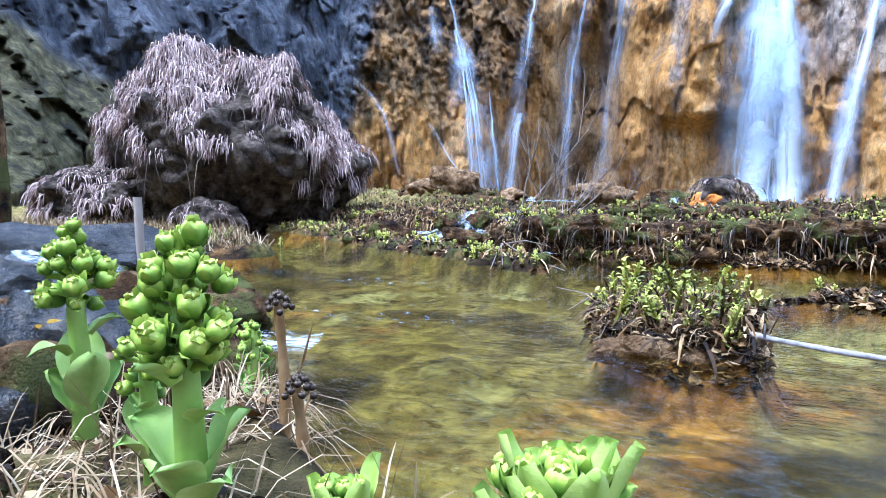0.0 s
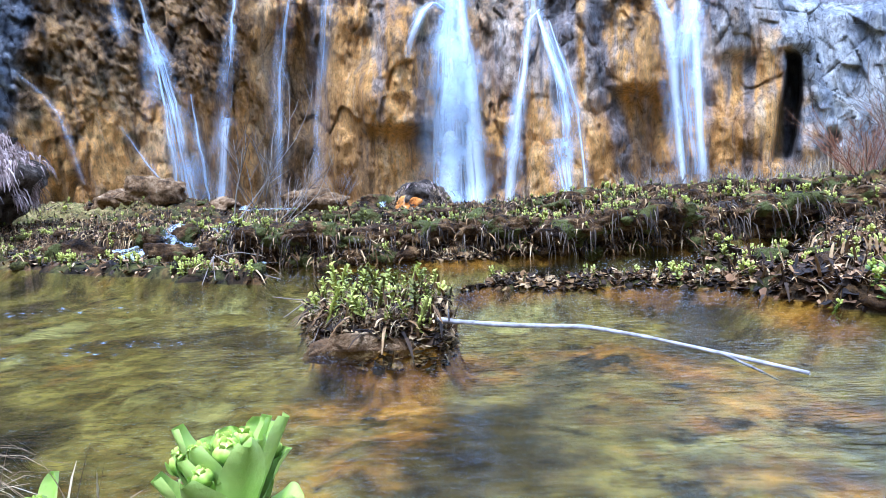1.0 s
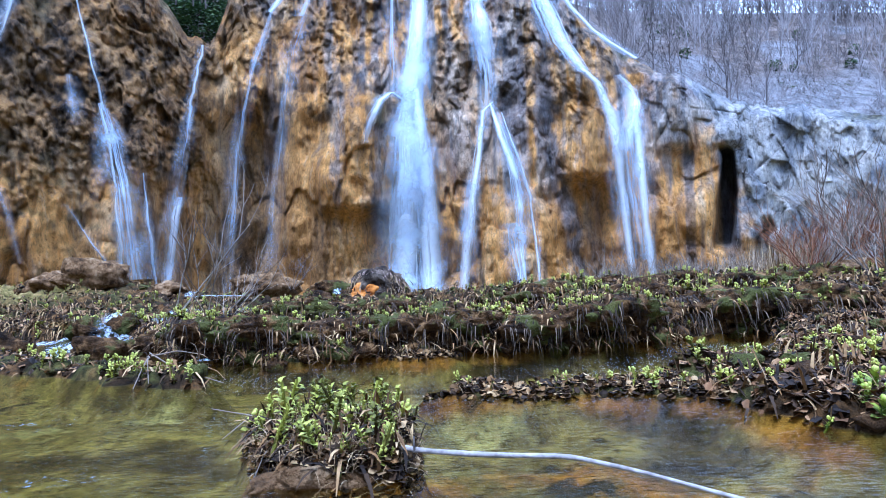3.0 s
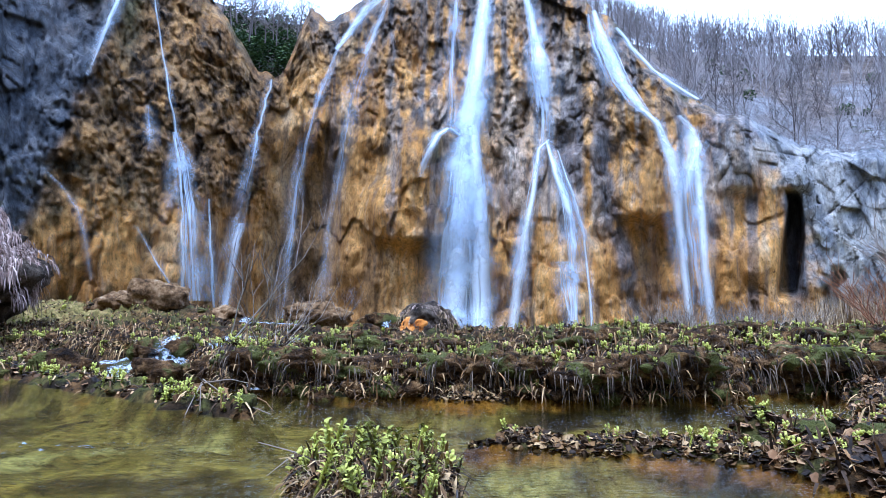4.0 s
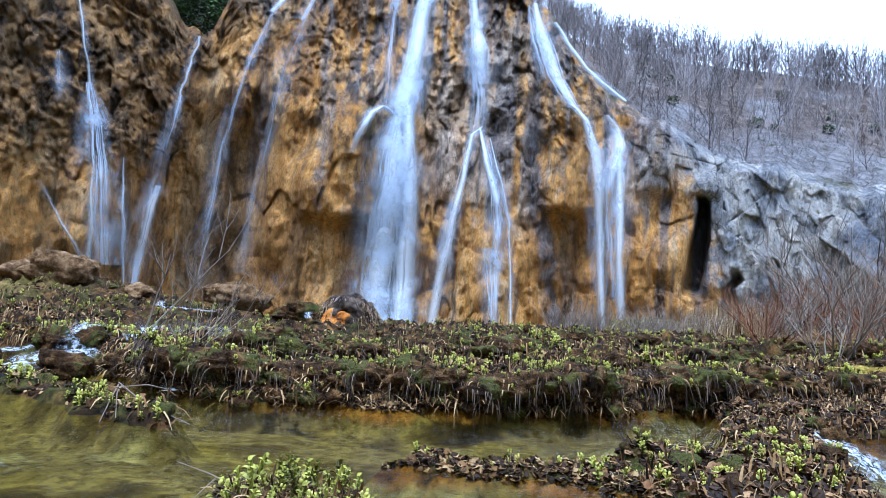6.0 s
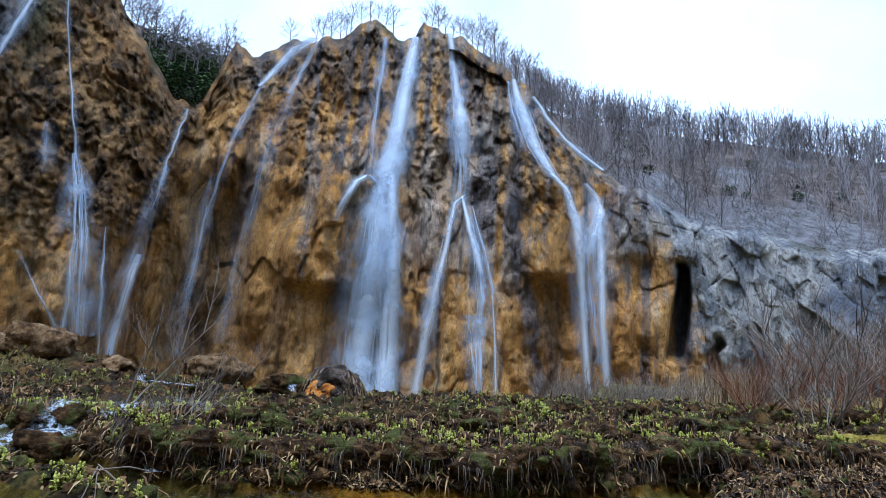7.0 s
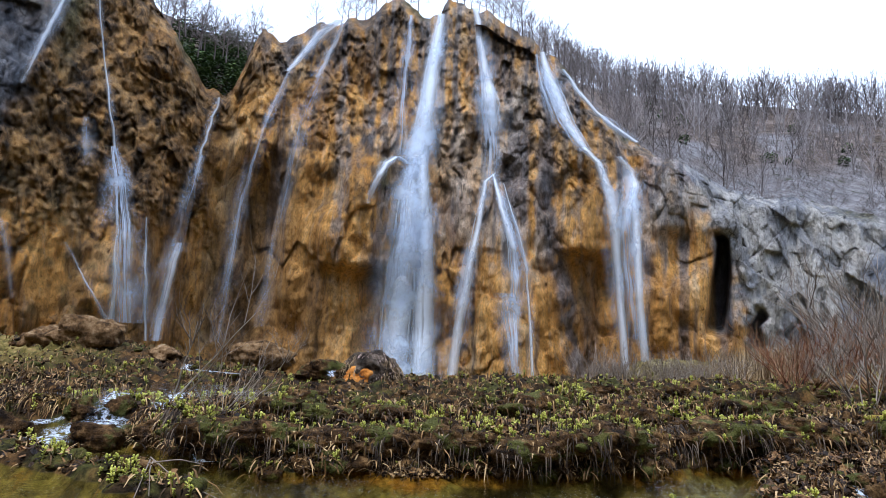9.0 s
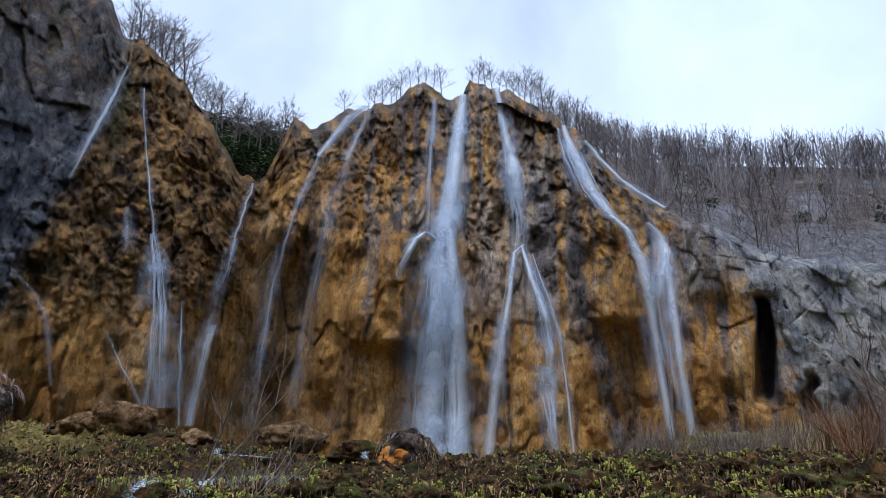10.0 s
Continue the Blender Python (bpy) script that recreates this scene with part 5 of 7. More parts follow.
def hanging_strips(points, normals, length, width, drop=1.0, seed=0):
    """Blades that leave the surface and bend down; one mesh pile."""
    g = np.random.default_rng(seed)
    n = len(points)
    ln = length * g.uniform(0.5, 1.3, n)
    side = np.cross(normals, np.array([0, 0, 1.0])) + 0.3 * g.normal(size=(n, 3))
    side /= np.linalg.norm(side, axis=1)[:, None] + 1e-6
    out = normals * np.array([1, 1, 0.35]) + 0.35 * g.normal(size=(n, 3)) * np.array([1, 1, 0.3])
    rows = []
    for t, w in ((0.0, 1.0), (0.33, 0.9), (0.7, 0.6), (1.0, 0.1)):
        c = points + out * (ln * 0.45 * t ** 0.7)[:, None] + np.array([0, 0, -1.0]) * (drop * ln * t ** 1.7)[:, None]
        rows += [c - side * width * w * 0.5, c + side * width * w * 0.5]
    v = np.stack(rows, 1)
    f = np.array([(0, 1, 3, 2), (2, 3, 5, 4), (4, 5, 7, 6)])
    faces = (f[None] + (np.arange(n) * 8)[:, None, None]).reshape(-1, 4)
    return v.reshape(-1, 3), faces, np.repeat(g.random(n), 8)


def strips_mesh(name, v, f, tone, material):
    return mesh_of(name, v, f, material, attributes=[("tone", tone)])


# the great dark boulder hung with dead grass
boulder = thing("boulder", "huge dark boulder draped with grey dead grass beside the stream", "boulder", (-10.85, 9.8, 0.0))
body = lump("rock", (2.95, 2.5, 2.42), 4, 6, 0.42, 0.30, M_BOULDER, 0.75)
part("rock", body, boulder)
cen, nrm = on_mesh(body, 5200, -0.1, 5)
mask = (0.45 * nrm[:, 2] + 1.5 * fbm(cen * 1.1, 3, 311) + 0.55 * step(2.3, 3.6, cen[:, 2]) > 0.42) & (cen[:, 2] > 0.7)
tufts, lean = np.repeat(cen[mask], 24, 0), np.repeat(nrm[mask], 24, 0)
tufts = tufts + np.random.default_rng(7).normal(0, 0.075, tufts.shape)
part("dead_grass", strips_mesh("dead_grass", *hanging_strips(tufts, lean + np.array([0, 0, 0.25]), 0.28, 0.026, 0.95, 6), M_THATCH), boulder, "grey-pink dead grass hanging in tufts")
cen, nrm = on_mesh(body, 260, -0.3, 8)
front = (nrm[:, 1] < -0.2) & (cen[:, 2] > 1.6)
tangle = part("root_tangle", strips_mesh("root_tangle", *hanging_strips(cen[front], nrm[front], 1.3, 0.02, 1.0, 9), M_ROOT), boulder, "dry hanging roots")
tagged(tangle, kind="stuff")
low = thing("boulder", "low dark boulder end under grey dead grass", "boulder", (-13.8, 8.2, 0.1))
body = lump("rock", (1.8, 1.3, 0.85), 9, 5, 0.6, 0.0, M_BOULDER)
part("rock", body, low)
cen, nrm = on_mesh(body, 11000, 0.1, 15)
keep = fbm(cen * 1.6, 3, 317) > -0.10
cen, nrm = cen[keep], nrm[keep]
part("dead_grass", strips_mesh("dead_grass", *hanging_strips(cen, nrm, 0.34, 0.026, 0.8, 16), M_THATCH), low, "grey-pink dead grass hanging in tufts")
low = thing("boulder", "small dark rock under a tuft of dead grass by the water", "boulder", (-9.4, 7.7, 0.0))
body = lump("rock", (0.62, 0.5, 0.42), 12, 4, 0.6, 0.0, M_BOULDER)
part("rock", body, low)
cen, nrm = on_mesh(body, 1500, 0.2, 18)
keep = fbm(cen * 4, 3, 319) > -0.1
cen, nrm = cen[keep], nrm[keep]
part("dead_grass", strips_mesh("dead_grass", *hanging_strips(cen, nrm, 0.26, 0.012, 0.8, 19), M_THATCH), low, "grey-pink dead grass hanging in tufts")

# the grassy rock with the orange face on the terrace crest
knoll = thing("rock", "rounded rock with a bare orange face, crowned with dead grass", "rock", (0.05, 12.5, 0.16))
body = lump("stone", (0.60, 0.5, 0.46), 21, 5, 0.5, 0.0, M_BOULDER)
part("stone", body, knoll)
part("orange_face", lump("orange_face", (0.30, 0.17, 0.30), 23, 5, 0.6, 0.0, M_ORANGE), knoll, "wet orange mineral crust").location = (-0.24, -0.42, 0.0)
cen, nrm = on_mesh(body, 1500, 0.25, 25)
keep = (fbm(cen * 4, 3, 315) > -0.1) & ~((np.abs(cen[:, 0] + 0.22) < 0.26) & (cen[:, 1] < -0.1) & (cen[:, 2] < 0.55))
part("dead_grass", strips_mesh("dead_grass", *hanging_strips(cen[keep], nrm[keep], 0.14, 0.009, 0.7, 26), M_THATCH), knoll, "dead grass cap")
cen, nrm = on_mesh(body, 900, -0.3, 27)
keep = (np.abs(cen[:, 0]) > 0.28) & (cen[:, 1] < 0.15) & (cen[:, 2] > 0.22)
part("straw_fringe", strips_mesh("straw_fringe", *hanging_strips(cen[keep], nrm[keep], 0.32, 0.012, 1.0, 28), M_STRAW), knoll, "tan straw draped down the sides")
tagged(knoll.children[-1], kind="stuff")

ROCKS = [lump("stone", (1, 0.8, 0.6), 31 + k, 4, 0.75, 0.15, material) for material in (M_ROCK, M_CRUST, M_SLAB) for k in range(4)]


def rock(place, size, kind, turn, label):
    ob = thing("rock", label, "rock", place, turn, "rocks by the stream")
    p = part("stone", ROCKS[kind], ob)
    p.scale = size
    return ob


rock((-3.45, 16.0, 0.35), (0.80, 0.6, 0.60), 4, 0.2, "broad mossy rock on the terrace crest")
rock((-7.7, 15.2, 0.75), (0.75, 0.6, 0.66), 6, 0.4, "dark mossy boulder at the head of the terrace")
rock((-9.0, 15.6, 0.6), (0.6, 0.5, 0.6), 7, 1.4, "dark mossy boulder at the head of the terrace")
rock((-5.4, 14.6, 0.45), (0.5, 0.4, 0.4), 7, 2.2, "mossy rock on the upper terrace")
rock((-1.1, 13.2, 0.25), (0.6, 0.45, 0.40), 2, 0.9, "mossy rock on the terrace crest")
rock((-2.95, 7.75, 0.16), (0.17, 0.15, 0.26), 3, 0.5, "mossy green stone splitting the cascade")
rock((-3.45, 7.75, 0.12), (0.28, 0.2, 0.28), 1, 1.5, "mossy green stone beside the cascade")
rock((-2.45, 8.0, 0.12), (0.26, 0.2, 0.26), 0, 2.5, "mossy stone beside the cascade")
rock((-2.75, 6.75, -0.05), (0.30, 0.24, 0.25), 2, 0.1, "wet brown stone in the cascade")
rock((-2.0, 6.9, 0.0), (0.35, 0.25, 0.28), 1, 0.8, "wet brown stone under the cascade")
rock((-1.95, 5.55, -0.05), (0.42, 0.2, 0.16), 3, 0.2, "flat brown stone on the shore")
rock((-4.1, 6.9, 0.0), (0.35, 0.3, 0.3), 0, 0.2, "tufted brown stone on the shore")
rock((4.3, 6.55, -0.06), (0.45, 0.22, 0.2), 1, 0.0, "flat tufa stone at the foot of the terrace")
rock((5.5, 5.0, -0.02), (0.13, 0.1, 0.18), 2, 0.7, "pale stone beside the rapids")
rock((8.3, 7.75, 0.16), (1.15, 0.38, 0.34), 11, -0.15, "long yellow mossy slab below the shrubs")
rock((10.3, 8.3, 0.18), (1.3, 0.45, 0.36), 4, 0.1, "long brown slab below the shrubs")
rock((11.0, 13.0, 0.42), (0.9, 0.45, 0.30), 5, 0.1, "flat orange-brown slab under the shrubs")
rock((0.78, 2.17, -0.06), (0.20, 0.10, 0.11), 6, 0.2, "tan tufa shelf under the islet, strewn with straw")
rock((0.56, 2.20, -0.07), (0.12, 0.09, 0.09), 4, 1.2, "rusty tufa stone awash beside the islet")
for k, (px, py) in enumerate([(0.9, 6.15), (1.35, 6.1), (2.1, 6.05), (2.8, 6.0), (3.6, 6.25), (4.9, 6.75), (5.9, 7.0), (-0.6, 6.1), (0.1, 6.0)]):
    rock((px, py, 0.0), (0.20 + 0.05 * (k % 3), 0.16, 0.22 + 0.04 * (k % 2)), 4 + k % 4, k * 1.3, "brown tufa block at the foot of the terrace")
# stones of the near bank
rock((-0.62, 0.62, 0.12), (0.22, 0.18, 0.30), 0, 0.4, "dark mossy stone on the near bank")
rock((0.12, 0.02, 0.22), (0.16, 0.12, 0.20), 2, 1.4, "dark wet stone on the near bank")
rock((0.28, 0.18, 0.30), (0.07, 0.05, 0.11), 1, 2.4, "pale brown stone on the near bank")
rock((0.42, -0.28, 0.25), (0.16, 0.14, 0.22), 3, 0.4, "dark wet stone on the near bank")
rock((-1.5, 1.35, -0.05), (0.45, 0.25, 0.30), 2, 0.6, "mossy stone at the edge of the side stream")
rock((-2.6, 2.2, -0.05), (0.5, 0.3, 0.28), 1, 0.2, "dark stone at the edge of the side stream")

for k, (px, py, sx, sy, sz) in enumerate([(-0.75, 1.05, 0.22, 0.16, 0.22), (-1.05, 0.75, 0.30, 0.22, 0.30), (-1.7, 0.9, 0.35, 0.25, 0.28), (-2.3, 1.6, 0.45, 0.25, 0.24), (-3.2, 2.0, 0.5, 0.35, 0.28), (-3.8, 3.0, 0.5, 0.3, 0.25), (-0.25, 0.35, 0.15, 0.12, 0.18)]):
    rock((px, py, -0.04), (sx, sy, sz), k % 4, k * 1.9, "wet mossy stone in the side stream")



def wet_stone(place, size, kind, turn, moss_at):
    ob = thing("rock", "dark wet stone with rusty moss under a film of water", "rock", place, turn, "wet stones of the side stream")
    part("stone", WET_ROCKS[kind], ob).scale = size
    for mx, my, mz, ms in moss_at:
        patch = part("moss_patch", MOSS_PATCH, ob, "rusty yellow moss")
        patch.location, patch.scale = (mx * size[0], my * size[1], mz * size[2]), (0.55 * ms, 0.5 * ms, 0.45 * ms)


WET_ROCKS = [lump("stone", (1, 0.8, 0.6), 61 + k, 4, 0.7, 0.1, M_WET, 1.1) for k in range(3)]
MOSS_PATCH = lump("moss_patch", (1, 0.9, 0.45), 71, 4, 0.6, 0.0, M_MOSSORANGE)
MOSS_PATCH.attributes.new("tone", "FLOAT", "POINT").data.foreach_set("value", [0.3 + 0.4 * ((7 * k) % 11) / 11 for k in range(len(MOSS_PATCH.vertices))])
for place, size, kind, turn, moss_at in (
    ((-0.40, 0.32, 0.06), (0.26, 0.24, 0.34), 0, 0.5, [(0.3, -0.5, 0.75, 0.07), (-0.5, -0.4, 0.5, 0.06), (0.0, -0.6, 0.6, 0.06), (0.1, -0.2, 0.95, 0.07), (0.5, -0.3, 0.5, 0.05)]),
    ((-0.95, 0.62, 0.0), (0.42, 0.3, 0.28), 1, 1.9, [(0.1, -0.4, 0.85, 0.10), (0.6, 0.1, 0.6, 0.07), (-0.3, -0.3, 0.8, 0.08), (0.35, -0.5, 0.6, 0.09), (-0.1, -0.6, 0.5, 0.07)]),
    ((-1.75, 1.15, 0.0), (0.55, 0.35, 0.22), 2, 0.2, [(-0.2, -0.5, 0.7, 0.10)]),
    ((-2.55, 1.75, 0.0), (0.55, 0.4, 0.2), 0, 2.8, [(0.5, -0.3, 0.6, 0.12)]),
    ((-3.6, 1.9, 0.0), (0.80, 0.5, 0.42), 1, 0.9, [(0.0, -0.5, 0.7, 0.14)]),
    ((-4.6, 2.7, 0.0), (0.85, 0.55, 0.28), 2, 1.5, [(-0.3, -0.4, 0.7, 0.15)]),
    ((0.02, -0.12, 0.22), (0.17, 0.16, 0.20), 2, 3.5, [(0.0, -0.3, 0.85, 0.04)])):
    wet_stone(place, size, kind, turn, moss_at)

# ---- cascades of white water ----


def cascade(name, path, width, label, seed, category="cascade", material=None):
    """A tumbling run of white water along points (x, y, z)."""
    path = np.array(path, float)
    t = np.linspace(0, 1, 40)
    c = np.stack([np.interp(t, np.linspace(0, 1, len(path)), path[:, k]) for k in range(3)], 1)
    d = np.gradient(c, axis=0)
    side = np.stack([-d[:, 1], d[:, 0], 0 * t], 1)
    side /= np.linalg.norm(side, axis=1)[:, None] + 1e-6
    s = np.linspace(-0.5, 0.5, 14)
    w = width * (0.8 + 0.4 * fbm(np.stack([t * 5 + seed, 0 * t, 0 * t], 1), 2, seed))
    v = c[:, None] + side[:, None] * (s[None] * w[:, None])[..., None]
    bump = fbm(np.concatenate([v.reshape(-1, 3) * 9.0]), 3, seed + 5)
    v = v.reshape(-1, 3) + np.array([0, 0, 1.0]) * (0.03 + 0.035 * bump)[:, None]
    uv = np.stack([np.tile(s + 0.5, 40), np.repeat(t * len(path) * 0.6, 14) + seed], 1)
    ob = thing(name, label, category, group="cascades on the terrace")
    part("white_water", mesh_of("white_water", v, grid_faces(40, 14), material or M_FOAM, uv=uv, attributes=[("fade", np.ones(len(v)))]), ob)
    return ob


cascade("cascade", [(-3.2, 8.3, 0.42), (-3.1, 7.8, 0.38), (-3.02, 7.66, 0.34), (-2.98, 7.58, 0.14), (-2.85, 7.3, 0.13), (-2.75, 6.9, 0.12)], 0.62, "white cascade tumbling between mossy stones", 3)
cascade("cascade", [(-2.35, 8.4, 0.42), (-2.36, 7.95, 0.38), (-2.38, 7.8, 0.34), (-2.36, 7.66, 0.18), (-2.25, 7.3, 0.15)], 0.56, "white cascade tumbling between mossy stones", 5)
cascade("cascade", [(-2.95, 7.3, 0.13), (-3.1, 6.9, 0.11), (-3.2, 6.6, 0.05), (-3.2, 6.2, 0.02)], 0.75, "foaming white water below the cascade", 7)
cascade("cascade", [(-1.75, 7.0, 0.22), (-1.55, 6.6, 0.12), (-1.3, 6.2, 0.03), (-1.05, 5.85, 0.0)], 0.30, "white rill running into the pool", 9)
cascade("cascade", [(-3.5, 7.9, 0.16), (-3.9, 7.3, 0.08), (-4.1, 6.9, 0.03)], 0.35, "foaming white water beside a stone", 11)
cascade("cascade", [(5.45, 5.3, 0.10), (5.35, 4.9, 0.05), (5.3, 4.4, 0.02), (5.0, 3.7, 0.01)], 0.55, "white rapids slipping past the overgrown bank", 13)
cascade("cascade", [(3.62, 2.28, 0.02), (4.1, 2.34, 0.02), (4.9, 2.65, 0.015)], 0.55, "white riffles off the end of the bank", 15, material=M_RIFFLE)
cascade("cascade", [(0.62, 6.75, 0.18), (0.62, 6.4, 0.05), (0.62, 6.2, 0.01)], 0.14, "small white spout under the terrace", 17)
cascade("cascade", [(4.05, 6.9, 0.24), (4.05, 6.65, 0.10), (4.05, 6.5, 0.01)], 0.12, "small white spout under the terrace", 19)
cascade("cascade", [(-3.6, 11.6, 0.62), (-3.5, 11.2, 0.55), (-2.3, 10.8, 0.52)], 0.25, "white lip of the upper pool", 21)
cascade("cascade", [(-0.75, 12.0, 0.56), (-0.7, 11.7, 0.45)], 0.25, "white lip of the upper pool", 23)
cascade("cascade", [(-1.6, 1.6, 0.16), (-1.2, 1.75, 0.10), (-0.8, 1.95, 0.03), (-0.2, 2.3, 0.01)], 0.45, "riffle of the side stream with its pale glints painted on", 25, material=M_PAINTED_GLINT)
cascade("cascade", [(-3.0, 1.7, 0.30), (-2.2, 1.45, 0.26), (-1.9, 1.45, 0.12), (-1.3, 1.3, 0.10), (-1.1, 1.35, 0.03)], 0.40, "bright water slipping over stones of the side stream", 29)
cascade("cascade", [(-4.4, 2.6, 0.30), (-3.4, 2.5, 0.24), (-2.9, 2.5, 0.08), (-2.3, 2.4, 0.03)], 0.5, "bright water slipping over stones of the side stream", 31)
cascade("cascade", [(-2.6, 2.9, 0.10), (-1.9, 3.0, 0.04), (-0.9, 3.3, 0.01)], 0.5, "riffle of the side stream with its pale glints painted on", 27, material=M_PAINTED_GLINT)


# pale foam colour stands in for the sky reflected by the wet film
for n, run in enumerate(([(-5.2, 3.3, 0.26), (-4.2, 2.7, 0.22), (-3.4, 2.25, 0.16), (-2.9, 2.0, 0.06), (-2.2, 1.95, 0.01)], [(-3.3, 1.6, 0.34), (-2.7, 1.55, 0.30), (-2.3, 1.6, 0.14), (-1.8, 1.75, 0.02)], [(-1.9, 1.0, 0.26), (-1.4, 1.05, 0.22), (-1.1, 1.2, 0.06), (-0.6, 1.5, 0.01)])):
    cascade("cascade", run, 0.55, "thin side-stream film over dark stones, its sky sheen painted pale", 33 + 2 * n)


# ---- scattered cover ----
def scatter(poly, count, seed, low=0.02, high=9.0, margin=0.0):
    """Points on land within a polygon: x, y and height."""
    g = np.random.default_rng(seed)
    poly_a = np.array(poly)
    lo, hi = np.maximum(poly_a.min(0), (-14, -1)), np.minimum(poly_a.max(0), (14, 17))
    p = g.uniform(lo - 0.2, hi + 0.2, (count * 6, 2))
    p = p[sd_polygon(p[:, 0], p[:, 1], poly) > margin]
    z = land_height(p[:, 0], p[:, 1])
    k = (z > low) & (z < high)
    return np.column_stack([p[k], z[k]])[:count]


def leaf_blade(n=3, width=0.32, curl=0.5):
    """A pointed leaf one unit long, arching outwards along +y."""
    rows = []
    for k in range(n + 1):
        t = k / n
        w = width * math.sin(math.pi * min(1, 0.18 + 0.82 * t)) * (1 - 0.15 * t)
        y, z = t * (1 - 0.25 * curl * t), 0.9 * t - curl * t * t
        rows += [(-w, y * 0.6, z + 0.06), (0, y * 0.6, z), (w, y * 0.6, z + 0.06)]
    v = np.array(rows)
    f = [(3 * k + j, 3 * k + j + 1, 3 * k + j + 4, 3 * k + j + 3) for k in range(n) for j in (0, 1)]
    return v, np.array(f)


def sprout_template(seed, leaves=9, stem=0.80):
    """A small marsh plant one unit high: an upright stem with a tuft of leaves."""
    g = np.random.default_rng(seed)
    pile = Pile()
    v, f = tube([(0, 0, -0.1), (0.03, 0.02, stem * 0.5), (0.05, 0.0, stem)], [0.045, 0.04, 0.03], 4)
    pile.add(v, f, 0.35)
    lv, lf = leaf_blade(2, 0.20, 0.55)
    for k in range(leaves):
        h = stem * (0.30 + 0.70 * (k + 0.5) / leaves)
        a = k * 2.4 + g.uniform(-0.4, 0.4)
        s = g.uniform(0.15, 0.27) * (1.25 - 0.35 * k / leaves)
        q = lv * s
        t = g.uniform(-0.2, 0.7)
        c, sn = math.cos(t), math.sin(t)
        q = np.stack([q[:, 0], c * q[:, 1] + sn * q[:, 2], -sn * q[:, 1] + c * q[:, 2]], 1)
        c, sn = math.cos(a), math.sin(a)
        q = np.stack([c * q[:, 0] - sn * q[:, 1], sn * q[:, 0] + c * q[:, 1], q[:, 2] + h], 1)
        pile.add(q, lf, g.uniform(0.3, 0.95))
    return np.concatenate(pile.v), np.concatenate(pile.f4), np.concatenate(pile.t)


def rosette_template(seed, leaves=11):
    """A low tuft of broad leaves, one unit high."""
    g = np.random.default_rng(seed)
    pile = Pile()
    lv, lf = leaf_blade(3, 0.30, 0.75)
    for k in range(leaves):
        s, t, a = g.uniform(0.5, 1.0), g.uniform(-0.1, 0.9), k * 2.4 + g.uniform(-0.4, 0.4)
        q = lv * s
        c, sn = math.cos(t), math.sin(t)
        q = np.stack([q[:, 0], c * q[:, 1] + sn * q[:, 2], -sn * q[:, 1] + c * q[:, 2]], 1)
        c, sn = math.cos(a), math.sin(a)
        pile.add(np.stack([c * q[:, 0] - sn * q[:, 1], sn * q[:, 0] + c * q[:, 1], q[:, 2]], 1), lf, g.uniform(0.35, 1.0))
    return np.concatenate(pile.v), np.concatenate(pile.f4), np.concatenate(pile.t)


def tuft_template(seed, leaves=11):
    """A squat young plant one unit high: broad cupped leaves round a knot of pale buds."""
    g = np.random.default_rng(seed)
    pile = Pile()
    v, f = tube([(0, 0, -0.15), (0.02, 0.02, 0.3), (0.0, 0.03, 0.6)], [0.09, 0.08, 0.06], 4)
    pile.add(v, f, 0.3)
    lv, lf = leaf_blade(2, 0.36, 0.35)
    for k in range(leaves):
        top = k / leaves
        a, t, s = k * 2.4 + g.uniform(-0.4, 0.4), 0.9 - 1.0 * top + g.uniform(-0.2, 0.3), g.uniform(0.34, 0.55)
        q = lv * s
        c, sn = math.cos(t), math.sin(t)
        q = np.stack([q[:, 0], c * q[:, 1] + sn * q[:, 2], -sn * q[:, 1] + c * q[:, 2]], 1)
        c, sn = math.cos(a), math.sin(a)
        pile.add(np.stack([c * q[:, 0] - sn * q[:, 1], sn * q[:, 0] + c * q[:, 1], q[:, 2] + 0.12 + 0.42 * top], 1), lf, g.uniform(0.2, 0.6) + 0.35 * top)
    octa = np.array([(1, 0, 0), (0, 1, 0), (-1, 0, 0), (0, -1, 0)], float)
    for k in range(4):
        c, rad = np.array([0.14 * math.cos(k * 2.1), 0.14 * math.sin(k * 2.1), 0.72 + 0.05 * k]), g.uniform(0.07, 0.11)
        v = np.concatenate([c + octa * rad * 0.55 - (0, 0, rad), c + octa * rad, c + octa * rad * 0.5 + (0, 0, rad)])
        i = np.arange(12).reshape(3, 4)
        pile.add(v, np.concatenate([np.stack([i[:-1], np.roll(i[:-1], -1, 1), np.roll(i[1:], -1, 1), i[1:]], -1).reshape(-1, 4), i[2:]]), g.uniform(0.75, 1.0))
    return np.concatenate(pile.v), np.concatenate(pile.f4), np.concatenate(pile.t)


TUFTS = [tuft_template(s, n) for s, n in ((51, 7), (52, 9), (53, 8), (54, 10))]
SPROUTS = [sprout_template(s, n) for s, n in ((1, 16), (2, 22), (3, 13), (4, 19))]


ROSETTES = [rosette_template(s, n) for s, n in ((31, 9), (32, 12), (33, 14))]


def add_sprouts(pile, pts, sizes, seed, kinds=None):
    g = np.random.default_rng(seed)
    kinds = kinds or SPROUTS
    pick = g.integers(0, len(kinds), len(pts))
    for k, (v, f, t) in enumerate(kinds):
        m = pick == k
        n = m.sum()
        if n:
            pile.many(v, f, pts[m], g.uniform(0, 6.28, n), sizes[m], None, g.uniform(-0.3, 0.3, n))
            pile.t[-1] = np.clip(np.tile(t, n) + np.repeat(g.uniform(-0.4, 0.15, n), len(v)), 0, 1)


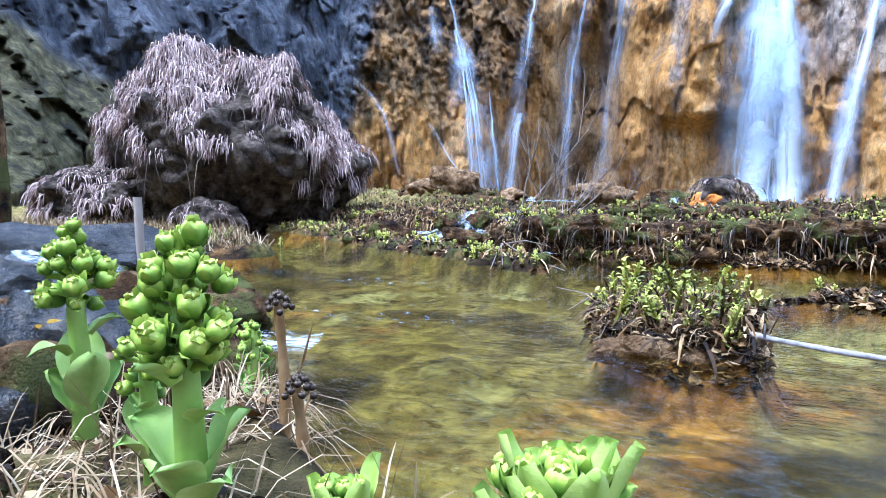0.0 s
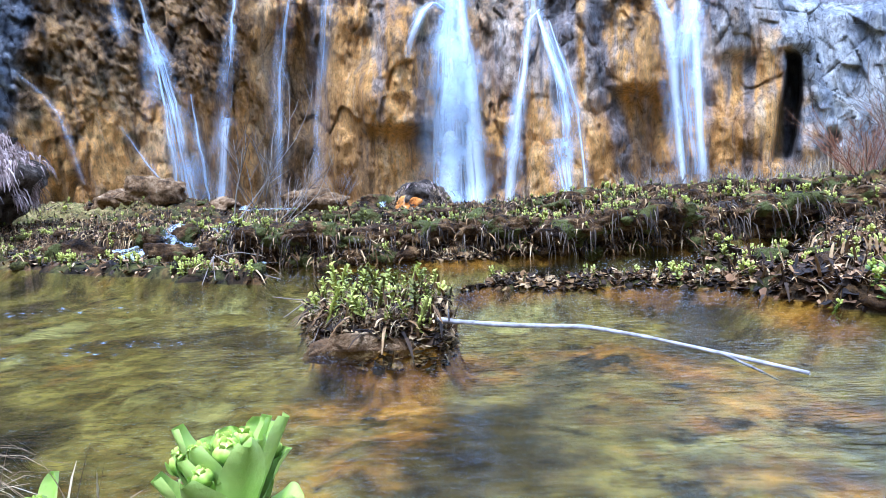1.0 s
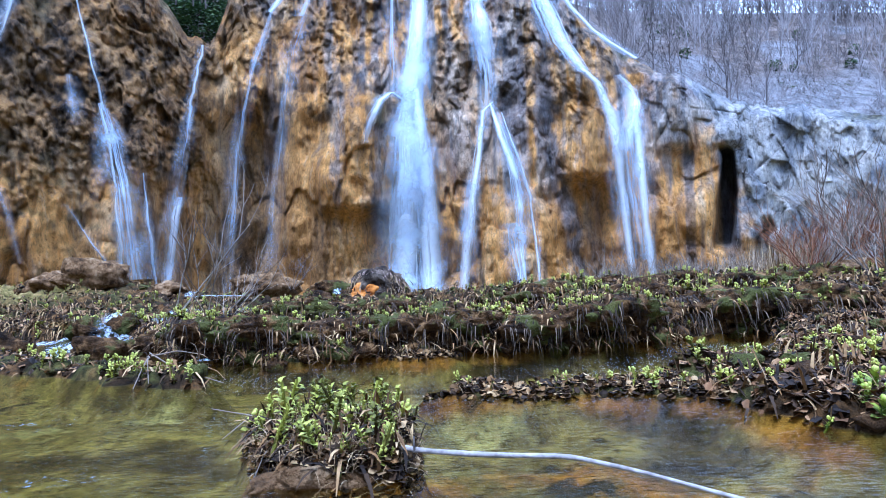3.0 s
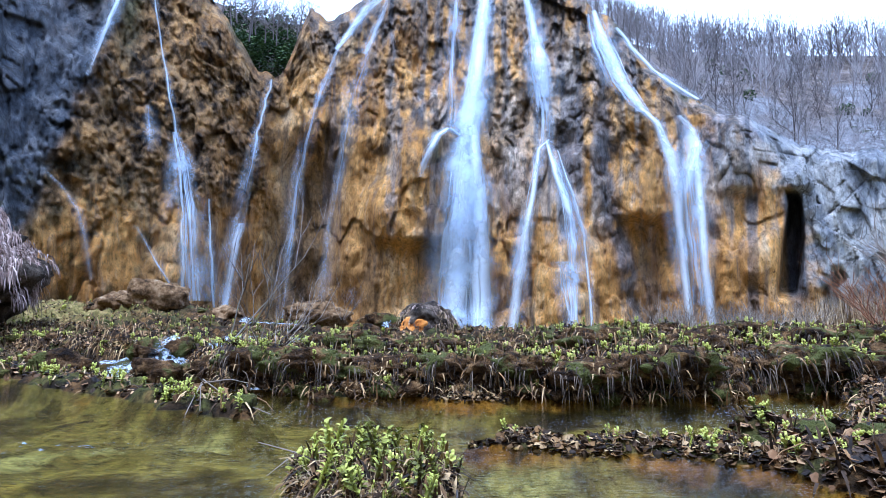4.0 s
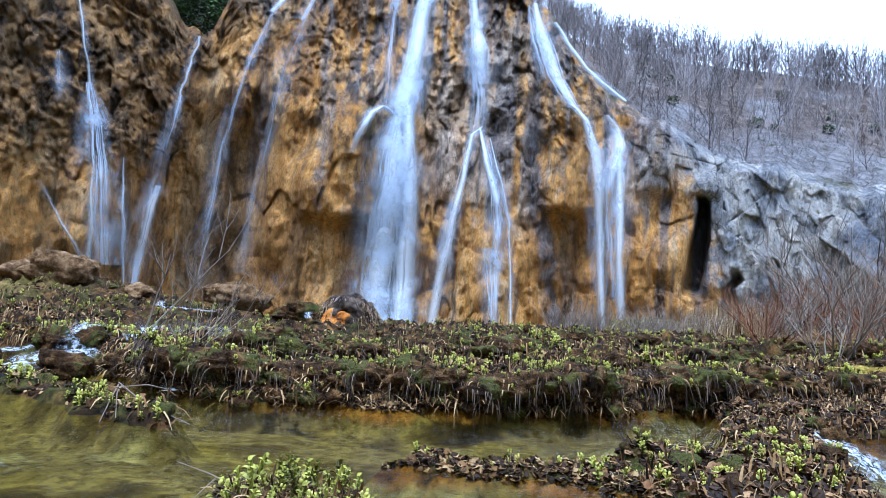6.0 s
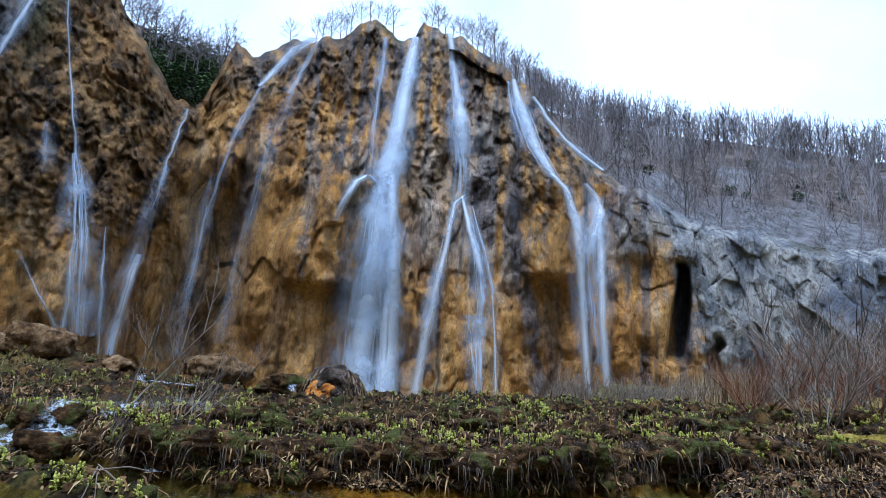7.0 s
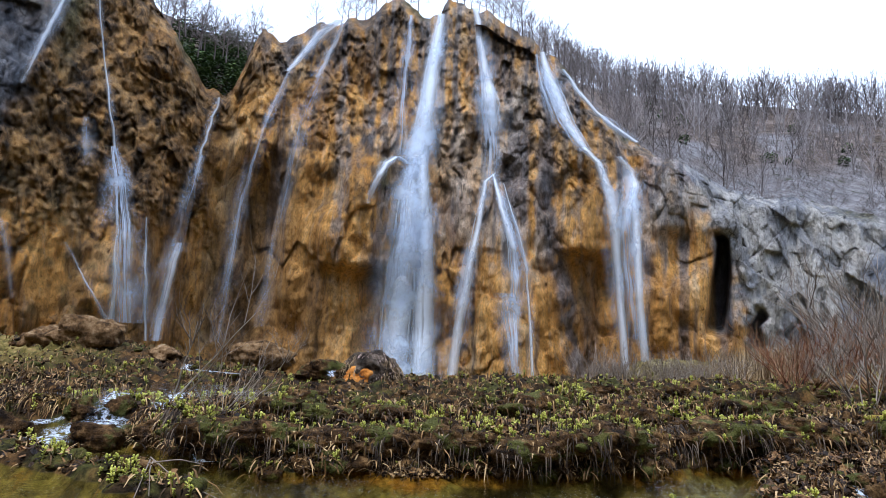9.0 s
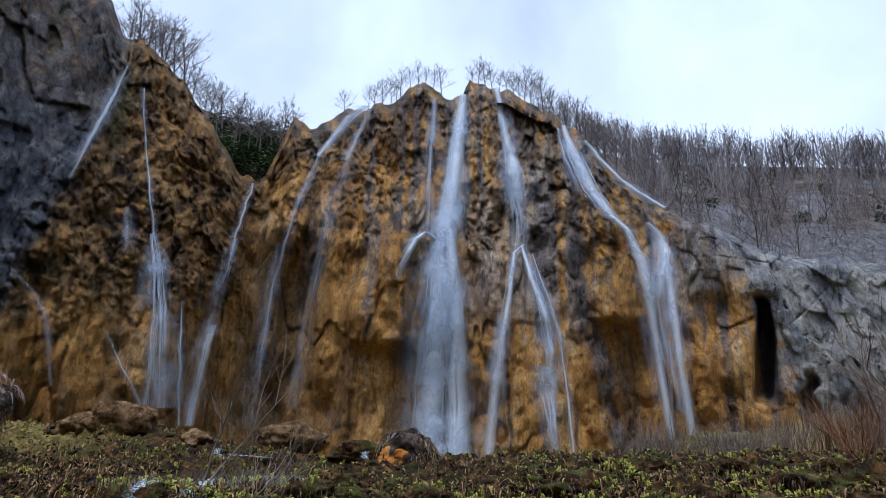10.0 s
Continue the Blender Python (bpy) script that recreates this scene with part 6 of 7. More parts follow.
def clustered(pts, seed, scale=1.1, level=0.0):
    return pts[fbm(flat(pts[:, 0], pts[:, 1], scale), 3, seed) > level]


pile = Pile()
NEAR_EDGE = [(-3.2, 8.0), (-2, 6.95), (-1.15, 6.05), (-0.2, 5.8), (0.6, 6.0), (2.2, 5.8), (3.4, 6.0), (4.7, 6.6), (6, 6.9), (9, 7.6), (13, 8.6), (13, 10.5), (6, 9), (0, 8.3), (-3.5, 10), (-9, 12.5), (-9, 10.6), (-5.1, 8.6)]
pts = np.concatenate([clustered(scatter(TERRACE, 3600, 41, 0.14), 401, 1.0, -0.02), clustered(scatter(NEAR_EDGE, 3400, 42, 0.10), 402, 1.2, -0.05)])
ridge = np.abs(fbm(flat(pts[:, 0], pts[:, 1], 3.2), 4, 207))
patch = fbm(flat(pts[:, 0], pts[:, 1], 1.5), 3, 211)
pts = pts[(ridge > 0.10) & (patch > -0.02)]
kind = rng.random(len(pts))
add_sprouts(pile, pts[kind < 0.72], rng.uniform(0.07, 0.17, (kind < 0.72).sum()), 43, TUFTS)
add_sprouts(pile, pts[(kind >= 0.72) & (kind < 0.88)], rng.uniform(0.10, 0.22, ((kind >= 0.72) & (kind < 0.88)).sum()), 42)
add_sprouts(pile, pts[kind >= 0.88], rng.uniform(0.08, 0.15, (kind >= 0.88).sum()), 44, ROSETTES)
pts = clustered(scatter(PROM, 900, 45, 0.04), 403, 1.4, 0.0)
add_sprouts(pile, pts, rng.uniform(0.07, 0.15, len(pts)), 47, TUFTS)
pts = clustered(scatter(CLUMP, 600, 49, 0.05), 405, 1.2, 0.20)
add_sprouts(pile, pts, rng.uniform(0.06, 0.13, len(pts)), 51, TUFTS)
pts = clustered(scatter(MEADOW, 500, 53, 0.05), 407, 0.8, 0.1)
add_sprouts(pile, pts, rng.uniform(0.10, 0.22, len(pts)), 55)
tagged(new("marsh_plants", pile.mesh("marsh_plants", M_SPROUT)), "yellow-green marsh plants sprouting all over the terraces", "plants", kind="stuff")

# plants that can be told apart, on the islet, the spit and the near end of the clump
SPROUT_MESH = []
for k, (v, f, t) in enumerate(SPROUTS):
    SPROUT_MESH.append(mesh_of("leaves", v, f, M_SPROUT, attributes=[("tone", t)]))
for material in (M_SPROUT, M_FRESH):
    SPROUT_MESH += [mesh_of("leaves", v, f, material, attributes=[("tone", t)]) for v, f, t in TUFTS]


def marsh_plant(place, height, kind, turn, label, group):
    ob = thing("marsh_plant", label, "plant", place, turn, group, size=height)
    part("leaves", SPROUT_MESH[kind], ob).rotation_euler = (0.35 * math.sin(turn * 7), 0.35 * math.sin(turn * 11), 0)


g = random.Random(5)
for p in scatter(ISLE, 120, 61, 0.0):
    kind = g.choice((0, 1, 2, 3, 0, 1, 2, 3, 4, 5, 6))
    marsh_plant(p, (0.07 + 0.20 * g.random() ** 1.4) * (1.25 - 0.35 * (p[0] - 0.2)) * (1.0 if kind < 4 else 0.5), kind, g.uniform(0, 6), "yellow-green marsh plant on the littered islet", "plants on the islet")
for p in scatter(SPIT, 26, 63, 0.01):
    marsh_plant(p, g.uniform(0.06, 0.13), g.randrange(8), g.uniform(0, 6), "small marsh plant on the low spit", "plants on the spit")
for p in scatter([(3.0, 2.1), (3.75, 2.0), (3.85, 2.7), (3.1, 2.7)], 24, 65, -0.05):
    marsh_plant(p, g.uniform(0.07, 0.17), g.randrange(8, 12), g.uniform(0, 6), "fresh green leafy plant at the water's edge", "plants at the end of the bank")


def litter_mesh(name, pts, size, seed, material, label, flatness=0.6):
    """Curled dead leaves and scraps lying in heaps."""
    g = np.random.default_rng(seed)
    pile = Pile()
    v = np.array([(-0.5, -0.35, 0.10), (0, -0.5, 0.0), (0.5, -0.3, 0.14), (-0.45, 0.35, 0.02), (0.05, 0.6, 0.16), (0.5, 0.3, -0.02)])
    f = np.array([(0, 1, 4, 3), (1, 2, 5, 4)])
    n = len(pts)
    q = pts + np.column_stack([np.zeros((n, 2)), g.uniform(0.0, size * 0.6, n)])
    pile.many(v, f, q, g.uniform(0, 6.28, n), g.uniform(0.5, 1.3, n) * size, g.random(n) ** 1.3, g.normal(0, flatness, n))
    tagged(new(name, pile.mesh(name, material, False)), label, "leaf litter", kind="stuff")


pts = np.concatenate([scatter(TERRACE, 12000, 71, 0.0), scatter(NEAR_EDGE, 14000, 70, -0.02), scatter(PROM, 3000, 72, 0.0), scatter(CLUMP, 9000, 73, -0.03)])
litter_mesh("leaf_litter", pts, 0.055, 74, M_LITTER, "brown curled dead leaves heaped over the terraces", 0.7)
pts = np.concatenate([scatter(ISLE, 3600, 75, -0.10), scatter(SPIT, 1500, 76, -0.03), scatter(MAT, 400, 77, -0.02)])
litter_mesh("leaf_litter", pts, 0.046, 78, M_DEAD, "brown dead leaves heaped on the islet and the spit", 0.7)


def blades_mesh(name, pts, length, width, seed, material, label, category, droop=0.6, spread=0.7):
    """Thin blades or stalks that rise and bend over."""
    g = np.random.default_rng(seed)
    n = len(pts)
    a = g.uniform(0, 6.28, n)
    out = np.stack([np.cos(a), np.sin(a), np.zeros(n)], 1)
    side = np.stack([-np.sin(a), np.cos(a), np.zeros(n)], 1)
    ln = length * g.uniform(0.4, 1.2, n)
    sp = spread * g.uniform(0.1, 1.2, n)
    rows = []
    for t, w in ((0.0, 1.0), (0.4, 0.9), (0.75, 0.7), (1.0, 0.2)):
        c = pts + out * (ln * sp * t)[:, None] + np.array([0, 0, 1.0]) * (ln * (t - droop * sp * t * t))[:, None]
        rows += [c - side * width * w * 0.5, c + side * width * w * 0.5]
    v = np.stack(rows, 1).reshape(-1, 3)
    f = (np.array([(0, 1, 3, 2), (2, 3, 5, 4), (4, 5, 7, 6)])[None] + (np.arange(n) * 8)[:, None, None]).reshape(-1, 4)
    ob = new(name, strips_mesh(name, v, f, np.repeat(g.random(n), 8), material))
    return tagged(ob, label, category, kind="stuff")


blades_mesh("dry_stalks", np.concatenate([scatter(TERRACE, 1300, 81, 0.05), scatter(NEAR_EDGE, 2600, 80, 0.03), scatter(PROM, 700, 82, 0.02), scatter(CLUMP, 900, 83, 0.02)]), 0.16, 0.007, 84, M_STRAW, "dry straw stalks among the marsh plants", "dry grass", 0.8, 0.9)
blades_mesh("dry_stalks", np.concatenate([scatter(ISLE, 2600, 85, -0.06), scatter(SPIT, 250, 86, 0.0), scatter(MAT, 300, 87, 0.0)]), 0.12, 0.004, 88, M_STRAW, "dry straw and twigs tangled on the islet", "dry grass", 0.9, 1.1)
blades_mesh("dry_meadow", scatter(MEADOW, 9000, 89, 0.05), 0.30, 0.012, 90, M_STRAW, "flattened yellow dry grass on the far bank", "dry grass", 0.9, 1.0)
near_pts = clustered(scatter(BANK, 9000, 91, 0.1), 421, 5.0, -0.02)
near_pts = near_pts[np.hypot(near_pts[:, 0] - 1.25, near_pts[:, 1] + 0.5) > 0.42]
near_pts = near_pts[near_pts[:, 1] > -0.6]
blades_mesh("dry_stalks", near_pts, 0.15, 0.0026, 92, M_STRAW, "long pale straw lying over the near bank", "dry grass", 1.05, 1.6)
litter_mesh("leaf_litter", near_pts[:900], 0.020, 93, M_DEAD, "brown dead leaves on the near bank", 0.6)

# roots and stalks that hang over the terrace edge
g2 = np.random.default_rng(97)
x = g2.uniform(-3.2, 12.0, 60000)
y = np.interp(x, np.array(TERRACE)[:9, 0], np.array(TERRACE)[:9, 1]) + g2.uniform(-0.5, 1.4, len(x))
wig = 0.22 * fbm(flat(x, y, 0.9), 4, 201) + 0.10 * fbm(flat(x, y, 3.2), 4, 207) + 0.03 * fbm(flat(x, y, 11.0), 3, 213)
inset = sd_polygon(x, y, TERRACE) + 1.3 * wig
k = (inset > 0.08) & (inset < 0.30)
pts = np.column_stack([x[k], y[k], land_height(x[k], y[k]) + 0.03])
pts = pts[fbm(flat(pts[:, 0], pts[:, 1], 1.3), 3, 409) > -0.22]
EDGE = pts
lip = np.concatenate([scatter(NEAR_EDGE, 9000, 131, 0.05), scatter(TERRACE, 9000, 133, 0.1)])
drop = lip[:, 2] - land_height(lip[:, 0], lip[:, 1] - 0.09)
lip = lip[drop > 0.07]
LIP = np.repeat(lip, 3, 0) + g2.normal(0, 0.025, (3 * len(lip), 3))
k = (inset > -0.12) & (inset < 0.08)
FOOT = np.column_stack([x[k], y[k], land_height(x[k], y[k])])[:320]
nn = np.column_stack([g2.normal(0, 0.3, len(pts)), -np.ones(len(pts)), np.zeros(len(pts))])
side = np.column_stack([g2.normal(0, 0.4, len(LIP)), -np.ones(len(LIP)), np.zeros(len(LIP))])
tagged(new("withered_leaves", strips_mesh("withered_leaves", *hanging_strips(LIP, side, 0.17, 0.020, 1.0, 99), M_DEAD)), "limp brown leaves hanging over the ledges of the terrace", "dead leaves", kind="stuff")
tagged(new("hanging_roots", strips_mesh("hanging_roots", *hanging_strips(pts, nn, 0.38, 0.014, 1.0, 98), M_ROOT)), "dark roots and stalks hanging over the terrace edge", "roots", kind="stuff")


# tussocks: dark root balls with moss and leaves on top, along the edges and over the terraces
bm = bmesh.new()
bmesh.ops.create_icosphere(bm, subdivisions=2, radius=1.0)
ball = np.array([v.co[:] for v in bm.verts])
ball_faces = np.array([[v.index for v in f.verts] for f in bm.faces])
bm.free()
g3 = np.random.default_rng(111)
spots_t = np.concatenate([EDGE[g3.integers(0, len(EDGE), 200)] + np.column_stack([np.zeros(200), g3.uniform(0, 0.25, 200), np.full(200, -0.05)]), FOOT, clustered(scatter(TERRACE, 800, 113, 0.2), 415, 1.0, 0.0), scatter(PROM, 60, 117, 0.03)])
low_t = scatter(CLUMP, 90, 115, 0.02)
dark, mossy, crown_pts = Pile(), Pile(), []
for k in range(5):
    n = fbm(ball * 1.6 + 9.1 * k, 4, 501) + 0.5 * np.abs(fbm(ball * 4 + 3.3 * k, 3, 503))
    shape = ball * (1 + 0.9 * n)[:, None] * np.array([1, 1, 0.6])
    sel = spots_t[k::5]
    size = g3.uniform(0.04, 0.13, len(sel))
    half = len(sel) * 9 // 10
    dark.many(shape, ball_faces, sel[:half], g3.uniform(0, 6.28, half), size[:half])
    mossy.many(shape, ball_faces, sel[half:], g3.uniform(0, 6.28, len(sel) - half), size[half:])
    low = low_t[k::5]
    dark.many(shape, ball_faces, low, g3.uniform(0, 6.28, len(low)), g3.uniform(0.04, 0.11, len(low)))
    crown_pts.append(sel + np.column_stack([np.zeros((len(sel), 2)), size * 0.55]))
tagged(new("tussocks", dark.mesh("tussocks", M_ROCK)), "dark earthy tussocks of roots on the terrace", "tussocks", kind="stuff")
tagged(new("moss_cushions", mossy.mesh("moss_cushions", M_MOSSY)), "olive moss cushions on the terrace", "moss", kind="stuff")
top = np.concatenate(crown_pts)
pile = Pile()
many = np.repeat(top, 2, 0) + g3.normal(0, 0.05, (len(top) * 2, 3)) * np.array([1, 1, 0.15])
many = many[fbm(flat(many[:, 0], many[:, 1], 1.5), 3, 211) > 0.02]
add_sprouts(pile, many, g3.uniform(0.06, 0.12, len(many)), 119, TUFTS)
tagged(new("marsh_plants", pile.mesh("marsh_plants", M_SPROUT)), "yellow-green marsh plants crowning the tussocks", "plants", kind="stuff")

dead_pts = np.concatenate([scatter(NEAR_EDGE, 9000, 121, 0.0), np.repeat(FOOT, 12, 0) + g3.normal(0, 0.08, (len(FOOT) * 12, 3)) * np.array([1, 1, 0.3]), np.repeat(top, 7, 0) + g3.normal(0, 0.09, (len(top) * 7, 3)) * np.array([1, 1, 0.4]), scatter(PROM, 1500, 123, 0.0), scatter(CLUMP, 2500, 125, 0.0), scatter(ISLE, 500, 127, 0.0)])
blades_mesh("dead_leaves", dead_pts, 0.18, 0.020, 129, M_DEAD, "long withered brown leaves sagging over the tussocks", "dead leaves", 1.0, 1.3)

# turf blocks that overhang the water and the inner ledges, with roots below and young plants on top
TURF = []
for k in range(5):
    body = lump("turf", (0.42, 0.30, 0.17), 81 + k, 4, 0.7, 0.25, M_ROCK, 1.0)
    cen, nrm = on_mesh(body, 420, -0.3, 83 + k)
    out = (nrm[:, 2] < 0.45) & (cen[:, 1] < 0.05)
    fringe = strips_mesh("root_fringe", *hanging_strips(cen[out], nrm[out], 0.22, 0.012, 1.0, 85 + k), M_ROOT)
    limp = strips_mesh("dead_leaves", *hanging_strips(cen[~out][:120], nrm[~out][:120] + np.array([0, -0.4, 0]), 0.15, 0.022, 0.7, 87 + k), M_DEAD)
    cen, nrm = on_mesh(body, 15, 0.6, 89 + k)
    pile = Pile()
    add_sprouts(pile, cen[:13], g3.uniform(0.06, 0.13, 13), 91 + k, TUFTS)
    TURF.append((body, fringe, limp, pile.mesh("plant_cover", M_SPROUT)))


def turf_block(x, y, z, size, kind, turn):
    ob = thing("turf_block", "dark overhanging turf block with roots and young plants", "turf", (x, y, z), turn, "turf blocks along the terrace", size=size)
    for name, me, stuff in zip(("turf", "root_fringe", "dead_leaves", "plant_cover"), TURF[kind], (0, 1, 1, 1)):
        p = part(name, me, ob)
        if stuff:
            tagged(p, kind="stuff")


g = random.Random(29)
front = np.array(TERRACE)[:9]
for k in range(27):
    x = -1.2 + 0.44 * k + g.uniform(-0.15, 0.15)
    y = float(np.interp(x, front[:, 0], front[:, 1])) + g.uniform(-0.02, 0.22)
    turf_block(x, y, g.uniform(0.10, 0.20), g.uniform(0.7, 1.15), k % 5, g.uniform(-0.5, 0.5))
for k in range(30):
    x = -0.7 + 0.42 * k + g.uniform(-0.3, 0.3)
    y = float(np.interp(x, front[:, 0], front[:, 1])) + g.choice((0.9, 1.7, 2.8)) + g.uniform(-0.2, 0.3)
    turf_block(x, y, float(land_height(np.array([x]), np.array([y]))[0]) + g.uniform(-0.10, -0.02), g.uniform(0.6, 1.2), k % 5, g.uniform(-0.6, 0.6))

# ---- sticks and branches ----
def branch_mesh(name, runs, material, sides=6, tone=0.5, seed=0):
    """Runs: lists of (points, first radius, last radius); knobbly tubes in one mesh."""
    pile = Pile()
    for n, (pts, r0, r1) in enumerate(runs):
        pts = np.array(pts, float)
        m = max(12, 5 * len(pts))
        t, t0 = np.linspace(0, 1, m), np.linspace(0, 1, len(pts))
        c = np.stack([np.interp(t, t0, pts[:, k]) for k in range(3)], 1)
        ker = np.array([0.25, 0.5, 0.25])
        for k in range(3):
            c[1:-1, k] = np.convolve(c[:, k], ker, "same")[1:-1]
        rad = np.interp(t, [0, 1], [r0, r1]) * (1 + 0.18 * vnoise(np.stack([t * 20 + 5 * n, 0 * t, 0 * t + seed], 1), 3))
        v, f = tube(c, rad, sides)
        pile.add(v, f, tone)
    return pile.mesh(name, material)


fallen = thing("fallen_stick", "long bleached stick lying from the islet into the pool", "stick")
part("stem", branch_mesh("stem", [([(0.98, 2.34, 0.11), (1.18, 2.22, 0.10), (1.45, 2.20, 0.075), (1.82, 2.17, 0.06), (2.05, 1.98, 0.05), (2.31, 1.72, 0.03), (2.50, 1.56, 0.008)], 0.0135, 0.007)], M_STICK, 8), fallen)
part("side_twig", branch_mesh("side_twig", [([(1.17, 2.22, 0.10), (1.17, 2.22, 0.16)], 0.006, 0.004)], M_STICK, 6, 0.1), fallen)
part("side_twig", branch_mesh("side_twig", [([(2.28, 1.74, 0.03), (2.36, 1.62, 0.0), (2.40, 1.58, -0.02)], 0.006, 0.003)], M_STICK, 6, 0.2), fallen)

limb = thing("dead_branch", "pale broken branch reaching from the islet over the pool", "branch")
for run in ([([(0.35, 2.95, 0.08), (0.15, 3.2, 0.06), (-0.15, 3.45, 0.05)], 0.006, 0.002), ([(0.2, 3.1, 0.07), (0.15, 2.8, 0.03)], 0.004, 0.002), ([(0.6, 2.5, 0.16), (0.5, 2.35, 0.08), (0.47, 2.25, -0.02)], 0.004, 0.002)]):
    part("twig", branch_mesh("twig", [run], M_TWIG, 5), limb)
limb = thing("dead_branch", "pale dead branch on the shore with its tip in the pool", "branch")
for run in ([([(-1.35, 5.15, 0.22), (-1.0, 4.85, 0.12), (-0.7, 4.65, 0.07), (-0.45, 4.5, 0.03)], 0.007, 0.003), ([(-1.3, 5.1, 0.2), (-1.15, 4.7, 0.22), (-1.05, 4.5, 0.05)], 0.006, 0.003), ([(-1.35, 5.15, 0.2), (-1.25, 4.8, 0.12), (-1.2, 4.55, 0.0)], 0.008, 0.004), ([(-1.3, 5.0, 0.2), (-1.0, 4.95, 0.25), (-0.8, 5.0, 0.2)], 0.008, 0.003)]):
    part("twig", branch_mesh("twig", [run], M_TWIG, 6), limb)


def twiggy(height, seed, lean, stems, spread, thick):
    """A leafless sapling or shrub: several stems that fork into thin twigs."""
    r = random.Random(seed)
    runs = []

    def grow(p, d, length, rad, level):
        pts = [p[:]]
        q, dd = Vector(p), d.copy()
        for k in range(4):
            dd = (dd + Vector((r.uniform(-1, 1), r.uniform(-1, 1), r.uniform(-0.4, 0.7))) * 0.16).normalized()
            q = q + dd * length / 4
            pts.append(q[:])
        runs.append((pts, rad, rad * 0.45))
        if level < 2:
            for k in range(5 - level):
                t = r.uniform(0.3, 1.0)
                i = min(int(t * 4), 3)
                b = Vector(pts[i]).lerp(Vector(pts[i + 1]), t * 4 - i)
                nd = (dd * 0.6 + Vector((r.uniform(-1, 1), r.uniform(-1, 1), r.uniform(-0.1, 0.9))) * 0.6).normalized()
                grow(b[:], nd, length * r.uniform(0.35, 0.6), rad * 0.55, level + 1)

    for k in range(stems):
        a = 6.28 * k / stems + r.uniform(-0.5, 0.5)
        d = Vector((math.cos(a) * spread + lean[0], math.sin(a) * spread + lean[1], 1)).normalized()
        grow((0.05 * math.cos(a), 0.05 * math.sin(a), -0.05), d, height * r.uniform(0.6, 1.0), thick, 0)
    pile = Pile()
    for pts, r0, r1 in runs:
        pts = pts if r0 > 0.9 * thick else pts[::2]
        v, f = tube(pts, np.linspace(r0, r1, len(pts)), 3)
        pile.add(v, f, r.random())
    return pile


sapling = thing("dead_sapling", "leafless pale sapling leaning over the terrace", "sapling", (-2.45, 8.2, 0.35))
part("crown", twiggy(2.0, 7, (0.75, 0.0), 3, 0.25, 0.014).mesh("crown", M_TWIG), sapling)
sapling = thing("dead_sapling", "thin leafless sapling bent over the terrace edge", "sapling", (-1.5, 6.6, 0.15))
part("crown", twiggy(1.3, 11, (0.7, 0.2), 4, 0.3, 0.009).mesh("crown", M_TWIG), sapling)
sapling = thing("dead_sapling", "tuft of thin bare twigs on the terrace crest", "sapling", (-2.4, 15.0, 0.6))
part("crown", twiggy(0.9, 13, (0.2, 0.0), 9, 0.6, 0.006).mesh("crown", M_TWIG), sapling)

SHRUBS = [(twiggy(1.0, 21 + k, (0.1, 0), 11, 0.65, 0.009).mesh("crown", M_TWIG), twiggy(1.0, 41 + k, (-0.1, 0), 12, 0.75, 0.008).mesh("crown", M_RUST)) for k in range(3)]
g = random.Random(17)


def shrub(az, dist, height, rust, z):
    a = radians(az)
    ob = thing("bare_shrub", "rust-brown leafless shrub below the cliff" if rust else "grey leafless shrub below the cliff", "shrub",
               (EYE[0] + dist * math.sin(a), EYE[1] + dist * math.cos(a), z), g.uniform(0, 6), "shrubs below the cliff", size=height)
    part("crown", SHRUBS[g.randrange(3)][1 if rust else 0], ob)


for k in range(34):
    az = g.uniform(16, 34)
    d = g.uniform(20, 30)
    shrub(az, d, g.uniform(1.0, 1.7), g.random() < 0.08, float(land_height(np.array([EYE[0] + d * math.sin(radians(az))]), np.array([EYE[1] + d * math.cos(radians(az))]))[0]) - 0.05)
for k in range(26):
    az = g.uniform(14.5, 25)
    d = g.uniform(17, 24)
    shrub(az, d, g.uniform(0.8, 1.4), False, float(land_height(np.array([EYE[0] + d * math.sin(radians(az))]), np.array([EYE[1] + d * math.cos(radians(az))]))[0]) - 0.05)
for k in range(18):
    az = g.uniform(32, 50)
    d = g.uniform(11.5, 20)
    shrub(az, d, g.uniform(0.9, 1.5) + 0.05 * (az - 32), g.random() < 0.7, float(land_height(np.array([EYE[0] + d * math.sin(radians(az))]), np.array([EYE[1] + d * math.cos(radians(az))]))[0]) - 0.05)
for k in range(14):
    az = g.uniform(36, 56)
    d = g.uniform(22, 34)
    shrub(az, d, g.uniform(2.5, 4.0), False, 0.1)

# tall straw below the cliff
az, d = np.radians(rng.uniform(15, 34, 6000)), rng.uniform(22, 36, 6000)
bx, by = EYE[0] + d * np.sin(az), EYE[1] + d * np.cos(az)
blades_mesh("tall_straw", np.column_stack([bx, by, land_height(bx, by)]), 1.5, 0.02, 101, M_STRAW, "tall pale straw along the foot of the cliff", "dry grass", 0.5, 0.5)

# ---- the near bank's flowering plants ----


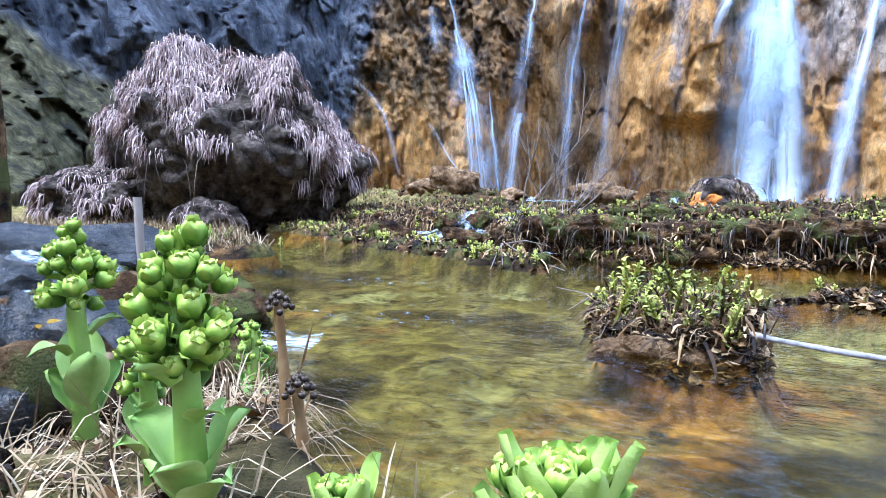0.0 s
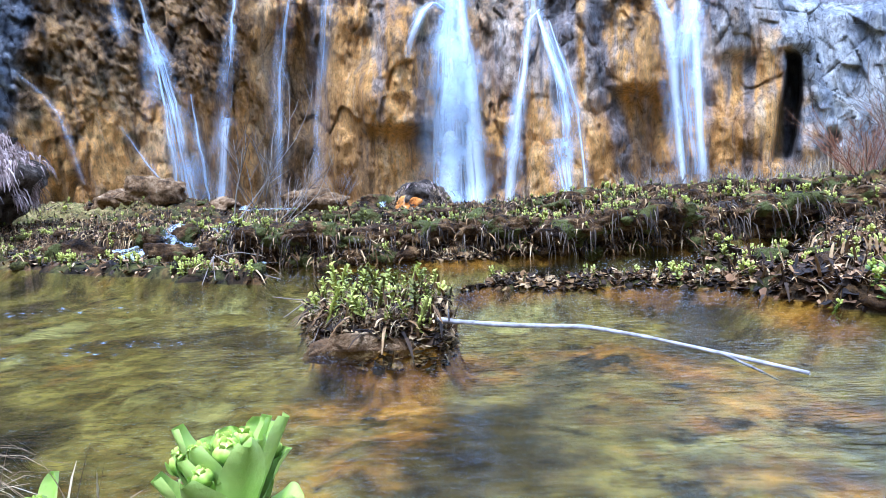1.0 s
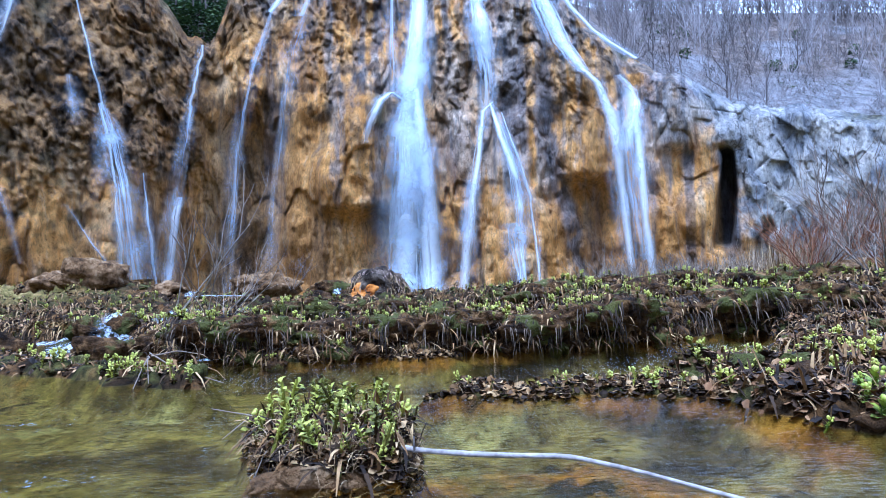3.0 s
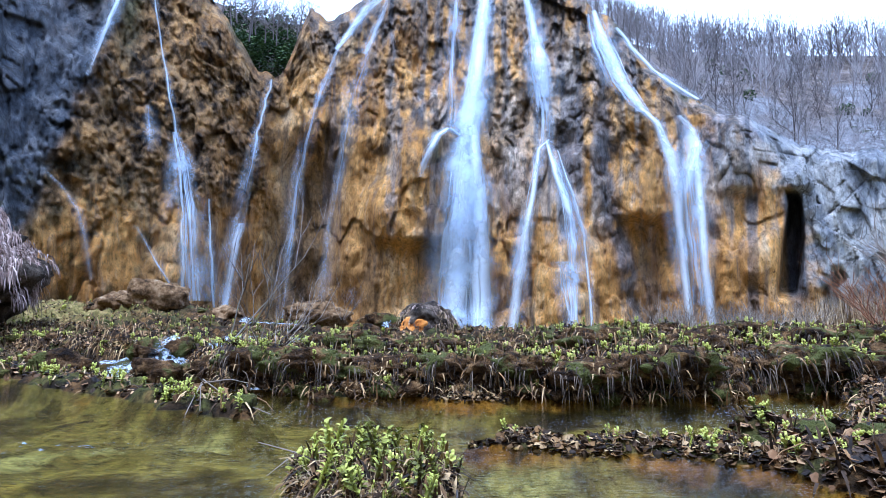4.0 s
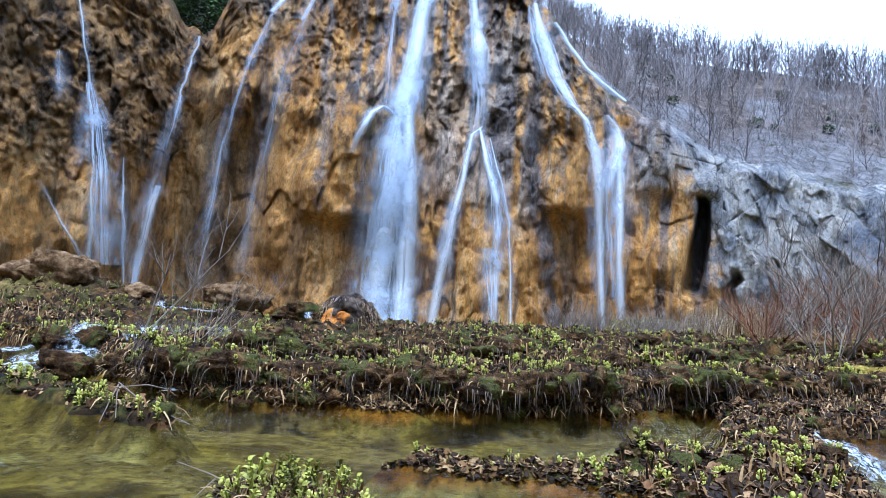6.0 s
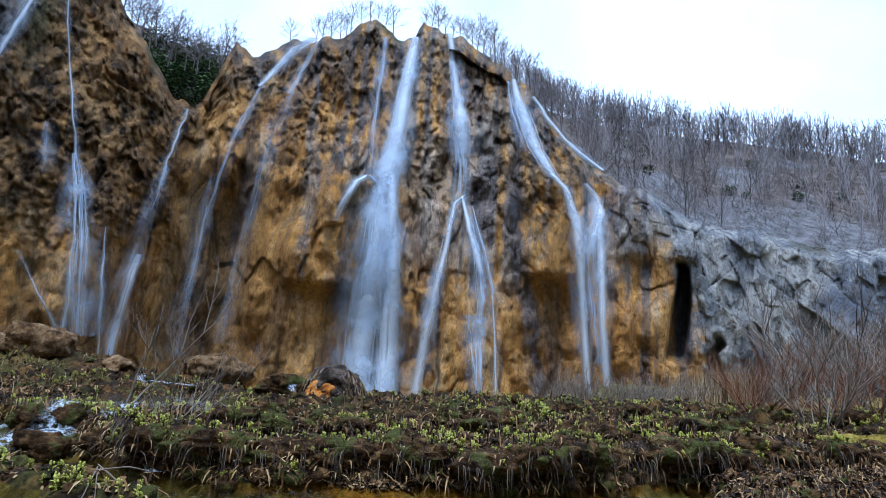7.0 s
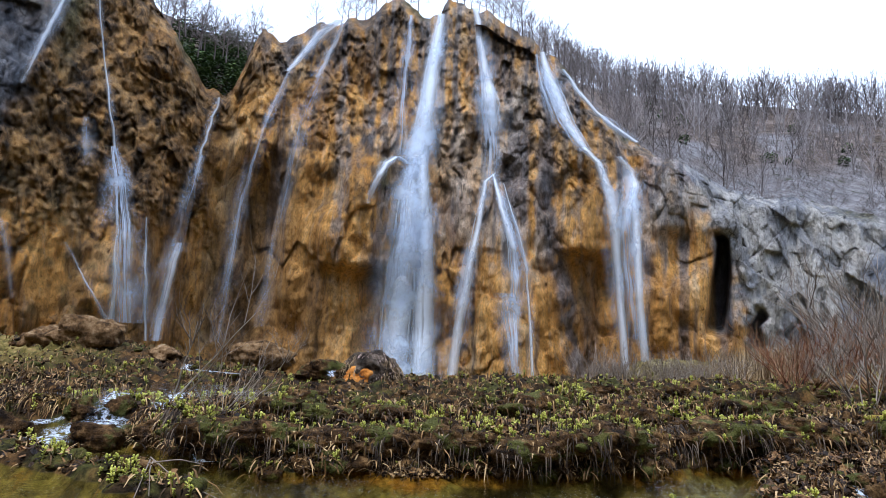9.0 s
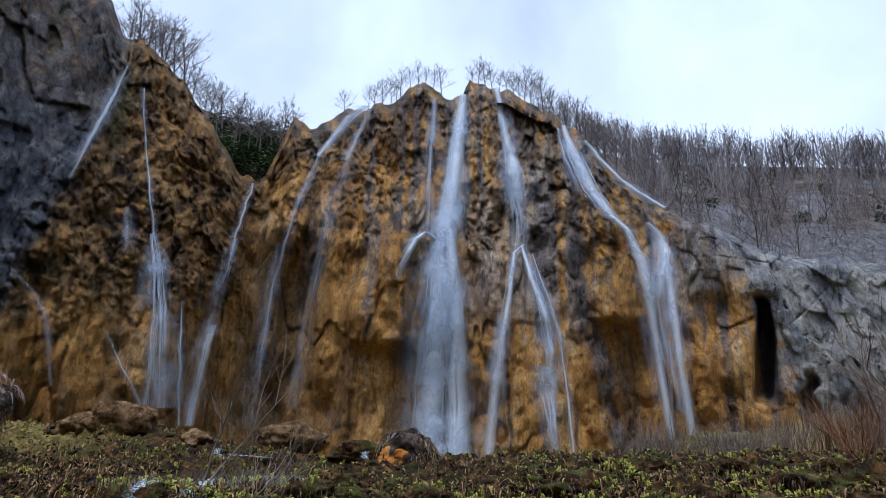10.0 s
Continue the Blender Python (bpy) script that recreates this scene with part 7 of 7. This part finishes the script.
def ball_bud(pile, centre, radius, seed, up=(0, 0, 1)):
    """A closed flower bud wrapped in pointed bracts."""
    g = np.random.default_rng(seed)
    up = np.array(up, float) / np.linalg.norm(up)
    a = np.cross(up, (0.3, 0.9, 0.1))
    a /= np.linalg.norm(a)
    b = np.cross(up, a)
    n, m = 9, 14
    th = np.linspace(0.05, math.pi * 0.97, n)
    ph = np.linspace(0, 2 * math.pi, m, endpoint=False)
    T, P = np.meshgrid(th, ph, indexing="ij")
    rr = radius * (1 + 0.10 * np.cos(5 * P + seed) * np.sin(T) + 0.16 * np.cos(7 * P + 2.0 * seed) * (T < 1.0))
    loc = np.stack([rr * np.sin(T) * np.cos(P), rr * np.sin(T) * np.sin(P), radius * np.where(T < 1.3, 0.85, 1.25) * np.cos(T) + 0.12 * radius * np.cos(5 * P + 3 * T) * (T < 1.2)], -1).reshape(-1, 3)
    v = np.asarray(centre) + loc @ np.array([a, b, up])
    i = np.arange(n * m).reshape(n, m)
    f = np.stack([i[:-1], np.roll(i[:-1], -1, 1), np.roll(i[1:], -1, 1), i[1:]], -1).reshape(-1, 4)
    # yellow tips; the dark lower half puts the shade between buds into the tone
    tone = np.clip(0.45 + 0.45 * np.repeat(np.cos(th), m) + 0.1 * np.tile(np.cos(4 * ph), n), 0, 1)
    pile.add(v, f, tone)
    # crinkled folds at the mouth of the bud
    for k in range(6):
        ang = k * 1.047 + g.uniform(-0.2, 0.2)
        side, tan = math.cos(ang) * a + math.sin(ang) * b, -math.sin(ang) * a + math.cos(ang) * b
        c = np.asarray(centre) + radius * (0.45 * side + 0.62 * up)
        tip = c + radius * (side * g.uniform(-0.1, 0.3) + up * g.uniform(0.3, 0.65))
        pile.add(np.array([c - tan * radius * 0.38, c + tan * radius * 0.38, tip + tan * radius * 0.17, tip - tan * radius * 0.17]), np.array([(0, 1, 2, 3)]), np.array([0.45, 0.45, 0.95, 0.95]))
    # bracts
    for k in range(3):
        ang = k * 2.094 + g.uniform(-0.3, 0.3)
        side = math.cos(ang) * a + math.sin(ang) * b
        tan = -math.sin(ang) * a + math.cos(ang) * b
        rows = []
        for t, w, o in ((0.0, 0.34, 0.45), (0.35, 0.52, 1.06), (0.62, 0.42, 1.22), (0.80 + g.uniform(-0.1, 0.2), 0.12, 1.25 + g.uniform(-0.1, 0.4))):
            c = np.asarray(centre) + radius * (side * o + up * (-0.95 + 1.75 * t))
            rows += [c - tan * radius * w, c + side * radius * 0.06, c + tan * radius * w]
        q = [(3 * j + s, 3 * j + s + 1, 3 * j + s + 4, 3 * j + s + 3) for j in range(3) for s in (0, 1)]
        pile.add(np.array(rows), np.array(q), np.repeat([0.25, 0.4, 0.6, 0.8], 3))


def big_leaf(pile, base, direction, length, width, droop, seed, blunt=0.8):
    """A fleshy leaf with a raised rim and a midrib groove, wavy at the edge."""
    g = np.random.default_rng(seed)
    d = np.array(direction, float)
    d /= np.linalg.norm(d)
    side = np.cross(d, (0, 0, 1.0))
    side /= np.linalg.norm(side) + 1e-6
    up = np.cross(side, d)
    n, m = 10, 7
    rows, tone = [], []
    for i in range(n):
        t = i / (n - 1)
        w = width * (math.sin(math.pi * (0.12 + 0.86 * t)) ** blunt)
        c = np.array(base) + d * length * t + np.array([0, 0, -1.0]) * droop * length * t * t
        for j in range(m):
            s = j / (m - 1) * 2 - 1
            cup = 0.35 * width * s * s + 0.08 * width * math.sin(9 * t + 5 * s + seed) * abs(s)
            rows.append(c + side * w * s + up * (cup - 0.05 * width * math.cos(3.1 * s)))
            tone.append(0.35 + 0.35 * abs(s) + 0.2 * (1 - t) + g.uniform(-0.05, 0.05))
    pile.add(np.array(rows), grid_faces(n, m), np.clip(tone, 0, 1))


def butterbur(place, height, seed, turn, label, buds=24, leaves=8, head=0.5):
    """A stout flower stalk with a club of green buds and sheathing leaves."""
    g = np.random.default_rng(seed)
    ob = thing("flowering_plant", label, "plant", place, turn, "flowering plants on the near bank", size=height)
    v, f = tube([(0, 0, -0.08), (0.01, 0.0, 0.2), (0.0, 0.01, 0.55), (0.01, 0, 0.92)], [0.066, 0.055, 0.046, 0.035], 12)
    pile = Pile()
    pile.add(v, f, np.repeat(np.linspace(0.25, 0.75, 4), 12))
    part("stalk", pile.mesh("stalk", M_STEM), ob)
    for k in range(leaves):
        a = k * 2.399 + g.uniform(-0.3, 0.3)
        h = 0.0 + (0.30 if k < leaves * 0.6 else 0.55) * k / leaves
        pile = Pile()
        low = k < leaves * 0.6
        big_leaf(pile, (0.06 * math.cos(a), 0.06 * math.sin(a), h), (math.cos(a), math.sin(a), 2.6 if low else 1.2), (0.46 if low else 0.24) * g.uniform(0.8, 1.2), 0.115 if low else 0.075, (0.30 if low else 0.35) + g.uniform(-0.15, 0.35), seed * 10 + k)
        part("leaf", pile.mesh("leaf", M_LEAF), ob)
    for k in range(buds):
        t = k / (buds - 1)
        a = k * 2.399
        rad = 0.125 * math.sin(math.pi * (0.30 + 0.68 * t)) * (1.05 - 0.2 * t)
        c = np.array((rad * math.cos(a), rad * math.sin(a), 1 - head + head * t))
        pile = Pile()
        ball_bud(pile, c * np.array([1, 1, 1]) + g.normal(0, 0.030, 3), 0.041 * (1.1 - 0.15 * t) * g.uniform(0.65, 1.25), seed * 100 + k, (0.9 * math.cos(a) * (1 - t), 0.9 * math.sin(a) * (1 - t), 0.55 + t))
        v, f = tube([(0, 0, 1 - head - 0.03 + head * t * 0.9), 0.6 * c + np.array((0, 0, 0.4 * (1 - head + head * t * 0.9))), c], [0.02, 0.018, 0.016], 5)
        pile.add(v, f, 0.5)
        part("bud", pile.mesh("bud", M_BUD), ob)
    return ob


def leafy_bud(place, height, seed, label, leaves, buds):
    """A young shoot: upright cupped leaves folded round a few yellow-green buds."""
    g = np.random.default_rng(seed)
    ob = thing("flowering_plant", label, "plant", place, seed, "flowering plants on the near bank", size=height)
    pile = Pile()
    v, f = tube([(0, 0, -0.2), (0.0, 0.0, 0.2), (0.0, 0.01, 0.6)], [0.12, 0.13, 0.09], 10)
    pile.add(v, f, np.repeat([0.2, 0.4, 0.6], 10))
    part("stalk", pile.mesh("stalk", M_STEM), ob)
    for k in range(leaves):
        a, inner = k * 2.399, k / leaves
        pile = Pile()
        rise = 1.1 + 2.6 * inner + g.uniform(-0.3, 0.6)
        big_leaf(pile, (0.12 * math.cos(a), 0.12 * math.sin(a), 0.15 + 0.30 * inner), (math.cos(a), math.sin(a), rise), (0.44 - 0.02 * inner) * g.uniform(0.7, 1.15), 0.125 - 0.03 * inner, g.uniform(0.0, 0.4), seed * 10 + k, 0.45)
        part("leaf", pile.mesh("leaf", M_LIT_LEAF), ob)
    for k in range(buds):
        a = k * 2.399
        c = np.array((0.24 * math.sqrt(k / buds) * math.cos(a), 0.24 * math.sqrt(k / buds) * math.sin(a), 0.62 - 0.10 * k / buds))
        pile = Pile()
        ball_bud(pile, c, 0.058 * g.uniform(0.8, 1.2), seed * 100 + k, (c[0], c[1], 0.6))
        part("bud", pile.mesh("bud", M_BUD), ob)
    return ob


butterbur((0.805, -0.160, 0.430), 0.245, 3, 0.3, "pale green flowering stalk with a club of closed buds", 42, 8, 0.46)
butterbur((0.468, -0.070, 0.42), 0.245, 5, 1.4, "young pale green flowering stalk with closed buds", 24, 6, 0.36)
butterbur((0.715, -0.135, 0.44), 0.165, 7, 2.2, "short pale green flowering stalk with closed buds", 18, 6, 0.5)
leafy_bud((1.105, -0.070, 0.385), 0.190, 9, "broad-leaved pale green bud opening at the edge of the bank", 21, 9)
leafy_bud((0.960, -0.140, 0.405), 0.125, 11, "small broad-leaved pale green bud at the edge of the bank", 14, 6)
butterbur((0.30, 0.36, 0.25), 0.20, 13, 1.9, "pale green budding plant by the side stream", 14, 6, 0.45)
butterbur((0.10, 0.52, 0.20), 0.19, 15, 0.9, "pale green budding plant by the side stream", 14, 6, 0.45)
for k, (px, py, hgt) in enumerate([(-1.35, 1.15, 0.24), (-1.05, 1.5, 0.26), (-2.2, 1.9, 0.3), (-3.0, 2.7, 0.3), (-2.3, 2.5, 0.22), (-6.6, 7.1, 0.35)]):
    marsh_plant((px, py, float(land_height(np.array([px]), np.array([py]))[0])), hgt, k % 4, k * 1.3, "yellow-green leafy plant by the side stream", "plants by the side stream")
leaf = thing("dead_leaf", "curled orange-brown dead leaf on the near bank", "leaf", (0.42, -0.02, 0.42), 0.6, size=0.09)
pile = Pile()
big_leaf(pile, (0, 0, 0), (0.2, 0.1, 1.0), 1.0, 0.42, 0.2, 77)
part("blade", pile.mesh("blade", M_STRAW), leaf)


def dead_flower(place, height, seed):
    """A withered stalk with a rosette of dry seed cups."""
    ob = thing("withered_stalk", "withered grey-brown flower stalk with dry seed cups", "plant", place, seed)
    part("stalk", branch_mesh("stalk", [([(0, 0, -0.03), (0.004, 0, height * 0.5), (0, 0.004, height)], 0.009, 0.006), ([(0, 0, height * 0.35), (0.03, 0.01, height * 0.55), (0.045, 0.0, height * 0.85)], 0.003, 0.001)], M_DEAD, 6, 0.75), ob)
    pile = Pile()
    for k in range(16):
        a = k * 2.4
        r = 0.018 * math.sqrt(k / 15)
        ball_bud(pile, (r * math.cos(a), r * math.sin(a), height + 0.012 - 0.022 * k / 15), 0.0042, k)
    part("seed_head", pile.mesh("seed_head", M_ROOT), ob)


dead_flower((0.664, 0.084, 0.36), 0.205, 1)
dead_flower((0.750, 0.029, 0.36), 0.12, 2)
stake = thing("stake", "thin pale wooden stake standing in the near bank", "stake", (0.10, 0.25, 0.15))
part("wood", branch_mesh("wood", [([(0, 0, -0.1), (0.002, 0, 0.3), (0, 0.003, 0.56)], 0.009, 0.008)], M_TWIG, 5, 0.7), stake)
trunk = thing("tree_trunk", "dark mossy tree trunk beside the meadow", "tree trunk", (-5.35, 2.2, 0.0))
part("bark", branch_mesh("bark", [([(0, 0, -0.2), (0.05, 0.02, 0.8), (0.0, 0.05, 2.2), (-0.05, 0, 3.4)], 0.13, 0.10)], M_ROCK, 12), trunk)
